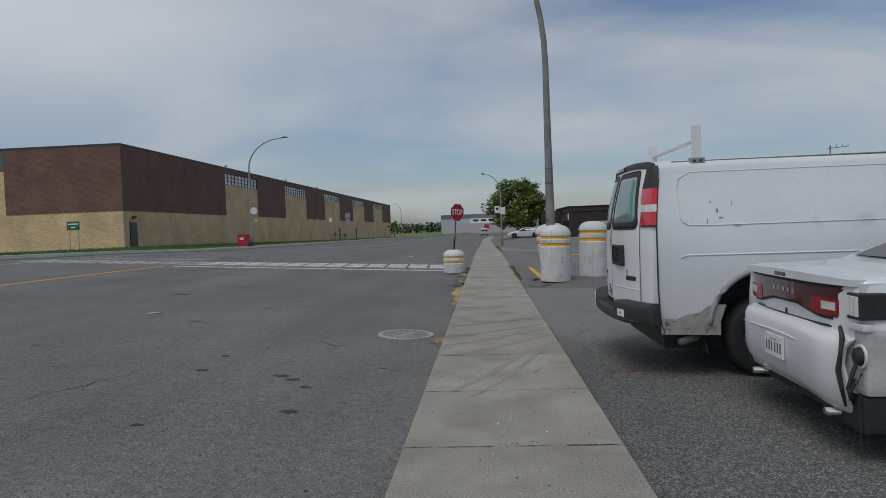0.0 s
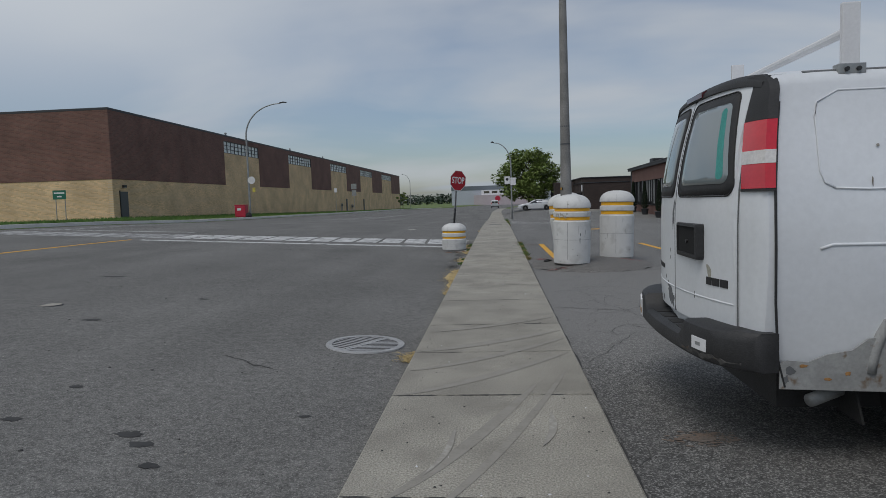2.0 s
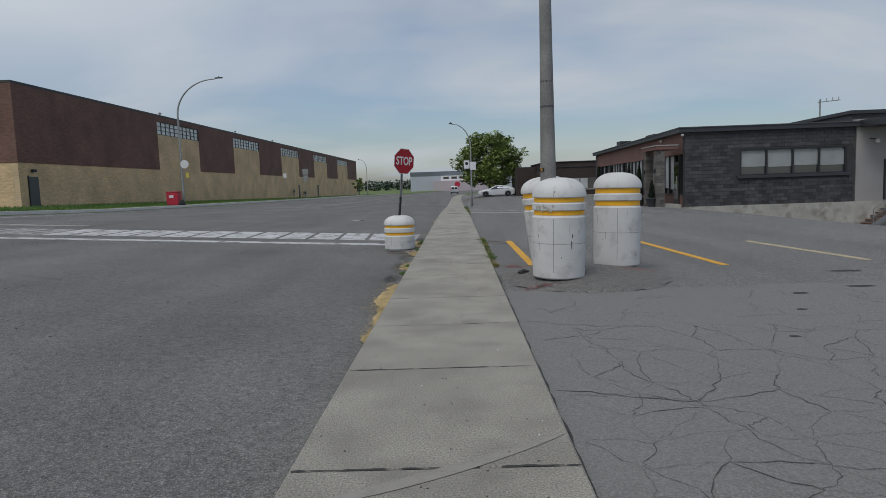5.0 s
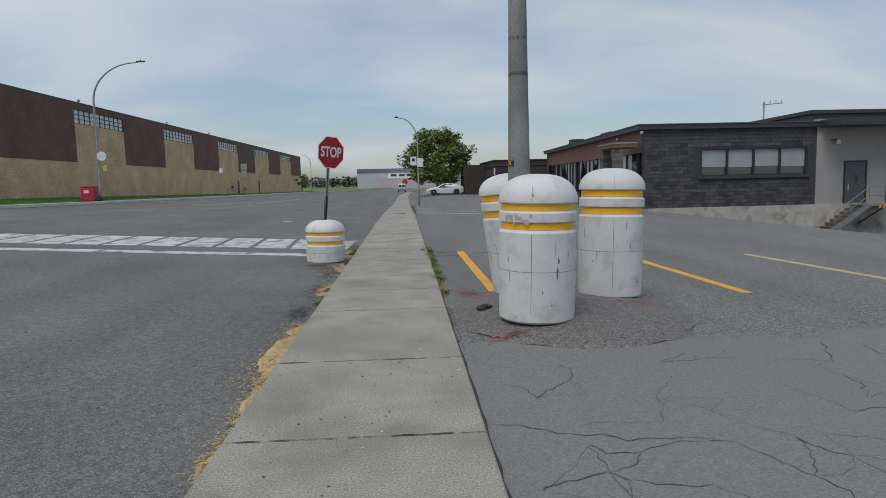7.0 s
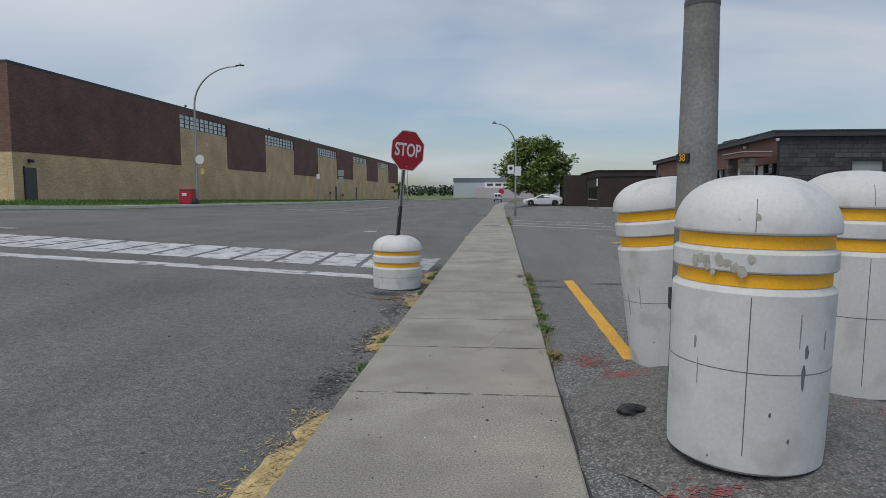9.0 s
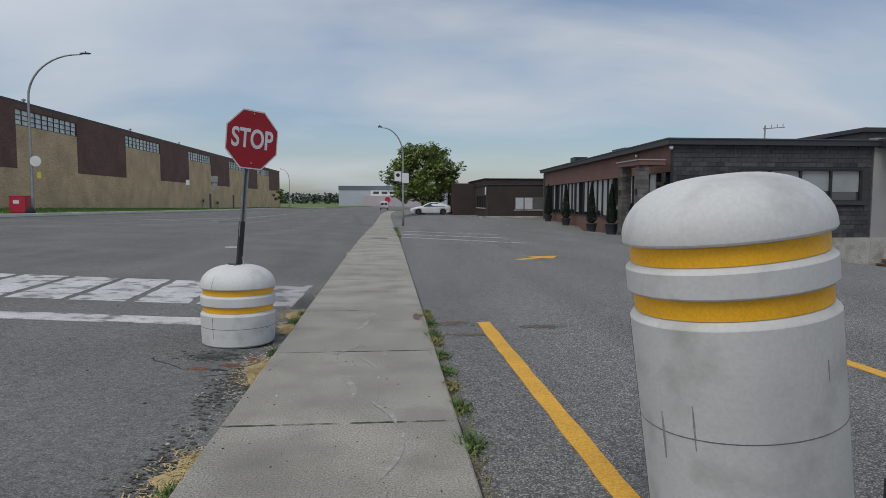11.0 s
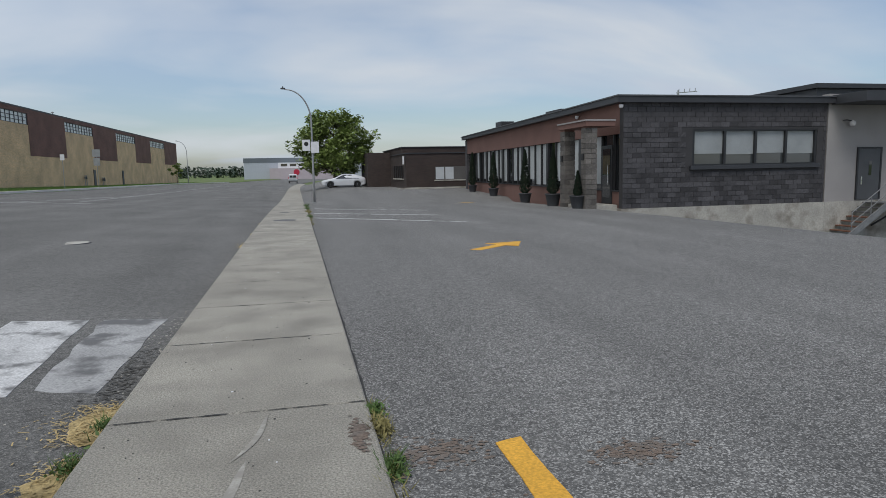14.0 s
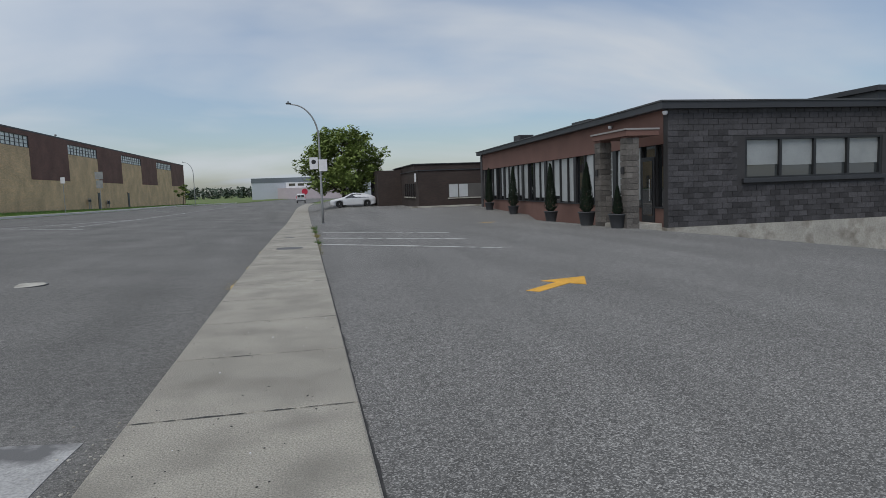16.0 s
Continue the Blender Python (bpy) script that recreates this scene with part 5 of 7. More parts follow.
cutters = [lathe([(0.55, -0.55), (0.55, 0.55)], 40, Matrix.Translation((x, -0.98, 0.49)) @ Matrix.Rotation(radians(90), 4, "X")) for x in (WR, FR)]
cutters += [lathe([(0.55, -0.55), (0.55, 0.55)], 40, Matrix.Translation((x, 0.98, 0.49)) @ Matrix.Rotation(radians(90), 4, "X")) for x in (WR, FR)]
cut(body, cutters)
body.data.set_sharp_from_angle(angle=radians(35))
part("wheel_well", box(0.7, 1.75, -0.55, 0.55, 0.3, 0.95), BLACK, van)
part("underbody", box(0.25, 5.3, -0.75, 0.75, 0.27, 0.5), BLACK, van)
for x in (WR, FR):
    wheel(van, x, -0.83, 0.385, 0.25, 0.215, -1, 8)
    wheel(van, x, 0.83, 0.385, 0.25, 0.215, 1, 8)
    bm = bmesh.new()
    add_tube(bm, [(x + 0.565 * math.cos(a), -0.992, 0.49 + 0.565 * math.sin(a)) for a in [math.pi * (0.02 + 0.96 * i / 24) for i in range(25)]], 0.028, 8)
    part("wheel_arch", bm, VANWHITE if x > 3 else PRIMER, van, "scuffed wheel arch lip", True)


def rear_panel(outline, lift, thick=0.012):
    """A panel laid on the curved tail: an outline in (y, z), set off from it by lift."""
    bm = bmesh.new()
    k = len(outline)
    c0 = (sum(p[0] for p in outline) / k, sum(p[1] for p in outline) / k)
    back_ = [bm.verts.new((rear_x(y, z) - lift + 0.02, y, z)) for y, z in outline]
    prev_ = back_
    for f in (1.0, 0.85, 0.65, 0.45, 0.22):
        cur_ = []
        for y, z in outline:
            yy, zz = c0[0] + (y - c0[0]) * f, c0[1] + (z - c0[1]) * f
            cur_.append(bm.verts.new((rear_x(yy, zz) - lift - thick, yy, zz)))
        for i in range(k):
            bm.faces.new((prev_[i], prev_[(i + 1) % k], cur_[(i + 1) % k], cur_[i]))
        prev_ = cur_
    bm.faces.new(prev_)
    return bm


def rounded(y0, y1, z0, z1, r, top0=0.0, top1=0.0, n=5, side=6):
    """A rounded outline; top0 and top1 pull the two upper corners inwards."""
    pts = []
    for cy, cz, a0, dy in ((y0 + r, z0 + r, 180, 0), (y1 - r, z0 + r, 270, 0), (y1 - r, z1 - r, 0, -top1), (y0 + r, z1 - r, 90, top0)):
        for k in range(n + 1):
            a = radians(a0 + 90 * k / n)
            pts.append((cy + dy + r * math.cos(a), cz + r * math.sin(a)))
    out = []
    for (ya, za), (yb, zb) in zip(pts, pts[1:] + pts[:1]):
        gap = math.hypot(yb - ya, zb - za)
        m_ = max(1, int(gap / 0.12))
        out += [(ya + (yb - ya) * i / m_, za + (zb - za) * i / m_) for i in range(m_)]
    return out


DOOR_T = 0.016
for y0, y1 in ((-0.80, -0.006), (0.006, 0.80)):
    right_ = y0 < 0
    t0, t1 = (0.07, 0.0) if right_ else (0.0, 0.07)
    dr = part("door", rear_panel(rounded(y0, y1, 0.70, 2.085, 0.04, t0, t1), 0.002, 0.012), VANWHITE, van, "white rear door", True)
    dr.data.set_sharp_from_angle(angle=radians(40))
    wy0, wy1 = (-0.755, -0.05) if right_ else (0.05, 0.755)
    fr = part("window", rear_panel(rounded(wy0, wy1, 1.47, 2.045, 0.06, t0 * 1.5, t1 * 1.5), 0.014, 0.003), BLACK, dr, "black window surround", True)
    part("pane", rear_panel(rounded(wy0 + 0.055, wy1 - 0.055, 1.535, 1.995, 0.05, t0 * 1.4, t1 * 1.4), 0.0175, 0.003), VANGLASS, fr, smooth=True)
    part("window_gasket", tube([(rear_x(y, z) - 0.016, y, z) for y, z in (lambda o: o + o[:1])(rounded(wy0 - 0.006, wy1 + 0.006, 1.464, 2.051, 0.064, t0 * 1.5, t1 * 1.5))], 0.005, 5), RUBBER, fr)
    if right_:
        part("curtain_strip", rear_panel(rounded(-0.655, -0.585, 1.56, 1.97, 0.03, 0.09, -0.075), 0.021, 0.001), TEAL, fr, "teal cloth strip")
    # dark outline of the door and its lower crease
    edge_y = y0 if right_ else y1
    part("door_gap", tube([(rear_x(edge_y, z) - 0.006, edge_y * (1.005 - (0.0 if z < 1.4 else 0.085 * (z - 1.4) / 0.6)), z) for z in (0.71, 0.9, 1.1, 1.3, 1.5, 1.75, 2.0)], 0.004, 5), GREYPAINT, dr)
    part("door_crease", tube([(rear_x(y0 + (y1 - y0) * u, 0.86) - 0.013, y0 + (y1 - y0) * u, 0.86) for u in (0.03, 0.25, 0.5, 0.75, 0.97)], 0.006, 6), VANWHITE, dr, smooth=True)
part("door_seam", rear_panel([(-0.005, 0.7), (0.005, 0.7), (0.005, 1.2), (0.005, 1.6), (0.005, 2.05), (-0.005, 2.05), (-0.005, 1.6), (-0.005, 1.2)], 0.003, 0.012), BLACK, van)
# plate recess: dark box with a rim
RX = rear_x(0.3, 1.2)
rec = part("plate_recess", box(RX - 0.04, RX + 0.03, -0.49, -0.07, 1.085, 1.30, 0.018), BLACK, van, "empty black plate recess")
cut(rec, [box(RX - 0.2, RX - 0.002, -0.465, -0.095, 1.115, 1.28)])
part("recess_floor", box(RX - 0.032, RX - 0.02, -0.468, -0.092, 1.112, 1.283), HOLE, rec)
part("bolt", lathe([(0.012, 0), (0.012, 0.012)], 8, Matrix.Translation((RX - 0.032, -0.30, 1.19)) @ Matrix.Rotation(radians(-90), 4, "Y")), BLACK, rec)
part("lamp_housing", box(RX - 0.03, RX - 0.003, -0.40, -0.30, 1.255, 1.28, 0.004), BLACK, rec)
part("grime", rear_panel([(-0.53 + 0.03 * math.cos(a) - 0.01, 1.03 + 0.075 * math.sin(a)) for a in [i * 0.4488 for i in range(14)]], 0.0125, 0.001), mat("tan_grime", (0.33, 0.32, 0.27), 0.8, 0.2, 8, 60, 0.2), van, "pale grime under the recess")
# badges as plain bars, grey flaked patches
for y0, y1, z0, z1 in ((-0.735, -0.665, 0.945, 0.99), (-0.655, -0.585, 0.945, 0.99), (-0.575, -0.52, 0.945, 0.99), (0.32, 0.375, 0.955, 0.985), (0.385, 0.44, 0.955, 0.985), (0.45, 0.505, 0.955, 0.985), (0.515, 0.57, 0.955, 0.985)):
    part("badge", rear_panel([(y0, z0), (y1, z0), (y1, z1), (y0, z1)], 0.012, 0.006), BLACK, van, "dark badge")


def blotch(cy, cz, w, h, seed, n=18):
    rnd = random.Random(seed)
    return [(cy + w * rnd.uniform(0.45, 1.0) * math.cos(2 * math.pi * i / n), cz + h * rnd.uniform(0.45, 1.0) * math.sin(2 * math.pi * i / n)) for i in range(n)]


for cy, cz, w, h, sd in ((0.13, 0.80, 0.085, 0.09, 1), (0.07, 0.76, 0.06, 0.06, 2), (0.20, 0.86, 0.03, 0.03, 9), (0.045, 1.33, 0.028, 0.10, 3), (0.03, 1.40, 0.02, 0.06, 10), (0.12, 1.10, 0.012, 0.022, 4), (0.12, 1.05, 0.012, 0.018, 5), (0.27, 0.90, 0.02, 0.02, 6), (0.36, 0.74, 0.03, 0.03, 7), (-0.36, 0.86, 0.012, 0.03, 8)):
    part("flaked_patch", rear_panel(blotch(cy, cz, w, h, sd), 0.0125, 0.0015), GREYPAINT, van, "bare grey primer patch")
# dark roof cap over the doors and tail lamps
cap_r = []
for i in range(25):
    y = -0.80 + 1.6 * i / 24
    rx = rear_x(y, 2.10)
    zt = 2.135 - 0.045 * (abs(y) / 0.8) ** 5
    cap_r.append([(rx - 0.035, y, zt - 0.05), (rx - 0.03, y, zt - 0.025), (rx + 0.01, y, zt + 0.012), (rx + 0.10, y, zt + 0.016), (rx + 0.10, y, zt - 0.03), (rx + 0.02, y, zt - 0.06)])
part("roof_cap", loft(cap_r), BLACK, van, "black roof end cap", True).data.set_sharp_from_angle(angle=radians(50))
bl_ = [-0.16 + 0.32 * i / 8 for i in range(9)]
part("brake_lamp", loft([[(rear_x(y, 2.10) - 0.042, y, 2.09), (rear_x(y, 2.10) - 0.042, y, 2.12), (rear_x(y, 2.10) - 0.01, y, 2.135), (rear_x(y, 2.10) - 0.01, y, 2.085)] for y in bl_]), DARKRED, van, "red high brake lamp")


def side_y(z):
    t = max(0.0, (z - 1.25) / 0.88)
    return 1.003 - 0.18 * t ** 1.6 if z > 1.25 else 1.0


def corner_piece(z0, z1, wide, out, sgn, n=6):
    """A wrap-round piece on the tail's corner between heights."""
    rings_ = []
    for k in range(n + 1):
        z = z0 + (z1 - z0) * k / n
        y = side_y(z)
        if z > 2.0:
            y -= 0.12 * (1 - math.sqrt(max(0.0, 1 - ((z - 2.0) / 0.125) ** 2)))
        a, b_, c_, d_ = y - wide, y - wide * 0.6, y - wide * 0.25, y - 0.012
        pts_ = [(rear_x(a, z) - out * 0.6, a), (rear_x(b_, z) - out, b_), (rear_x(c_, z) - out, c_), (rear_x(d_, z) - out * 0.3, y + out * 0.5), (rear_x(d_, z) + 0.045, y + out), (rear_x(d_, z) + 0.045, y - 0.06), (rear_x(a, z) + 0.06, a)]
        rings_.append([(px, sgn * py, z) for px, py in pts_])
    return loft(rings_)


for sgn in (-1, 1):
    tl = part("tail_lamp", corner_piece(1.50, 1.86, 0.165, 0.016, sgn, 8), RED, van, "red and clear tail lamp", True)
    tl.data.set_sharp_from_angle(angle=radians(40))
    part("reverse_lens", corner_piece(1.63, 1.70, 0.166, 0.0185, sgn, 2), LENS, tl)
    part("lamp_gasket", corner_piece(1.485, 1.4995, 0.172, 0.012, sgn, 1), BLACK, tl)
    ct = part("corner_trim", corner_piece(1.862, 2.115, 0.172, 0.014, sgn, 8), BLACK, van, "black corner trim", True)
    ct.data.set_sharp_from_angle(angle=radians(40))
# bumper with step
bp = []
for i in range(49):
    y = -1.015 + 2.03 * i / 48
    e = abs(y) / 1.015
    x0 = -0.225 + 0.10 * e ** 2 + 0.15 * e ** 10
    pad = min(1.0, max(0.0, (abs(y) - 0.44) / 0.07))
    ztop = 0.645 + 0.10 * pad
    xi = rear_x(y, 0.7) + 0.05
    bp.append([(x0 + 0.05, y, 0.535), (x0 + 0.012, y, 0.545), (x0, y, 0.56), (x0, y, ztop - 0.055), (x0 + 0.012, y, ztop - 0.018), (x0 + 0.04, y, ztop), (xi, y, ztop), (xi, y, 0.54)])
bumper = part("bumper", loft(bp), BLACK, van, "worn black rear step bumper", True)
bumper.data.set_sharp_from_angle(angle=radians(38))


def bumper_x(y):
    e = abs(y) / 1.015
    return -0.225 + 0.10 * e ** 2 + 0.15 * e ** 10


def bumper_patch(y0, y1, z0, z1, thick, seed=0, rag=0.0, n=10):
    rnd = random.Random(seed)
    ys = [y0 + (y1 - y0) * i / n for i in range(n + 1)]
    return loft([[(bumper_x(y) - thick, y, z0 + rag * rnd.random()), (bumper_x(y) - thick, y, z1 - rag * rnd.random()), (bumper_x(y) + 0.01, y, z1), (bumper_x(y) + 0.01, y, z0)] for y in ys])


part("reflector", bumper_patch(-0.80, -0.655, 0.60, 0.67, 0.004), SIGNWHITE, bumper, "white sticker with faint bars")
part("sticker_bar", bumper_patch(-0.75, -0.70, 0.625, 0.645, 0.0055), GALV, bumper)
part("worn_corner", bumper_patch(0.56, 0.99, 0.55, 0.71, 0.005, 3, 0.05), SIGNWHITE, bumper, "scraped white bumper end")
part("rust_scrape", bumper_patch(0.58, 0.95, 0.575, 0.62, 0.0065, 4, 0.02), mat("orange_rust", (0.30, 0.16, 0.06), 0.9, 0.3, 9, 60, 0.3), bumper, "orange rust")
part("scuff", bumper_patch(-0.98, -0.5, 0.555, 0.60, 0.0015, 5, 0.03, 18), mat("scuffed_plastic", (0.06, 0.058, 0.055), 0.8, 0.4, 14, 60, 0.3, stain=(0.10, 0.07, 0.05), stain_at=(0.55, 0.7), stain_scale=20), bumper)
for k in range(4):
    part("step_groove", box(-0.16, -0.06, -0.36 + k * 0.2, -0.24 + k * 0.2, 0.6445, 0.649), RUBBER, bumper)
part("exhaust_pipe", tube([(0.85, -0.55, 0.42), (0.60, -0.78, 0.39), (0.36, -0.90, 0.355)], 0.036, 14), GALV, van, "rusty exhaust pipe", True)
part("mud_flap", prism([(0, 0), (0.26, 0), (0.22, 0.3), (0.03, 0.3)], 0.012, Matrix.Translation((0.60, -0.96, 0.24)) @ Matrix.Rotation(radians(90), 4, "Z") @ Matrix.Rotation(radians(80), 4, "X")), RUBBER, van)
# scraped grey sill, proud by a little
part("bare_sill", prism([(0.16, 0.45), (0.715, 0.43), (0.715, 0.56), (0.77, 0.72), (0.68, 0.72), (0.60, 0.71), (0.52, 0.65), (0.40, 0.63), (0.30, 0.59), (0.20, 0.60), (0.16, 0.585)], 0.008, Matrix.Translation((0, -0.997, 0)) @ Matrix.Rotation(radians(90), 4, "X")), PRIMER, van, "bare rusty sill repair")
for k, (x, z, w, h) in enumerate(((0.21, 0.545, 0.035, 0.035), (0.19, 0.50, 0.02, 0.03), (0.28, 0.57, 0.03, 0.012), (0.50, 0.53, 0.02, 0.015), (0.62, 0.60, 0.016, 0.02), (0.40, 0.50, 0.03, 0.01))):
    part("rust_spot", prism(blotch(0, 0, w, h, 70 + k, 12), 0.003, Matrix.Translation((x, -1.0035, z)) @ Matrix.Rotation(radians(90), 4, "X")), GREYPAINT if k < 2 else MATS["orange_rust"], van, "rust and bare metal")
# side panel relief: a long pressed frame and a rub line
fr_pts = [(0.44, 1.49), (0.6, 1.48), (1.8, 1.48), (2.9, 1.48), (3.02, 1.50), (3.06, 1.56), (3.06, 1.95), (2.98, 2.0), (0.50, 2.0), (0.39, 1.94), (0.37, 1.86), (0.37, 1.58), (0.39, 1.52)]
bm = bmesh.new()
add_tube(bm, [(x, -side_y(z) - 0.001, z) for x, z in fr_pts + fr_pts[:1]], 0.005, 6)
part("panel_press", bm, VANWHITE, van, smooth=True)
part("body_crease", tube([(0.36, -0.999, 1.18), (0.42, -0.999, 1.2), (2.0, -1.001, 1.19), (3.2, -1.001, 1.19)], 0.009, 8), VANWHITE, van, smooth=True)
part("gap", tube([(rear_x(side_y(z) - 0.012, z) + 0.05, -side_y(z) - 0.002, z) for z in (0.46, 0.6, 0.9, 1.2, 1.5, 1.8, 1.95)], 0.007, 6), BLACK, van)
for k, (x, z, w, h) in enumerate(((0.72, 1.62, 0.010, 0.03), (0.62, 1.52, 0.005, 0.03), (0.86, 1.68, 0.003, 0.04), (0.75, 1.55, 0.03, 0.006), (0.9, 1.47, 0.05, 0.006), (0.66, 1.7, 0.01, 0.01))):
    part("scratch", prism([(px, pz) for px, pz in blotch(0, 0, w, h, 30 + k, 9)], 0.003, Matrix.Translation((x, -side_y(z) - 0.004, z)) @ Matrix.Rotation(radians(90 - 6), 4, "X")), OLDCONC, van, "scraped grey scratch")
part("gutter", tube([(0.35, -0.80, 2.105), (3.3, -0.80, 2.112), (3.9, -0.80, 2.06)], 0.012, 6), GREYPAINT, van)
part("side_window", prism([(3.28, 1.33), (4.28, 1.33), (3.98, 1.86), (3.28, 1.9)], 0.012, Matrix.Translation((0, -0.955, 0)) @ Matrix.Rotation(radians(90 - 8), 4, "X") @ Matrix.Translation((0, -0.06, 0))), DARKGLASS, van)
part("windscreen", loft([[(4.16, y, 1.93), (4.175, y, 1.95), (4.72, y * 1.08, 1.33), (4.70, y * 1.08, 1.31)] for y in (-0.72, 0.0, 0.72)]), DARKGLASS, van)
part("grille", box(5.6, 5.64, -0.6, 0.6, 0.62, 0.88, 0.01), BLACK, van)
part("front_bumper", box(5.5, 5.74, -0.95, 0.95, 0.4, 0.6, 0.05), GREYPAINT, van)
for y in (-0.72, 0.72):
    part("headlamp", box(5.58, 5.63, y - 0.13, y + 0.13, 0.66, 0.86, 0.02), LENS, van)
# roof rack end: two uprights and a cross bar
rack = part("roof_rack", tube([(0.6, -0.785, 2.32), (0.6, 0.785, 2.32)], 0.026, 10), SIGNWHITE, van, "white ladder rack bar")
for y in (-0.80, 0.80):
    part("upright", box(0.55, 0.64, y - 0.012, y + 0.02, 2.1, 2.46, 0.006), SIGNWHITE, rack)
    part("foot", box(0.52, 0.66, y - 0.035, y + 0.03, 2.085, 2.14, 0.006), GALV, rack)
    for dx in (0.56, 0.62):
        part("bolt", lathe([(0.012, 0), (0.012, 0.012)], 8, Matrix.Translation((dx, y - 0.036 if y < 0 else y + 0.03, 2.11)) @ Matrix.Rotation(radians(90), 4, "X")), BLACK, rack)

# ---- damaged sedan: local x runs from its tail to its nose ----
CX, CY = 2.01, 4.05
sedan = thing("sedan", pose(CX, CY, lot_z(4, 3.7), 0, 0, -1.6) @ Matrix.Diagonal((1, 1, 1.06, 1)), "white sedan with a torn rear bumper and crushed corner", "car")
rings = []
for x, half, z0, z1, tuck, rl, rh, belt in ((0.10, 0.80, 0.34, 0.98, 0.06, 0.06, 0.05, 0.8), (0.13, 0.88, 0.28, 1.06, 0.08, 0.08, 0.05, 0.8), (0.20, 0.93, 0.25, 1.085, 0.10, 0.1, 0.06, 0.8), (0.50, 0.95, 0.22, 1.085, 0.12, 0.1, 0.07, 0.8), (0.85, 0.95, 0.22, 1.10, 0.14, 0.1, 0.08, 0.82), (1.2, 0.95, 0.22, 1.23, 0.25, 0.1, 0.1, 0.86), (1.7, 0.95, 0.22, 1.41, 0.32, 0.1, 0.12, 0.9), (2.2, 0.95, 0.22, 1.47, 0.34, 0.1, 0.12, 0.9), (2.9, 0.95, 0.22, 1.46, 0.34, 0.1, 0.12, 0.9), (3.4, 0.95, 0.22, 1.32, 0.30, 0.1, 0.1, 0.9), (3.9, 0.95, 0.22, 1.06, 0.16, 0.1, 0.08, 0.86), (4.6, 0.93, 0.22, 0.96, 0.12, 0.1, 0.1, 0.8), (4.95, 0.86, 0.24, 0.84, 0.08, 0.1, 0.1, 0.7), (5.06, 0.74, 0.28, 0.72, 0.04, 0.1, 0.1, 0.6)):
    rings.append(section(x, half, z0, z1, tuck, rl, rh, belt))
sb = part("body", loft(rings), CARWHITE, sedan, "white painted body", True)
cut(sb, [lathe([(0.40, -0.5), (0.40, 0.5)], 32, Matrix.Translation((x, y, 0.36)) @ Matrix.Rotation(radians(90), 4, "X")) for x in (1.12, 4.15) for y in (-0.95, 0.95)])
sb.data.set_sharp_from_angle(angle=radians(35))
for x in (1.12, 4.15):
    wheel(sedan, x, -0.83, 0.345, 0.23, 0.225, -1, 5)
    wheel(sedan, x, 0.83, 0.345, 0.23, 0.225, 1, 5)


def tail_x(y, z):
    return 0.085 + 0.10 * (abs(y) / 0.9) ** 3.5 + 0.02 * max(0.0, 0.95 - z)


def tail_panel(outline, lift, thick=0.02, back=0.12):
    bm = bmesh.new()
    f_ = [bm.verts.new((tail_x(y, z) - lift - thick, y, z)) for y, z in outline]
    b_ = [bm.verts.new((tail_x(y, z) + back, y, z)) for y, z in outline]
    k = len(f_) // 2
    for i in range(k - 1):
        bm.faces.new((f_[i], f_[i + 1], f_[2 * k - 2 - i], f_[2 * k - 1 - i]))
    for i in range(2 * k):
        j = (i + 1) % (2 * k)
        bm.faces.new((f_[i], b_[i], b_[j], f_[j]))
    return bm


def band(y0, y1, lo, hi, n=20):
    ys = [y0 + (y1 - y0) * i / n for i in range(n + 1)]
    return [(y, lo(y)) for y in ys] + [(y, hi(y)) for y in reversed(ys)]


part("tail_panel", tail_panel(band(-0.86, 0.86, lambda y: 0.62, lambda y: 1.05), 0.0, 0.01), CARWHITE, sedan, smooth=False)
part("boot_lip", tail_panel(band(-0.84, 0.84, lambda y: 1.035, lambda y: 1.092 - 0.02 * (y / 0.84) ** 2), 0.03, 0.02, 0.2), CARWHITE, sedan, "raised boot lip")
dip = lambda y: 0.878 - 0.05 * min(1.0, max(0.0, (abs(y) - 0.20) / 0.28))
part("light_surround", tail_panel(band(-0.76, 0.875, lambda y: dip(y) - 0.012, lambda y: 1.03), 0.004, 0.014), BLACK, sedan)
BRAKERED = mat("brake_lens_red", (0.30, 0.014, 0.016), 0.2, 0.1, 4)
tlb = part("tail_lamp", tail_panel(band(-0.74, 0.86, lambda y: dip(y) + 0.006, lambda y: 1.012), 0.016, 0.012), DARKRED, sedan, "full-width dark red tail lamp")
for sgn in (-1, 1):
    part("brake_lens", tail_panel(band(sgn * 0.42, sgn * 0.71, lambda y: 0.845, lambda y: 0.945, 8), 0.026, 0.005), BRAKERED, tlb)
    part("reverse_lens", tail_panel(band(sgn * 0.54, sgn * 0.68, lambda y: 0.875, lambda y: 0.925, 6), 0.03, 0.004), LENS, tlb)
for k in range(5):
    y = -0.16 + k * 0.08
    part("badge_bar", tail_panel(band(y - 0.015, y + 0.015, lambda y: 0.935, lambda y: 0.965, 2), 0.027, 0.004), CHROME, tlb)
part("high_brake_lamp", tail_panel(band(-0.09, 0.09, lambda y: 1.045, lambda y: 1.07, 4), 0.048, 0.006), DARKRED, sedan)
part("lock", tail_panel(band(-0.012, 0.012, lambda y: 0.78, lambda y: 0.815, 2), 0.012, 0.004), BLACK, sedan)
part("badge", tail_panel(band(0.42, 0.56, lambda y: 0.775, lambda y: 0.793, 3), 0.012, 0.003), GREYPAINT, sedan)
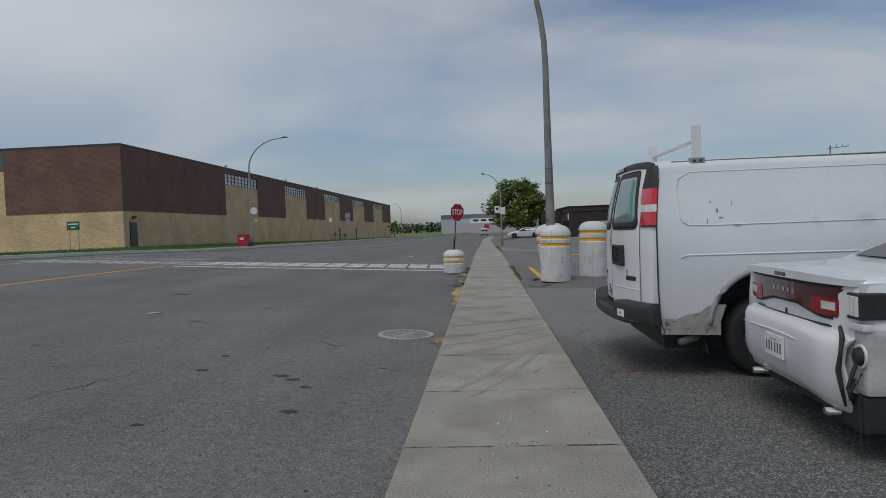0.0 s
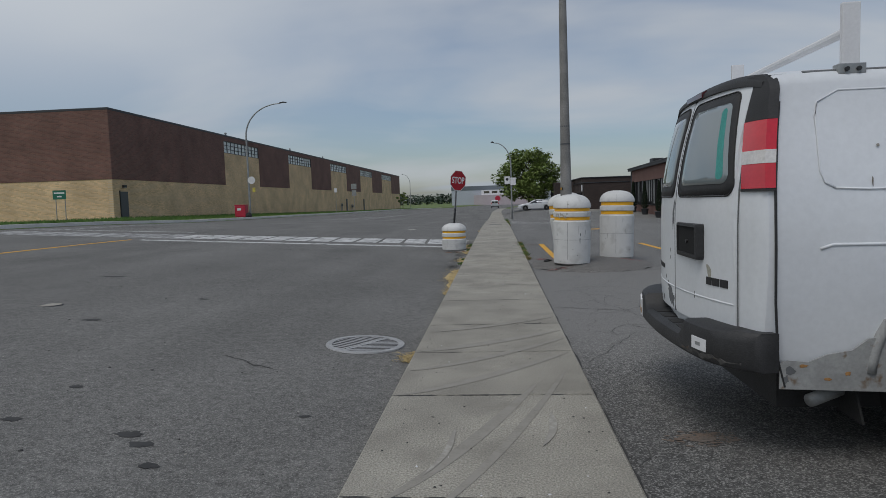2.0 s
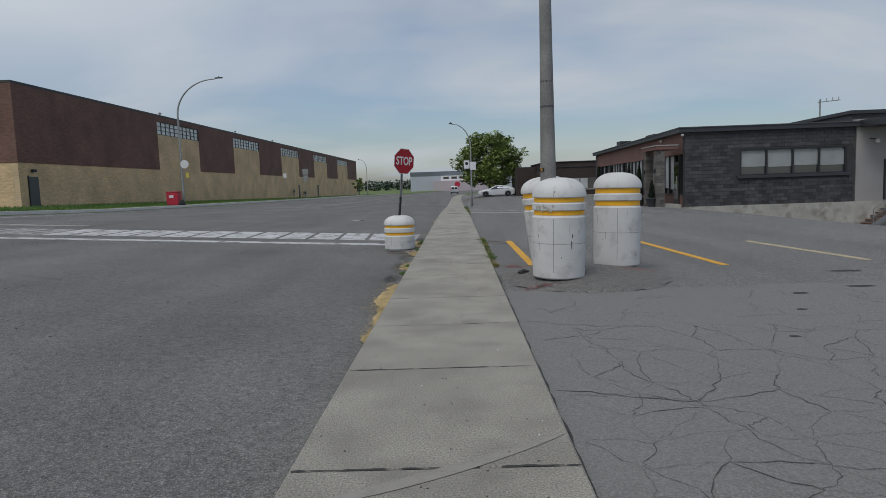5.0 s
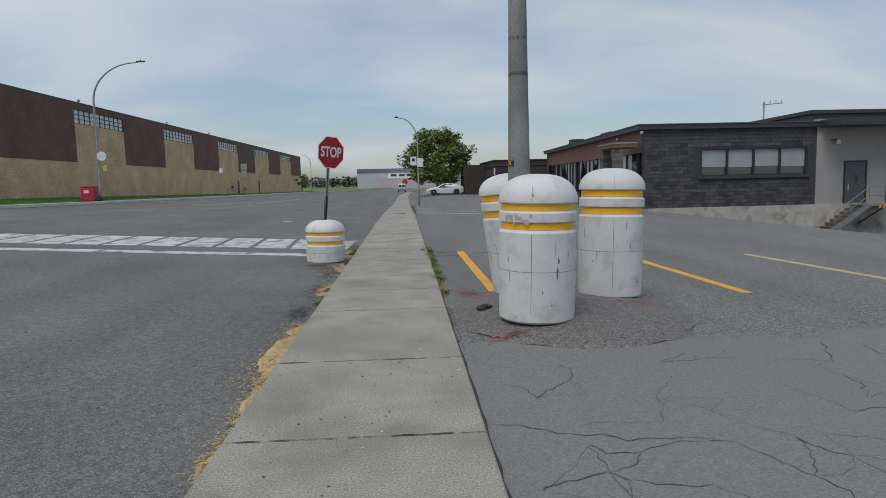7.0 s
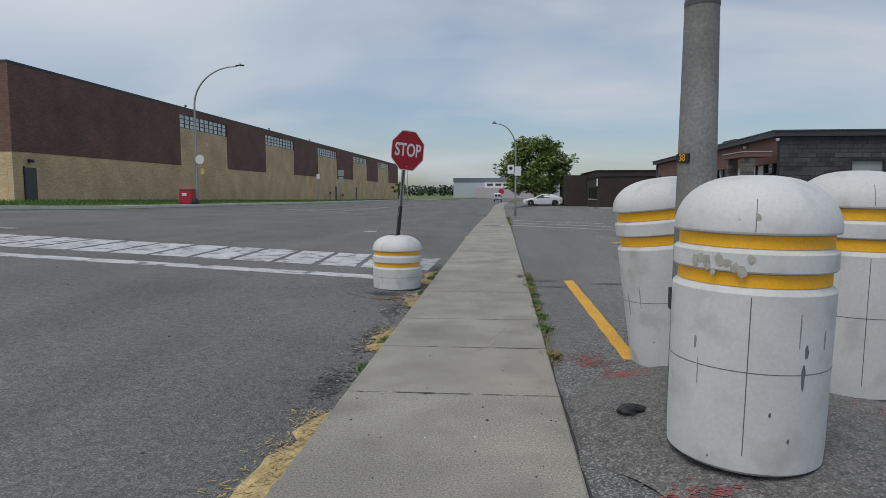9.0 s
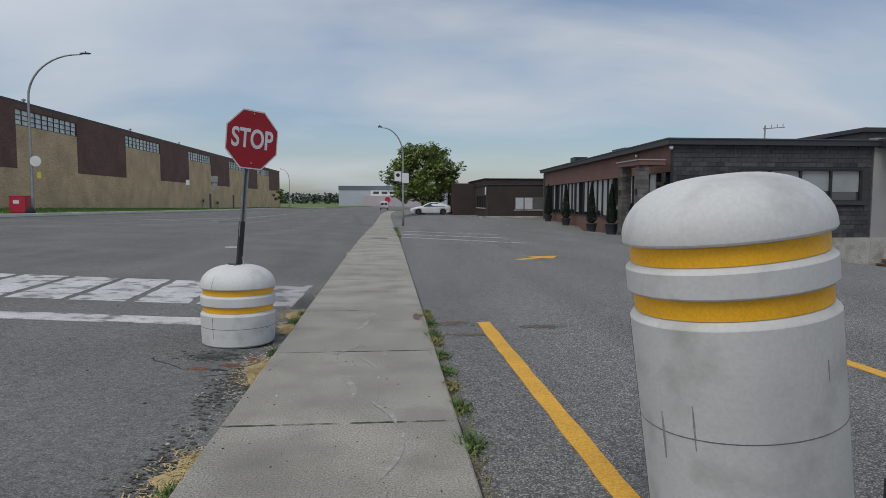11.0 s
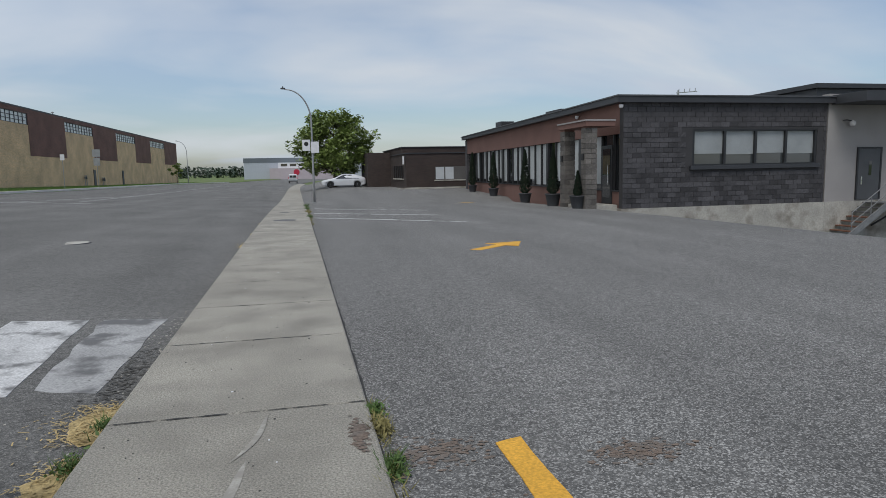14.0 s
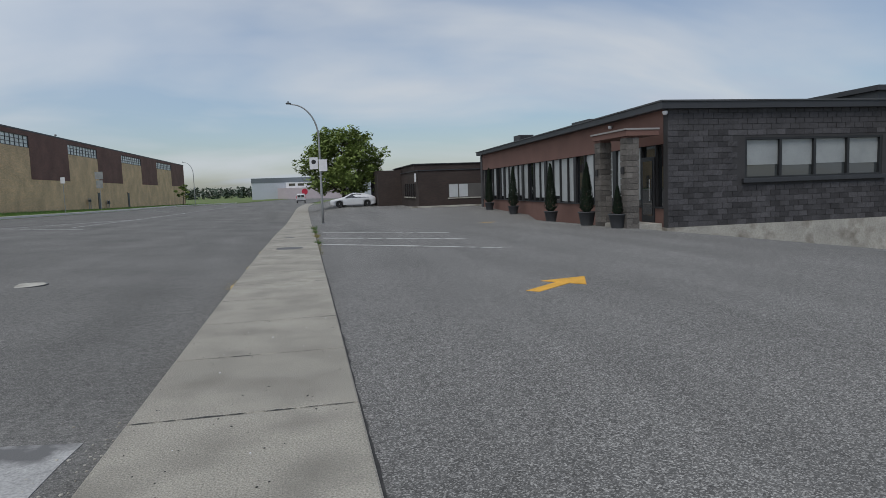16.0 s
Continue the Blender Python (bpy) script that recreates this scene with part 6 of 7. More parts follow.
# loose bumper skin: pulled down and out at the torn corner
bm = bmesh.new()
cols = []
nb = 26
for i in range(nb + 1):
    y = 0.95 - (0.95 + 0.85) * i / nb
    e = abs(y) / 0.95
    sag = 0.045 * max(0.0, (-y - 0.15) / 0.75) ** 1.5
    out = 0.02 * max(0.0, -y / 0.8)
    x0 = 0.0 + 0.34 * max(0.0, e - 0.62) ** 2 / 0.38 ** 2 * (1 if y > 0 else 0.45) - out
    prof = ((0.16, 0.77), (0.08, 0.775), (0.025, 0.755), (0.0, 0.71), (-0.004, 0.62), (0.0, 0.50), (0.018, 0.40), (0.06, 0.33), (0.15, 0.285))
    rag = random.uniform(-0.012, 0.012) if i == nb else 0
    cols.append([bm.verts.new((x0 + px + rag, y + (0.03 * math.sin(k * 2.1) if i == nb else 0), pz - sag * (1 - (pz - 0.26) * 0.6))) for k, (px, pz) in enumerate(prof)])
for a, b in zip(cols, cols[1:]):
    for k in range(len(a) - 1):
        bm.faces.new((a[k], a[k + 1], b[k + 1], b[k]))
rr = bmesh.ops.extrude_face_region(bm, geom=list(bm.faces))
bmesh.ops.translate(bm, vec=(0.02, 0, 0), verts=[v for v in rr["geom"] if isinstance(v, bmesh.types.BMVert)])
bsk = part("bumper", bm, CARWHITE, sedan, "torn white bumper skin", True)
bsk.data.set_sharp_from_angle(angle=radians(50))
pr = part("number_plate", box(-0.026, -0.008, -0.155, 0.155, 0.475, 0.63, 0.004), SIGNWHITE, bsk, "white number plate with dark bars")
for k in range(6):
    yy = 0.115 - k * 0.046 - (0.0 if k < 3 else 0.01)
    part("bar", box(-0.0285, -0.0262, yy - 0.009, yy + 0.009, 0.51, 0.58), GREYPAINT, pr)
part("hidden_bar", box(-0.028, -0.0262, -0.06, 0.06, 0.594, 0.600), GREYPAINT, pr)
part("diffuser", box(0.15, 0.42, -0.60, 0.80, 0.215, 0.30, 0.02), BLACK, sedan, "black lower diffuser")
for y in (0.55, -0.66):
    part("exhaust_tip", loft([[(x, y + 0.04 * math.cos(t), 0.26 + 0.024 * math.sin(t)) for t in [2 * math.pi * i / 14 for i in range(14)]] for x in (0.3, 0.03)]), CHROME, sedan, "chrome exhaust tip", True)
# what the missing corner shows
part("inner_panel", box(0.12, 0.55, -0.975, -0.70, 0.42, 0.80, 0.03), mat("pale_bare_metal", (0.46, 0.46, 0.45), 0.6, 0.15, 5, 50, 0.1), sedan, "exposed grey inner panel")
part("hole", lathe([(0.05, 0), (0.05, 0.03), (0.03, 0.04)], 18, Matrix.Translation((0.115, -0.925, 0.645)) @ Matrix.Rotation(radians(-90), 4, "Y")), BLACK, sedan)
part("hole_ring", lathe([(0.055, 0), (0.07, 0), (0.07, 0.012), (0.055, 0.012)], 20, Matrix.Translation((0.119, -0.925, 0.645)) @ Matrix.Rotation(radians(-90), 4, "Y"), False), SIGNWHITE, sedan)
part("bumper_crease", tube([(-0.012 + 0.02 * (abs(y) / 0.6) ** 3, y, 0.66 - 0.03 * abs(y)) for y in (0.7, 0.5, 0.3, 0.1, -0.1, -0.3, -0.5, -0.7)], 0.007, 6), CARWHITE, sedan, smooth=True)
part("boot_gap", tube([(tail_x(y, 0.77) - 0.012, y, 0.772) for y in (0.72, 0.5, 0.25, 0.0, -0.25, -0.5, -0.72)], 0.008, 6), BLACK, sedan)
# solid black box added for the shade in the open space here
part("dark_cavity", box(0.11, 0.75, -0.955, -0.45, 0.20, 0.418, 0.03), BLACK, sedan, "black box standing for the shade behind the torn bumper")
part("bent_flange", box(0.10, 0.16, -0.985, -0.80, 0.79, 0.83, 0.012), CARWHITE, sedan)
part("torn_edge", tube([(0.06, -0.80, 0.80), (0.05, -0.845, 0.74), (0.03, -0.86, 0.66), (0.02, -0.85, 0.55), (0.03, -0.865, 0.45), (0.06, -0.85, 0.34)], [0.012, 0.016, 0.012, 0.018, 0.014, 0.008], 7), BLACK, sedan, "ragged black torn edge")
part("lamp_housing", box(0.10, 0.28, -0.945, -0.80, 0.85, 1.0, 0.01), BLACK, sedan, "bare lamp housing")
for k in range(3):
    part("housing_cell", box(0.09, 0.104, -0.935 + k * 0.046, -0.90 + k * 0.046, 0.87, 0.985, 0.004), SIGNWHITE, sedan)
part("wiring", tube([(0.09, -0.93, 0.62), (0.06, -0.93, 0.54), (0.04, -0.92, 0.46), (0.05, -0.93, 0.40), (0.04, -0.95, 0.45), (0.06, -0.96, 0.5)], 0.012, 6), BLACK, sedan, "torn wiring")
part("wiring", tube([(0.11, -0.94, 0.55), (0.08, -0.95, 0.5), (0.07, -0.94, 0.52), (0.06, -0.93, 0.48)], 0.007, 6), BLACK, sedan)
part("strap", tube([(0.1, -0.93, 0.42), (0.1, -0.94, 0.28), (0.105, -0.93, 0.14), (0.1, -0.94, 0.06)], 0.004, 5), BLACK, sedan, "hanging broken strap")
part("rear_window", loft([[(0.92, y * 0.92, 1.128), (0.9, y * 0.92, 1.135), (1.72, y * 0.78, 1.437), (1.74, y * 0.78, 1.42)] for y in (-0.72, -0.36, 0.0, 0.36, 0.72)]), DARKGLASS, sedan)
part("windscreen", loft([[(3.0, y * 0.8, 1.45), (3.02, y * 0.8, 1.47), (3.86, y * 0.95, 1.1), (3.84, y * 0.95, 1.08)] for y in (-0.72, 0.0, 0.72)]), DARKGLASS, sedan)
for sgn in (-1, 1):
    part("side_window", loft([[(x, sgn * 0.90, 0.98), (x, sgn * 0.935, 0.98), (x + d, sgn * 0.70, z), (x + d, sgn * 0.66, z)] for x, d, z in ((1.4, 0.25, 1.24), (1.9, 0.1, 1.39), (2.9, 0.0, 1.39), (3.5, -0.25, 1.2))]), DARKGLASS, sedan)

# ---- far parked car ----
fc = thing("car", pose(5.3, 90.0, lot_z(5.3, 90.0), 0, 0, 0), "white hatchback parked under a tree", "car")
rings = []
for x, half, z0, z1, tuck, belt in ((-2.33, 0.70, 0.35, 0.66, 0.04, 0.5), (-2.2, 0.85, 0.25, 0.76, 0.06, 0.6), (-1.5, 0.92, 0.2, 0.90, 0.1, 0.72), (-1.0, 0.92, 0.2, 1.0, 0.14, 0.78), (-0.3, 0.92, 0.2, 1.36, 0.3, 0.85), (0.3, 0.92, 0.2, 1.44, 0.32, 0.88), (1.0, 0.92, 0.2, 1.40, 0.3, 0.9), (1.7, 0.92, 0.2, 1.2, 0.2, 0.9), (2.2, 0.88, 0.26, 1.02, 0.1, 0.8), (2.33, 0.76, 0.34, 0.9, 0.06, 0.7)):
    rings.append(section(x, half, z0, z1, tuck, 0.08, 0.1, belt))
fb = part("body", loft(rings), CARWHITE, fc, smooth=True)
cut(fb, [lathe([(0.38, -0.4), (0.38, 0.4)], 24, Matrix.Translation((x, y, 0.34)) @ Matrix.Rotation(radians(90), 4, "X")) for x in (-1.42, 1.42) for y in (-0.92, 0.92)])
for x in (-1.42, 1.42):
    wheel(fc, x, -0.80, 0.34, 0.23, 0.23, -1, 5, BLACK)
    wheel(fc, x, 0.80, 0.34, 0.23, 0.23, 1, 5, BLACK)
for sgn in (-1, 1):
    part("side_window", loft([[(x, sgn * 0.87, 0.94), (x, sgn * 0.93, 0.94), (x + d, sgn * 0.70, z), (x + d, sgn * 0.64, z)] for x, d, z in ((-0.85, 0.35, 1.16), (-0.2, 0.15, 1.33), (0.8, 0.0, 1.34), (1.6, -0.2, 1.16))]), DARKGLASS, fc)
part("windscreen", loft([[(-0.95, y, 1.0), (-0.97, y, 1.02), (-0.28, y * 0.85, 1.38), (-0.26, y * 0.85, 1.36)] for y in (-0.7, 0.0, 0.7)]), DARKGLASS, fc)
part("tail_lamp", box(2.2, 2.3, -0.8, -0.45, 0.82, 0.92, 0.02), RED, fc)

# ---- small van far down the street ----
fv = thing("minivan", pose(-0.4, 168.0, road_z(-3, 168), 0, 0, 90), "white van far down the street", "van")
rings = []
for x, half, z0, z1, tuck in ((-2.6, 0.86, 0.45, 1.9, 0.16), (-2.5, 0.95, 0.4, 2.0, 0.17), (0.9, 0.97, 0.4, 2.02, 0.17), (1.6, 0.97, 0.4, 1.6, 0.14), (1.9, 0.97, 0.4, 1.2, 0.06), (2.6, 0.9, 0.42, 1.05, 0.05)):
    rings.append(section(x, half, z0, z1, tuck, 0.06, 0.12, 1.1))
part("body", loft(rings), CARWHITE, fv, smooth=True)
for x in (-1.6, 1.7):
    for y, sd in ((-0.84, -1), (0.84, 1)):
        wheel(fv, x, y, 0.36, 0.22, 0.2, sd, 5)
for y0, y1 in ((-0.72, -0.06), (0.06, 0.72)):
    part("rear_window", box(-2.62, -2.56, y0, y1, 1.25, 1.75, 0.02), DARKGLASS, fv)
for y in (-0.88, 0.88):
    part("tail_lamp", box(-2.62, -2.5, y - 0.07, y + 0.07, 1.0, 1.5, 0.02), RED, fv)
part("bumper", box(-2.75, -2.5, -0.95, 0.95, 0.42, 0.62, 0.04), BLACK, fv)

# ---- trees ----


def leaf_cloud(bm, centre, spread, count, size, rnd, flatten=0.8):
    for _ in range(count):
        while True:
            p = Vector((rnd.uniform(-1, 1), rnd.uniform(-1, 1), rnd.uniform(-1, 1)))
            if p.length < 1:
                break
        p = centre + Vector((p.x * spread, p.y * spread, p.z * spread * flatten))
        s = size * rnd.uniform(0.6, 1.4)
        q = Euler((rnd.uniform(-0.9, 0.9), rnd.uniform(-0.9, 0.9), rnd.uniform(0, 6.28))).to_matrix()
        vs = [bm.verts.new(p + q @ Vector(c) * s) for c in ((-0.9, 0, 0), (-0.2, -0.42, 0.08), (0.9, 0, -0.05), (-0.2, 0.42, 0.08))]
        bm.faces.new((vs[0], vs[1], vs[2]))
        bm.faces.new((vs[0], vs[2], vs[3]))


def tree(m, h, crown_r, trunk_h, trunk_r, seed, label, clumps, leaves, leaf):
    rnd = random.Random(seed)
    t = thing("tree", m, label, "tree")
    bm = bmesh.new()
    add_tube(bm, [(0, 0, -0.3), (0.03, 0.02, trunk_h * 0.5), (0.06, -0.05, trunk_h), (0.05, 0, h * 0.6), (0.1, 0.05, h * 0.85)], [trunk_r * 1.25, trunk_r, trunk_r * 0.85, trunk_r * 0.45, trunk_r * 0.12], 10)
    tips = []
    for k in range(clumps):
        a = 2.4 * k + rnd.uniform(-0.4, 0.4)
        u = (k + 0.5) / clumps
        zc = trunk_h * 0.95 + (h - trunk_h) * (0.05 + 0.88 * u)
        r = crown_r * (math.sin(math.pi * min(0.98, 0.16 + 0.78 * u)) ** 0.75) * rnd.uniform(0.55, 0.92)
        c = Vector((r * math.cos(a), r * math.sin(a), zc))
        z0 = max(trunk_h * 0.8, zc - r * 0.7)
        mid = Vector((c.x * 0.5, c.y * 0.5, (z0 + zc) / 2 + 0.1))
        add_tube(bm, [(0.05, 0, z0), mid, c], [trunk_r * 0.35, trunk_r * 0.2, trunk_r * 0.06], 6)
        tips.append(c)
    part("trunk", bm, BARK, t, "dark limbed trunk", True)
    bm = bmesh.new()
    for c in tips:
        for _ in range(3):
            o = Vector((rnd.uniform(-1, 1), rnd.uniform(-1, 1), rnd.uniform(-0.6, 0.6))) * crown_r * 0.2
            leaf_cloud(bm, c + o, crown_r * rnd.uniform(0.13, 0.24), leaves // 3, leaf, rnd)
    part("crown", bm, LEAF, t, "dense green crown with gaps")
    return t


tree(pose(4.6, 93.5, lot_z(4.6, 93.5)), 8.2, 4.45, 1.7, 0.22, 5, "broad green street tree by the parking lot", 60, 210, 0.24)
tree(pose(9.3, 92.0, lot_z(9.3, 92.0)), 3.4, 1.6, 0.4, 0.1, 8, "low leafy shrub beside the brick building", 12, 180, 0.2)
tree(pose(-21.0, 146.0, -0.4), 4.2, 1.2, 1.6, 0.07, 11, "small young tree on the far verge", 9, 110, 0.2)


def conifer(x, y, h, r, pot, seed, label):
    rnd = random.Random(seed)
    t = thing("potted_conifer", pose(x, y, lot_z(x, y)), label, "potted plant", "potted conifers along the facade")
    part("pot", lathe([(pot * 0.62, -0.05), (pot * 0.66, 0.0), (pot * 0.92, pot * 1.35), (pot * 1.0, pot * 1.38), (pot * 1.0, pot * 1.5), (pot * 0.9, pot * 1.5), (pot * 0.88, pot * 1.4)], 20), PLANTER, t, "tapered slate planter", True)
    z0 = pot * 1.42
    part("stem", tube([(0, 0, z0 - 0.1), (0, 0, z0 + h * 0.8)], [0.04, 0.015], 7), BARK, t)
    bm = bmesh.new()
    n = int(900 * h)
    for _ in range(n):
        u = rnd.random() ** 1.15
        rr_ = r * (min(1.0, u * 7 + 0.35)) * (1 - u) ** 0.72 * rnd.uniform(0.72, 1.08)
        a = rnd.uniform(0, 6.283)
        p = Vector((rr_ * math.cos(a), rr_ * math.sin(a), z0 + u * h))
        s = 0.09 * rnd.uniform(0.6, 1.3)
        d = Vector((math.cos(a) * 0.5, math.sin(a) * 0.5, 1)).normalized()
        w = Vector((-math.sin(a), math.cos(a), 0)) * s * 0.35
        bm.faces.new([bm.verts.new(q) for q in (p - w, p + w, p + d * s)])
    part("foliage", bm, CONIFER, t, "narrow dark green foliage")
    return t


conifer(11.28, 43.35, 0.95, 0.2, 0.34, 1, "small conifer in a slate planter by the entrance")
conifer(11.3, 45.95, 1.9, 0.3, 0.36, 2, "narrow conifer in a planter by the entrance")
conifer(12.5, 52.8, 2.35, 0.34, 0.36, 3, "tall narrow conifer in a slate planter")
conifer(13.3, 61.2, 2.4, 0.36, 0.36, 4, "tall narrow conifer in a slate planter")
conifer(13.68, 67.9, 2.5, 0.36, 0.36, 6, "tall narrow conifer in a slate planter")

# far woods along the horizon
rnd_ = random.Random(3)
bm = bmesh.new()
for k in range(150):
    x = -190 + k * 2.6 + rnd_.uniform(-2, 2)
    leaf_cloud(bm, Vector((x, 480 + rnd_.uniform(-15, 15), 2.5)), rnd_.uniform(3.5, 6.5), 60, 1.4, rnd_, 0.8)
tagged(part("far_woods", bm, FARLEAF), "distant dark green tree line on the horizon", "woods", kind="stuff")

# ---- small things on the ground ----


def scatter(name, label, category, material, count, place, maker, seed):
    """Many small pieces that nobody could count, as one mesh."""
    rnd = random.Random(seed)
    bm = bmesh.new()
    for _ in range(count):
        maker(bm, place(rnd), rnd)
    return tagged(part(name, bm, material), label, category, kind="stuff")


def blade(h, w, lean):
    def make(bm, p, rnd):
        p = Vector(p)
        a, s = rnd.uniform(0, 6.283), rnd.uniform(0.5, 1.3)
        side = Vector((math.cos(a), math.sin(a), 0)) * w * s
        tip = p + Vector((rnd.uniform(-lean, lean), rnd.uniform(-lean, lean), 1)) * h * s
        bm.faces.new([bm.verts.new(q) for q in (p - side, p + side, tip)])
    return make


def straw_bit(bm, p, rnd):
    p = Vector(p)
    a, l = rnd.uniform(0, 6.283), rnd.uniform(0.02, 0.06)
    d = Vector((math.cos(a), math.sin(a), rnd.uniform(-0.15, 0.3))) * l
    s = Vector((-math.sin(a), math.cos(a), 0)) * 0.004
    bm.faces.new([bm.verts.new(q) for q in (p - s, p + s, p + d + s, p + d - s)])


def pebble(lo, hi):
    def make(bm, p, rnd):
        s = rnd.uniform(lo, hi)
        g = bmesh.ops.create_icosphere(bm, subdivisions=1, radius=s)
        bmesh.ops.scale(bm, vec=(rnd.uniform(0.7, 1.3), rnd.uniform(0.7, 1.3), rnd.uniform(0.4, 0.8)), verts=g["verts"])
        bmesh.ops.translate(bm, vec=p, verts=g["verts"])
    return make


def mound(name, outline, zf, height, material, label, category, n=5):
    """A low heap with a ragged rim."""
    bm = bmesh.new()
    cx = sum(p[0] for p in outline) / len(outline)
    cy = sum(p[1] for p in outline) / len(outline)
    rings_ = []
    for j in range(n):
        u = 1 - j / n
        rings_.append([bm.verts.new((cx + (x - cx) * u, cy + (y - cy) * u, zf(cx + (x - cx) * u, cy + (y - cy) * u) + (0.004 if j == 0 else height * (1 - u) ** 0.6 * random.uniform(0.7, 1.1)))) for x, y in outline])
    c = bm.verts.new((cx, cy, zf(cx, cy) + height))
    k = len(outline)
    for a, b in zip(rings_, rings_[1:]):
        for i in range(k):
            bm.faces.new((a[i], a[(i + 1) % k], b[(i + 1) % k], b[i]))
    for i in range(k):
        bm.faces.new((rings_[-1][i], rings_[-1][(i + 1) % k], c))
    low = [bm.verts.new((v.co.x, v.co.y, v.co.z - 0.03)) for v in rings_[0]]
    for i in range(k):
        bm.faces.new((rings_[0][i], rings_[0][(i + 1) % k], low[(i + 1) % k], low[i]))
    return tagged(part(name, bm, material), label, category)


def kerb_heap(y0, y1, w, seed, label):
    """A strip of dry litter swept against the kerb."""
    rnd = random.Random(seed)
    n = max(4, int((y1 - y0) / 0.12))
    ys = [y0 + (y1 - y0) * i / n for i in range(n + 1)]
    bm = bmesh.new()
    rows = []
    for i, y in enumerate(ys):
        e = math.sin(math.pi * (0.04 + 0.92 * i / n)) ** 0.5
        ww = w * e * rnd.uniform(0.55, 1.1)
        hgt = 0.035 * e
        row = []
        for u in (0.0, 0.3, 0.6, 0.85, 1.0):
            x = -0.75 - ww * u
            row.append(bm.verts.new((x, y, road_z(-0.8, y) + (0.003 if u == 1.0 else hgt * (1 - u * 0.7) * rnd.uniform(0.7, 1.2) + 0.006))))
        rows.append(row)
    for a, b in zip(rows, rows[1:]):
        for i in range(4):
            bm.faces.new((a[i], a[i + 1], b[i + 1], b[i]))
    o = tagged(part("straw_heap", bm, STRAW), label, "litter")
    return o


HEAPS = ((22.35, 23.1, 0.30), (12.4, 13.15, 0.14), (13.2, 14.2, 0.15), (14.0, 16.25, 0.30), (17.9, 18.95, 0.26), (20.3, 21.2, 0.28), (23.3, 23.95, 0.42), (8.0, 8.35, 0.2), (28.9, 29.5, 0.09), (33.2, 34.4, 0.14), (36.5, 37.0, 0.12), (40.0, 41.2, 0.12))
for k, (y0, y1, w) in enumerate(HEAPS):
    kerb_heap(y0, y1, w, 40 + k, "dry straw-coloured litter against the kerb")


def heap_place(rnd):
    y0, y1, w = HEAPS[rnd.choice((0, 0, 1, 2, 3, 3, 3, 4, 4, 5, 5, 6, 6, 7, 9))]
    y = rnd.uniform(y0, y1)
    x = -0.75 - abs(rnd.gauss(0, 0.45)) * w
    return (x, y, road_z(-0.8, y) + 0.03 * rnd.random() + 0.012)


scatter("dry_litter", "scattered dry straw and seed bits along the kerb", "litter", STRAW, 4200, heap_place, straw_bit, 7)

# weeds at the lot's edge
WEEDS = ((17.6, 0.10, 0.07), (18.7, 0.12, 0.08), (19.4, 0.12, 0.06), (19.9, 0.10, 0.06), (20.35, 0.10, 0.05), (20.9, 0.10, 0.06), (21.45, 0.10, 0.08), (21.75, 0.13, 0.09), (22.4, 0.1, 0.08), (22.9, 0.1, 0.08), (23.2, 0.08, 0.06), (42.0, 0.15, 0.12), (45.5, 0.18, 0.14), (48.5, 0.2, 0.16), (52.0, 0.2, 0.2))
for k, (y, r, h) in enumerate(WEEDS):
    rnd = random.Random(60 + k)
    bm = bmesh.new()
    mk = blade(h, 0.005, 0.9)
    for _ in range(130):
        mk(bm, (0.78 + rnd.gauss(0, r * 0.28), y + rnd.gauss(0, r * 0.55), lot_z(0.8, y) - 0.005), rnd)
    for _ in range(110):
        leaf_cloud(bm, Vector((0.80 + rnd.gauss(0, r * 0.3), y + rnd.gauss(0, r * 0.6), lot_z(0.8, y) + h * 0.35)), 0.03, 1, 0.022, rnd)
    w = tagged(part("weed", bm, WEED if k % 3 else mat("dry_weed", (0.24, 0.21, 0.08), 0.85, 0.3, 5, 30, 0.3)), "tuft of weeds growing along the sidewalk edge", "weed", "weeds along the sidewalk", kind="stuff")


def edge_grass(rnd):
    y = rnd.choice((rnd.uniform(17.3, 23.4), rnd.uniform(38, 56)))
    return (0.785 + rnd.gauss(0, 0.03), y, lot_z(0.8, y) - 0.005)


scatter("edge_grass", "thin dry grass along the sidewalk edge", "grass", mat("dry_edge_grass", (0.22, 0.20, 0.07), 0.85, 0.35, 6, 30, 0.3), 1500, edge_grass, blade(0.06, 0.004, 1.3), 8)


def verge(rnd):
    y = 24 + 165 * rnd.random() ** 1.6
    x = rnd.uniform(-28.3, -22.6)
    return (x, y, land_z(x, y) - 0.01)


scatter("verge_grass", "mown green grass on the verge before the warehouse", "grass", BLADE, 26000, verge, blade(0.16, 0.03, 0.5), 9)

# seam of tar and grit between sidewalk and lot
bm = bmesh.new()
rnd = random.Random(12)
prev = None
for y in span(-8, 60, 0.16):
    w = rnd.uniform(0.004, 0.026)
    cur = [bm.verts.new((0.748, y, lot_z(0.76, y) + 0.005)), bm.verts.new((0.755 + w, y, lot_z(0.79, y) + 0.005))]
    if prev:
        bm.faces.new((prev[0], prev[1], cur[1], cur[0]))
    prev = cur
tagged(part("edge_seam", bm, TAR), "dark ragged seam between sidewalk and lot", "seam", kind="structure")


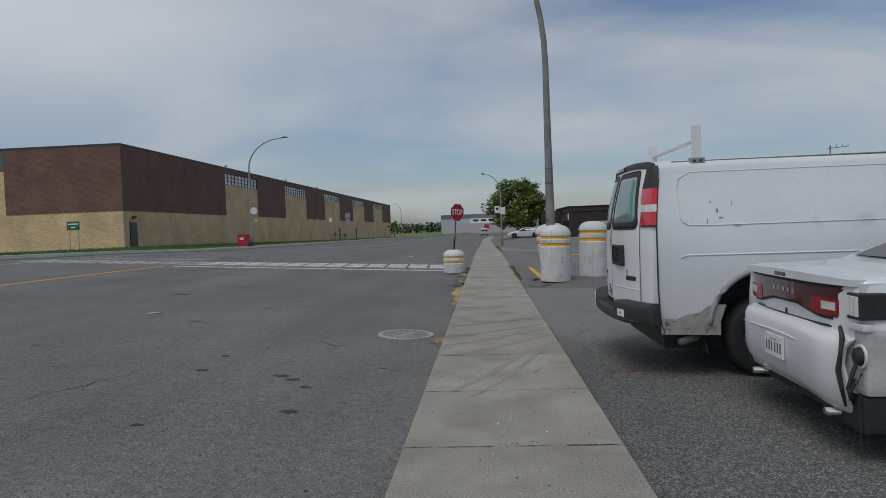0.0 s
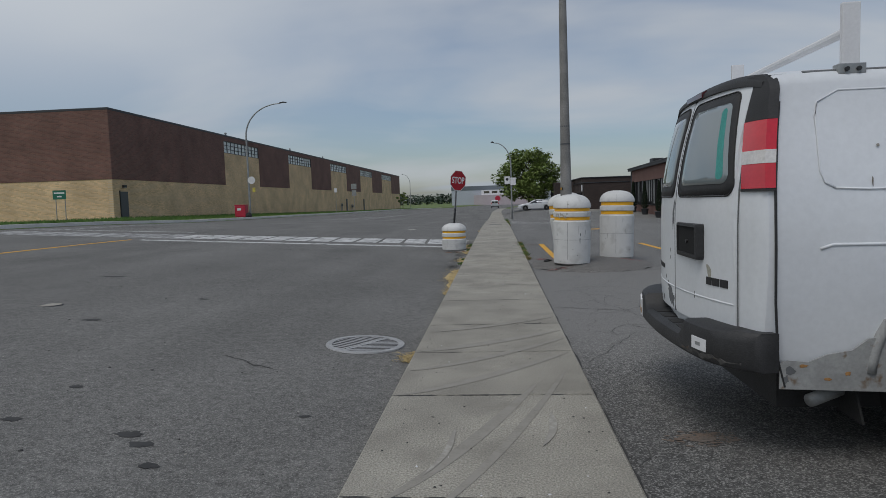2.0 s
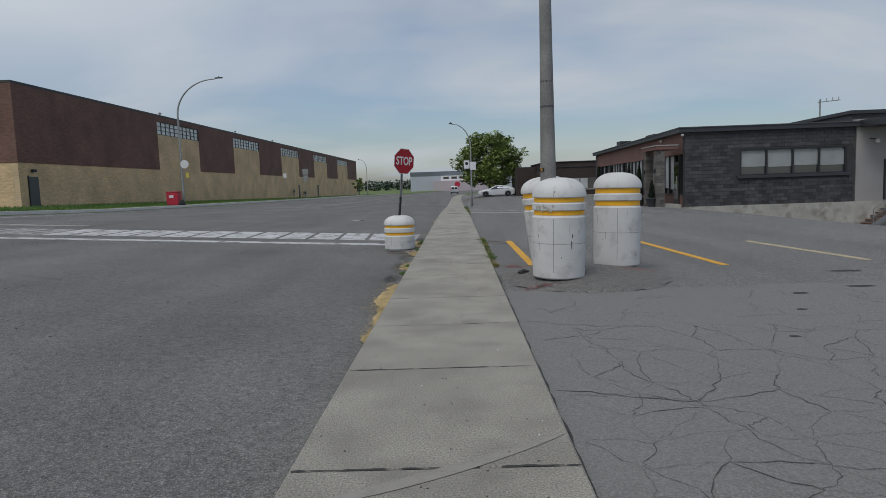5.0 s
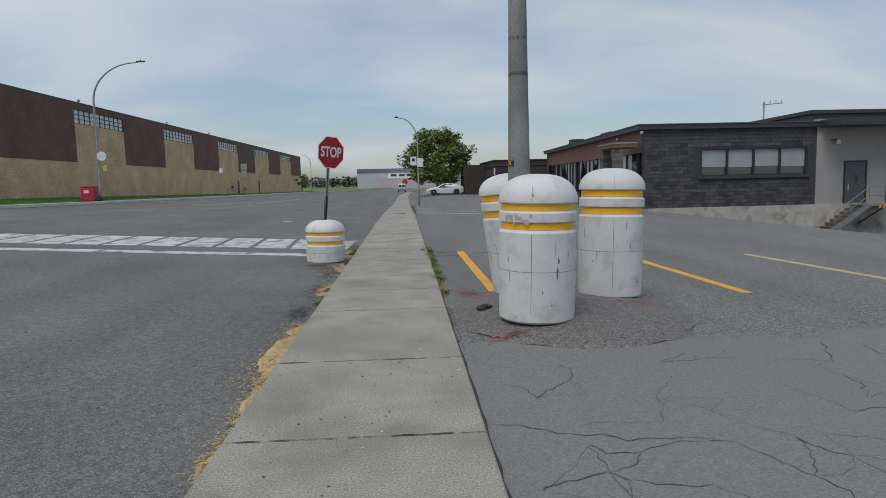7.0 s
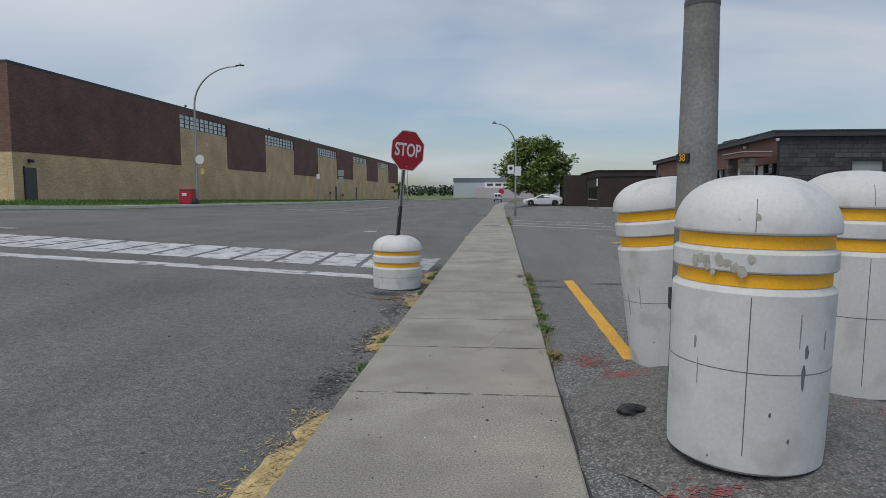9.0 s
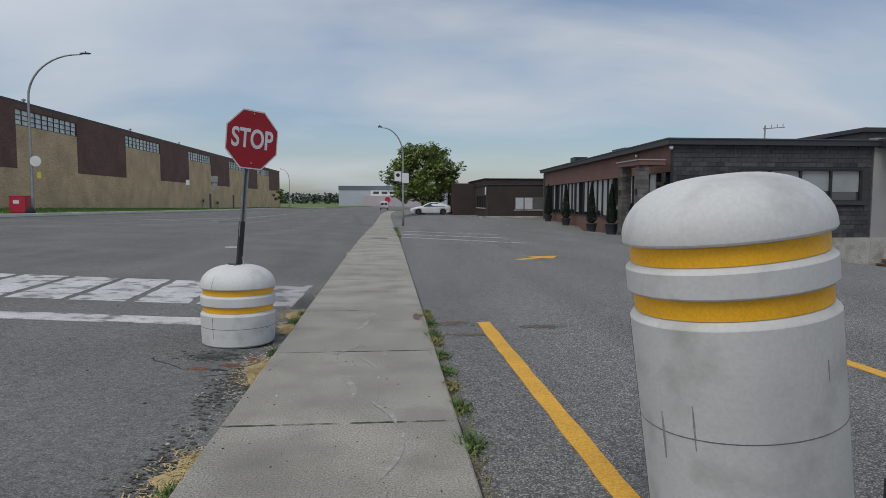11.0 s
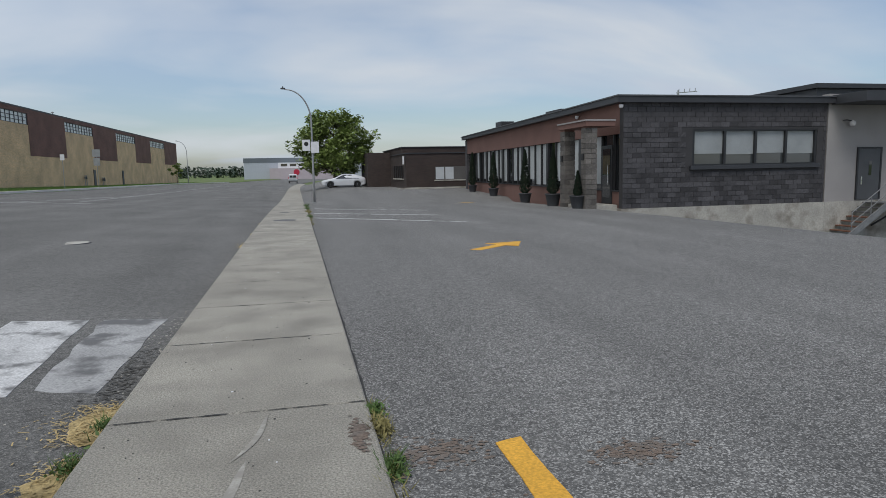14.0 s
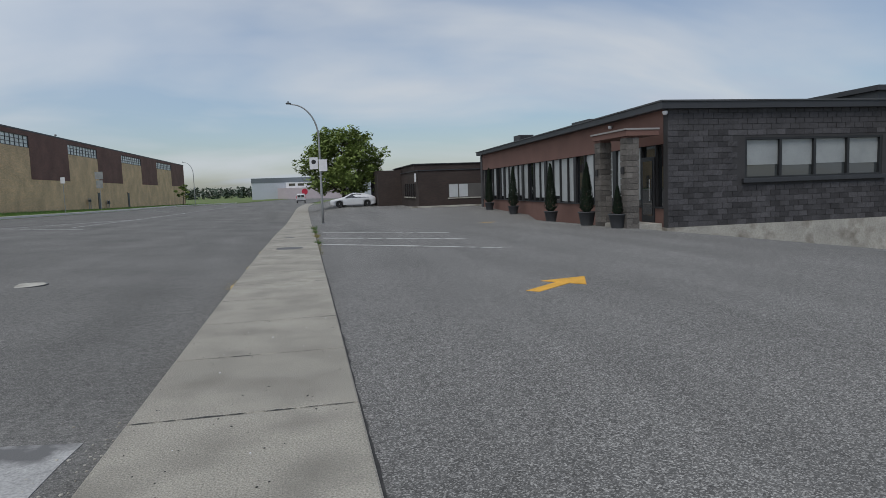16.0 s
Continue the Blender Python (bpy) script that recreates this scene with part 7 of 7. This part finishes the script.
def ribbon(bm, pts, width, zf, rnd, lift=0.004):
    prev_ = None
    for i, p in enumerate(pts):
        a, b = pts[max(0, i - 1)], pts[min(len(pts) - 1, i + 1)]
        d = Vector((b[0] - a[0], b[1] - a[1], 0)).normalized()
        n = Vector((-d.y, d.x, 0)) * width * rnd.uniform(0.4, 1.3) * (0.35 if i in (0, len(pts) - 1) else 1)
        cur_ = [bm.verts.new((p[0] + s * n.x, p[1] + s * n.y, zf(p[0], p[1]) + lift)) for s in (-0.5, 0.5)]
        if prev_:
            bm.faces.new((prev_[0], prev_[1], cur_[1], cur_[0]))
        prev_ = cur_


def wander(x, y, a, steps, step, rnd, turn=0.55):
    pts = [(x, y)]
    a0 = a
    for _ in range(steps):
        a = a0 + rnd.gauss(0, turn)
        x, y = x + step * math.cos(a), y + step * math.sin(a)
        pts.append((x, y))
    return pts


rnd = random.Random(21)
bm = bmesh.new()
nodes_ = {}
for j in range(15):
    for i in range(16):
        nodes_[i, j] = (0.95 + 0.42 * i + 0.21 * (j % 2) + rnd.gauss(0, 0.09), 8.9 + 0.40 * j + rnd.gauss(0, 0.09))
for (i, j), p in nodes_.items():
    dense = 1.0 if j < 9 else 0.3
    for q in ((i + 1, j), (i + (j % 2), j + 1), (i - 1 + (j % 2), j + 1)):
        if q in nodes_ and rnd.random() < dense * (0.75 if q[1] == j else 0.8):
            e = nodes_[q]
            bow_ = rnd.gauss(0, 0.05)
            d_ = (e[0] - p[0], e[1] - p[1])
            pts_ = [(p[0] + d_[0] * u - d_[1] * bow_ * math.sin(math.pi * u) * 2 + rnd.gauss(0, 0.012), p[1] + d_[1] * u + d_[0] * bow_ * math.sin(math.pi * u) * 2 + rnd.gauss(0, 0.012)) for u in [k / 8 for k in range(9)]]
            pts_[0], pts_[-1] = p, e
            ribbon(bm, pts_, rnd.choice((0.0025, 0.003, 0.005, 0.007)), lot_z, rnd)
for y, l, wd in ((10.6, 12, 0.011), (12.9, 16, 0.009), (7.6, 18, 0.006), (5.4, 12, 0.008), (15.0, 14, 0.006)):
    ribbon(bm, wander(0.8, y, -0.3 if y > 9 else 0.9, l, 0.085, rnd, 0.6), wd, lot_z, rnd)
tagged(part("lot_cracks", bm, mat("crack_dirt", (0.07, 0.068, 0.065), 0.95, 0.25, 6, 60, 0.2)), "branching cracks in the lot asphalt", "cracks", kind="stuff")
bm = bmesh.new()
for x, y, a, l in ((-4.4, 4.7, 1.25, 16), (-2.0, 7.6, 2.6, 9), (-9.0, 12.0, 0.1, 14), (-6.0, 16.0, 2.9, 12), (-1.5, 20.8, 2.2, 7), (-1.3, 20.6, 0.4, 6)):
    ribbon(bm, wander(x, y, a, l, 0.09, rnd, 0.25), 0.014, road_z, rnd)
tagged(part("road_cracks", bm, TAR), "thin dark cracks in the street asphalt", "cracks", kind="stuff")


def stain(name, x, y, w, h, zf, material, label, category, seed, lift=0.0035, n=22):
    rnd = random.Random(seed)
    bm = bmesh.new()
    c = bm.verts.new((x, y, zf(x, y) + lift))
    rim = []
    for i in range(n):
        a = 2 * math.pi * i / n
        px, py = x + w * rnd.uniform(0.55, 1.05) * math.cos(a), y + h * rnd.uniform(0.55, 1.05) * math.sin(a)
        rim.append(bm.verts.new((px, py, zf(px, py) + lift)))
    for i in range(n):
        bm.faces.new((c, rim[i], rim[(i + 1) % n]))
    return tagged(part(name, bm, material), label, category)


def speckled(name, x, y, w, h, zf, material, label, category, seed, n=170):
    """A soft-edged stain: many small flecks, dense in the middle."""
    rnd = random.Random(seed)
    bm = bmesh.new()
    for k in range(n):
        px, py = x + rnd.gauss(0, w * 0.42), y + rnd.gauss(0, h * 0.42)
        s, a0 = rnd.uniform(0.006, 0.022), rnd.uniform(0, 6.28)
        bm.faces.new([bm.verts.new((px + s * rnd.uniform(0.5, 1.6) * math.cos(a0 + i * 1.257), py + s * rnd.uniform(0.4, 1.0) * math.sin(a0 + i * 1.257), zf(px, py) + 0.002 + 0.000015 * k)) for i in range(5)])
    return tagged(part(name, bm, material), label, category, kind="stuff")


OIL = mat("oil_spot", (0.035, 0.035, 0.035), 0.8, 0.2, 6, 50, 0.2)
RUST = mat("rust_stain", (0.165, 0.125, 0.098), 0.9, 0.2, 5, 70, 0.35, 0.4, 90, stain=(0.16, 0.135, 0.115), stain_at=(0.4, 0.62), stain_scale=9)
for k, (x, y, w, h) in enumerate(((-2.39, 5.9, 0.11, 0.07), (-2.22, 5.75, 0.10, 0.06), (-3.4, 6.85, 0.07, 0.05), (-2.0, 5.45, 0.09, 0.05), (-3.35, 6.07, 0.1, 0.05), (-1.9, 4.6, 0.1, 0.06), (-5.0, 9.5, 0.16, 0.07), (-3.0, 4.1, 0.07, 0.04), (-1.35, 6.4, 0.05, 0.03), (-7.2, 13.5, 0.3, 0.1), (-4.4, 11.3, 0.12, 0.06), (-6.1, 7.2, 0.08, 0.05))):
    tagged(stain("oil_spot", x, y, w, h, road_z, OIL, "dark oil spot on the street asphalt", "stain", 80 + k), group="oil spots")
for k, (x, y, w, h) in enumerate(((4.4, 14.2, 0.12, 0.07), (3.9, 13.2, 0.08, 0.05), (5.4, 14.6, 0.25, 0.08), (6.0, 16.0, 0.3, 0.12), (3.2, 12.0, 0.06, 0.04))):
    tagged(stain("oil_spot", x, y, w, h, lot_z, OIL, "dark oil spot on the lot asphalt", "stain", 100 + k), group="oil spots")
for k, (x, y, w, h) in enumerate(((1.18, 21.9, 0.26, 0.12), (1.05, 22.55, 0.26, 0.2), (1.26, 5.84, 0.22, 0.12), (2.05, 22.3, 0.3, 0.14), (0.66, 22.8, 0.05, 0.2))):
    speckled("rust_stain", x, y, w, h, lot_z if x > 0.75 else (lambda x, y: base_z(y)), RUST, "brown rust stain on the pavement", "stain", 120 + k, 230)
for k, (x, y, w, h) in enumerate(((1.30, 14.98, 0.22, 0.12), (2.85, 16.0, 0.34, 0.2), (1.12, 17.5, 0.2, 0.3), (1.3, 17.0, 0.2, 0.2))):
    speckled("spray_mark", x, y, w, h, lot_top, SPRAY, "faded red spray paint mark on asphalt", "paint mark", 130 + k)

# dirt lodged in the sidewalk's joints
for k, y in enumerate(slab_ends[34:70]):
    rnd = random.Random(400 + k)
    bm = bmesh.new()
    x = -0.74
    while x < 0.68:
        x1 = min(0.745, x + rnd.uniform(0.15, 0.6))
        n_ = max(3, int((x1 - x) / 0.04))
        ribbon(bm, [(x + (x1 - x) * i / n_, y + rnd.uniform(-0.005, 0.005)) for i in range(n_ + 1)], rnd.uniform(0.008, 0.022), lambda x, y: base_z(y), rnd, 0.0012)
        x = x1 + rnd.uniform(0.0, 0.12)
    tagged(part("joint_dirt", bm, TAR), "dark dirt packed in a sidewalk joint", "dirt", kind="stuff")

# tyre marks and scuffs on the sidewalk
MARK = mat("tyre_mark", (0.25, 0.236, 0.205), 0.9, 0.1, 3, 60, 0.15, stain=(0.275, 0.26, 0.23), stain_at=(0.40, 0.60), stain_scale=9)
SCUFF = mat("pale_scuff", (0.37, 0.355, 0.318), 0.9, 0.1, 3, 60, 0.15, stain=(0.28, 0.265, 0.235), stain_at=(0.38, 0.54), stain_scale=14)
side_zf = lambda x, y: base_z(y)
rnd = random.Random(31)


def even_ribbon(bm, pts, width, lift):
    """A flat strip that narrows smoothly towards both ends."""
    n_ = len(pts) - 1
    prev_ = None
    for i, p in enumerate(pts):
        a, b = pts[max(0, i - 1)], pts[min(n_, i + 1)]
        d = Vector((b[0] - a[0], b[1] - a[1], 0)).normalized()
        w_ = width * max(0.1, math.sin(math.pi * i / n_) ** 0.6)
        cur_ = [bm.verts.new((p[0] - s * d.y * w_, p[1] + s * d.x * w_, base_z(p[1]) + lift)) for s in (-0.5, 0.5)]
        if prev_:
            bm.faces.new((prev_[0], prev_[1], cur_[1], cur_[0]))
        prev_ = cur_


for k, (x0, y0, x1, y1, w) in enumerate(((-0.55, 4.9, 0.35, 6.9, 0.09), (-0.35, 4.7, 0.62, 7.3, 0.06), (-0.72, 6.6, 0.7, 7.9, 0.1), (-0.7, 7.3, 0.72, 8.5, 0.1), (-0.7, 8.0, 0.72, 8.9, 0.14), (-0.7, 8.9, 0.72, 9.7, 0.1))):
    bm = bmesh.new()
    even_ribbon(bm, [(x0 + (x1 - x0) * u, y0 + (y1 - y0) * (u ** 1.3)) for u in [i / 20 for i in range(21)]], w, 0.0018 + 0.0004 * k)
    tagged(part("tyre_mark", bm, MARK), "dark curved tyre mark across the sidewalk", "tyre mark", "tyre marks on the sidewalk")
for k, (x0, y0, x1, y1, w) in enumerate(((-0.1, 21.9, 0.1, 22.6, 0.05), (0.05, 19.6, -0.05, 20.2, 0.05), (-0.1, 3.6, 0.05, 4.4, 0.025), (0.2, 20.4, 0.0, 20.9, 0.04), (0.25, 18.2, 0.42, 18.9, 0.035), (0.1, 17.6, 0.32, 18.1, 0.03), (-0.2, 20.9, 0.12, 21.5, 0.03), (0.35, 19.0, 0.2, 19.5, 0.04), (0.0, 22.6, 0.18, 23.2, 0.035), (-0.35, 5.2, -0.2, 5.9, 0.04), (0.3, 5.6, 0.42, 6.2, 0.05))):
    bm = bmesh.new()
    even_ribbon(bm, [(x0 + (x1 - x0) * u + 0.03 * math.sin(4 * u), y0 + (y1 - y0) * u) for u in [i / 10 for i in range(11)]], w, 0.0018 + 0.0003 * k)
    tagged(part("scuff", bm, SCUFF), "pale scuff on the sidewalk concrete", "scuff", "scuffs on the sidewalk")


def walk_grit(rnd):
    y = rnd.uniform(2, 30)
    return (rnd.uniform(-0.72, 0.72), y, base_z(y) + 0.001)


scatter("sidewalk_grit", "dark grit scattered on the sidewalk", "grit", TAR, 420, walk_grit, pebble(0.003, 0.009), 13)
scatter("pale_grit", "pale crumbs scattered on the sidewalk", "grit", SIGNWHITE, 60, walk_grit, pebble(0.004, 0.010), 14)


def road_grit(rnd):
    y = rnd.uniform(1.5, 24)
    x = rnd.uniform(-8, -0.8)
    return (x, y, road_z(x, y) + 0.001)


scatter("road_grit", "small stones and bits on the street", "grit", TAR, 260, road_grit, pebble(0.005, 0.014), 15)
scatter("pale_road_grit", "pale small stones on the street", "grit", OLDCONC, 240, road_grit, pebble(0.004, 0.009), 16)


def bollard_grit(rnd):
    x, y = max(0.8, 1.9 + rnd.gauss(0, 0.75)), 15.6 + rnd.gauss(0, 0.6)
    return (x, y, lot_top(x, y) + 0.001)


scatter("loose_gravel", "loose dark gravel round the bollards", "gravel", GREYPAINT, 700, bollard_grit, pebble(0.003, 0.011), 17)
rag = thing("debris", pose(1.17, 15.95, lot_top(1.17, 15.95) - 0.005), "crumpled black plastic scrap by a bollard", "debris")
bm = bmesh.new()
bmesh.ops.create_icosphere(bm, subdivisions=3, radius=0.09)
for v in bm.verts:
    v.co = Vector((v.co.x * 1.5, v.co.y, max(0, v.co.z) * 0.8)) * (0.7 + 0.7 * noise.noise(v.co * 14))
part("scrap", bm, BLACK, rag)
for k, (x, y, w, h, mt) in enumerate(((-1.12, 20.98, 0.11, 0.06, CLAY), (-0.97, 21.22, 0.07, 0.09, CLAY), (-1.38, 20.84, 0.12, 0.035, CLAY), (-0.95, 20.8, 0.06, 0.06, OLDCONC), (-1.02, 20.85, 0.05, 0.03, OIL), (-1.2, 20.8, 0.1, 0.025, OIL))):
    rnd = random.Random(140 + k)
    out = [(x + w * rnd.uniform(0.6, 1.1) * math.cos(2 * math.pi * i / 12), y + h * rnd.uniform(0.6, 1.1) * math.sin(2 * math.pi * i / 12)) for i in range(12)]
    mound("rubble", out, road_z, 0.022, mt, "broken reddish rubble in the gutter", "rubble", 3)


def gutter_grit(rnd):
    y = rnd.choice((rnd.uniform(16.5, 27), rnd.uniform(20, 22)))
    x = -0.8 - abs(rnd.gauss(0, 0.16))
    return (x, y, road_z(x, y) + 0.002)


for k, (x, y, w, h) in enumerate(((-1.0, 18.6, 0.16, 0.9), (-1.0, 20.2, 0.2, 0.7), (-1.35, 21.3, 0.35, 0.25), (-0.95, 24.6, 0.16, 0.9), (-1.0, 16.9, 0.14, 0.5))):
    speckled("gutter_dirt", x, y, w, h, road_z, mat("gutter_silt", (0.075, 0.072, 0.066), 0.95, 0.25, 6, 60, 0.25), "dark dirt gathered in the gutter", "dirt", 150 + k, 320)
for k, (y, r, h) in enumerate(((21.35, 0.08, 0.07), (22.95, 0.12, 0.09), (23.5, 0.1, 0.07), (17.3, 0.1, 0.05), (18.3, 0.09, 0.05))):
    rnd = random.Random(260 + k)
    bm = bmesh.new()
    mk = blade(h, 0.004, 0.9)
    for _ in range(110):
        mk(bm, (-0.79 - abs(rnd.gauss(0, r * 0.4)), y + rnd.gauss(0, r * 0.6), road_z(-0.8, y) + 0.02), rnd)
    for _ in range(60):
        leaf_cloud(bm, Vector((-0.79 - abs(rnd.gauss(0, r * 0.4)), y + rnd.gauss(0, r * 0.6), road_z(-0.8, y) + 0.02 + h * 0.4)), 0.03, 1, 0.02, rnd)
    tagged(part("weed", bm, WEED), "tuft of weeds growing at the kerb", "weed", "weeds along the kerb", kind="stuff")
scatter("gutter_grit", "crumbs of rubble in the gutter", "grit", OLDCONC, 500, gutter_grit, pebble(0.004, 0.014), 18)

# ---- street drain with a herringbone grate ----
GRATE = mat("worn_grate_iron", (0.36, 0.36, 0.36), 0.6, 0.15, 6, 60, 0.2, 0.3, 80, metal=0.3)
drain = thing("street_drain", pose(-1.38, 8.71, road_z(-1.38, 8.71) + 0.003, 0, 2.95, 0), "round cast iron street drain grate set in asphalt", "drain")
# solid disc close under the slats, the pit's darkness put into its colour
part("pit", lathe([(0.37, -0.12), (0.37, 0.004)], 40), HOLE, drain)
part("rim", lathe([(0.355, 0.003), (0.355, 0.012), (0.372, 0.014), (0.42, 0.013), (0.425, 0.0), (0.36, 0.0)], 48, cap=False), GRATE, drain)
TURN_D = Matrix.Rotation(radians(62), 4, "Z")
part("cross_bar", (lambda b: add_box(b, -0.36, 0.36, -0.022, 0.022, 0.0045, 0.0085, 0, TURN_D))(bmesh.new()), GRATE, drain)
for side, ang in ((1, -28), (-1, 12)):
    for k in range(-9, 10):
        off = k * 0.062
        a = radians(ang)
        u, v = Vector((math.cos(a), math.sin(a), 0)), Vector((-math.sin(a), math.cos(a), 0))
        best = []
        for i in range(161):
            p = u * (-0.4 + i * 0.005) + v * off
            q = TURN_D.inverted() @ p
            if p.length < 0.357 and q.y * side > 0.02:
                best.append(p)
        if len(best) > 8:
            c, l = (best[0] + best[-1]) / 2, (best[-1] - best[0]).length
            part("slat", (lambda b: add_box(b, -l / 2, l / 2, -0.015, 0.015, 0.0045, 0.0075, 0, Matrix.Translation(c) @ Matrix.Rotation(a, 4, "Z")))(bmesh.new()), GRATE, drain)


def manhole(x, y, z, r, material, label):
    mh = thing("manhole_cover", pose(x, y, z), label, "manhole cover")
    part("rim", lathe([(r * 0.93, -0.02), (r * 0.93, 0.006), (r, 0.006), (r, -0.02)], 36, cap=False), IRON, mh)
    part("cover", lathe([(r * 0.92, -0.02), (r * 0.92, 0.005), (r * 0.2, 0.006)], 36), material, mh)
    return mh


manhole(-4.35, 34.5, road_z(-4.35, 34.5), 0.36, OLDCONC, "pale worn manhole cover in the street")
manhole(-0.03, 40.2, base_z(40.2), 0.36, IRON, "dark manhole cover in the sidewalk")
manhole(-6.2, 10.4, road_z(-6.2, 10.4), 0.16, OLDCONC, "small pale valve cover in the street")
manhole(-0.15, 45.5, base_z(45.5), 0.18, IRON, "small dark valve cover in the sidewalk")

# ---- blocks of the dark wall, one by one ----
def block_mesh(w, h, d, seed):
    rnd = random.Random(seed)
    bm = bmesh.new()
    e = 0.006
    back = [bm.verts.new(p) for p in ((0, 0.02, 0), (w, 0.02, 0), (w, 0.02, h), (0, 0.02, h))]
    nx, nz = 4, 2
    g = [[bm.verts.new((e + (w - 2 * e) * i / nx, -d * rnd.uniform(0.55, 1.0), e + (h - 2 * e) * j / nz)) for i in range(nx + 1)] for j in range(nz + 1)]
    for j in range(nz):
        for i in range(nx):
            bm.faces.new((g[j][i], g[j][i + 1], g[j + 1][i + 1], g[j + 1][i]))
    bm.faces.new((back[0], back[1], *g[0][::-1]))
    bm.faces.new((back[1], back[2], *[r[-1] for r in g][::-1]))
    bm.faces.new((back[2], back[3], *g[-1]))
    bm.faces.new((back[3], back[0], *[r[0] for r in g]))
    return bm


FULL = [mesh_of(block_mesh(0.388, 0.193, 0.02, 200 + k), BLOCK, False, "block") for k in range(6)]
rest = bmesh.new()
made = 0
rows_ = [ABOT + 0.2 * j for j in range(21)]
rnd = random.Random(77)
for j, z in enumerate(rows_):
    x = AX + 0.03 - (0.2 if j % 2 else 0.0)
    while x < 22.38:
        x0, x1 = max(x, AX + 0.03), min(x + 0.385, 22.39)
        hit_window = z + 0.19 > wz0 - 0.17 and z < wz1 and x1 > wx0 - 0.14 and x0 < wx1 + 0.11
        if x1 - x0 > 0.08 and not hit_window:
            if made < 300 and x1 - x0 > 0.384 and z < 3.0:
                part("block", rnd.choice(FULL), BLOCK, front_wall, m=Matrix.Translation((x0, AY + 0.028, z)))
                made += 1
            else:
                tmp = block_mesh(x1 - x0, 0.193, 0.02, rnd.randint(0, 999))
                tm = bpy.data.meshes.new("tmp")
                tmp.transform(Matrix.Translation((x0, AY + 0.028, z)))
                tmp.to_mesh(tm)
                tmp.free()
                rest.from_mesh(tm)
                bpy.data.meshes.remove(tm)
        x += 0.395
tagged(part("block_rest", rest, BLOCK, front_wall), kind="stuff")

for k, (px, py) in enumerate(((11.66, AY + 0.3), (11.66, AY + 2.36))):
    zl = lot_z(px, py)
    p = thing("block_pier", pose(px, py, zl - 0.05), "grey split-block pier carrying the entrance canopy", "pier", "entrance piers")
    part("core", box(-0.2, 0.2, -0.2, 0.2, 0, 3.0 - zl + 0.05), MORTAR, p)
    ma, mb = mesh_of(box(-0.236, -0.004, -0.236, 0.236, 0.005, 0.195, 0.012), PIER, False, "block"), mesh_of(box(-0.236, 0.236, -0.236, -0.004, 0.005, 0.195, 0.012), PIER, False, "block")
    n = int((3.0 - zl + 0.05) / 0.2)
    for j in range(n):
        part("block", ma if j % 2 else mb, PIER, p, m=Matrix.Translation((0, 0, j * 0.2)))
        part("block", ma if j % 2 else mb, PIER, p, m=Matrix.Translation((0, 0, j * 0.2)) @ Matrix.Rotation(math.pi, 4, "Z"))
    part("cap", box(-0.21, 0.21, -0.21, 0.21, n * 0.2 + 0.002, 3.0 - zl + 0.05), STUCCO, p)
    part("wall_light", box(-0.3, -0.24, -0.08, 0.08, 1.95, 2.2, 0.01), BLACK, p, "black box light")
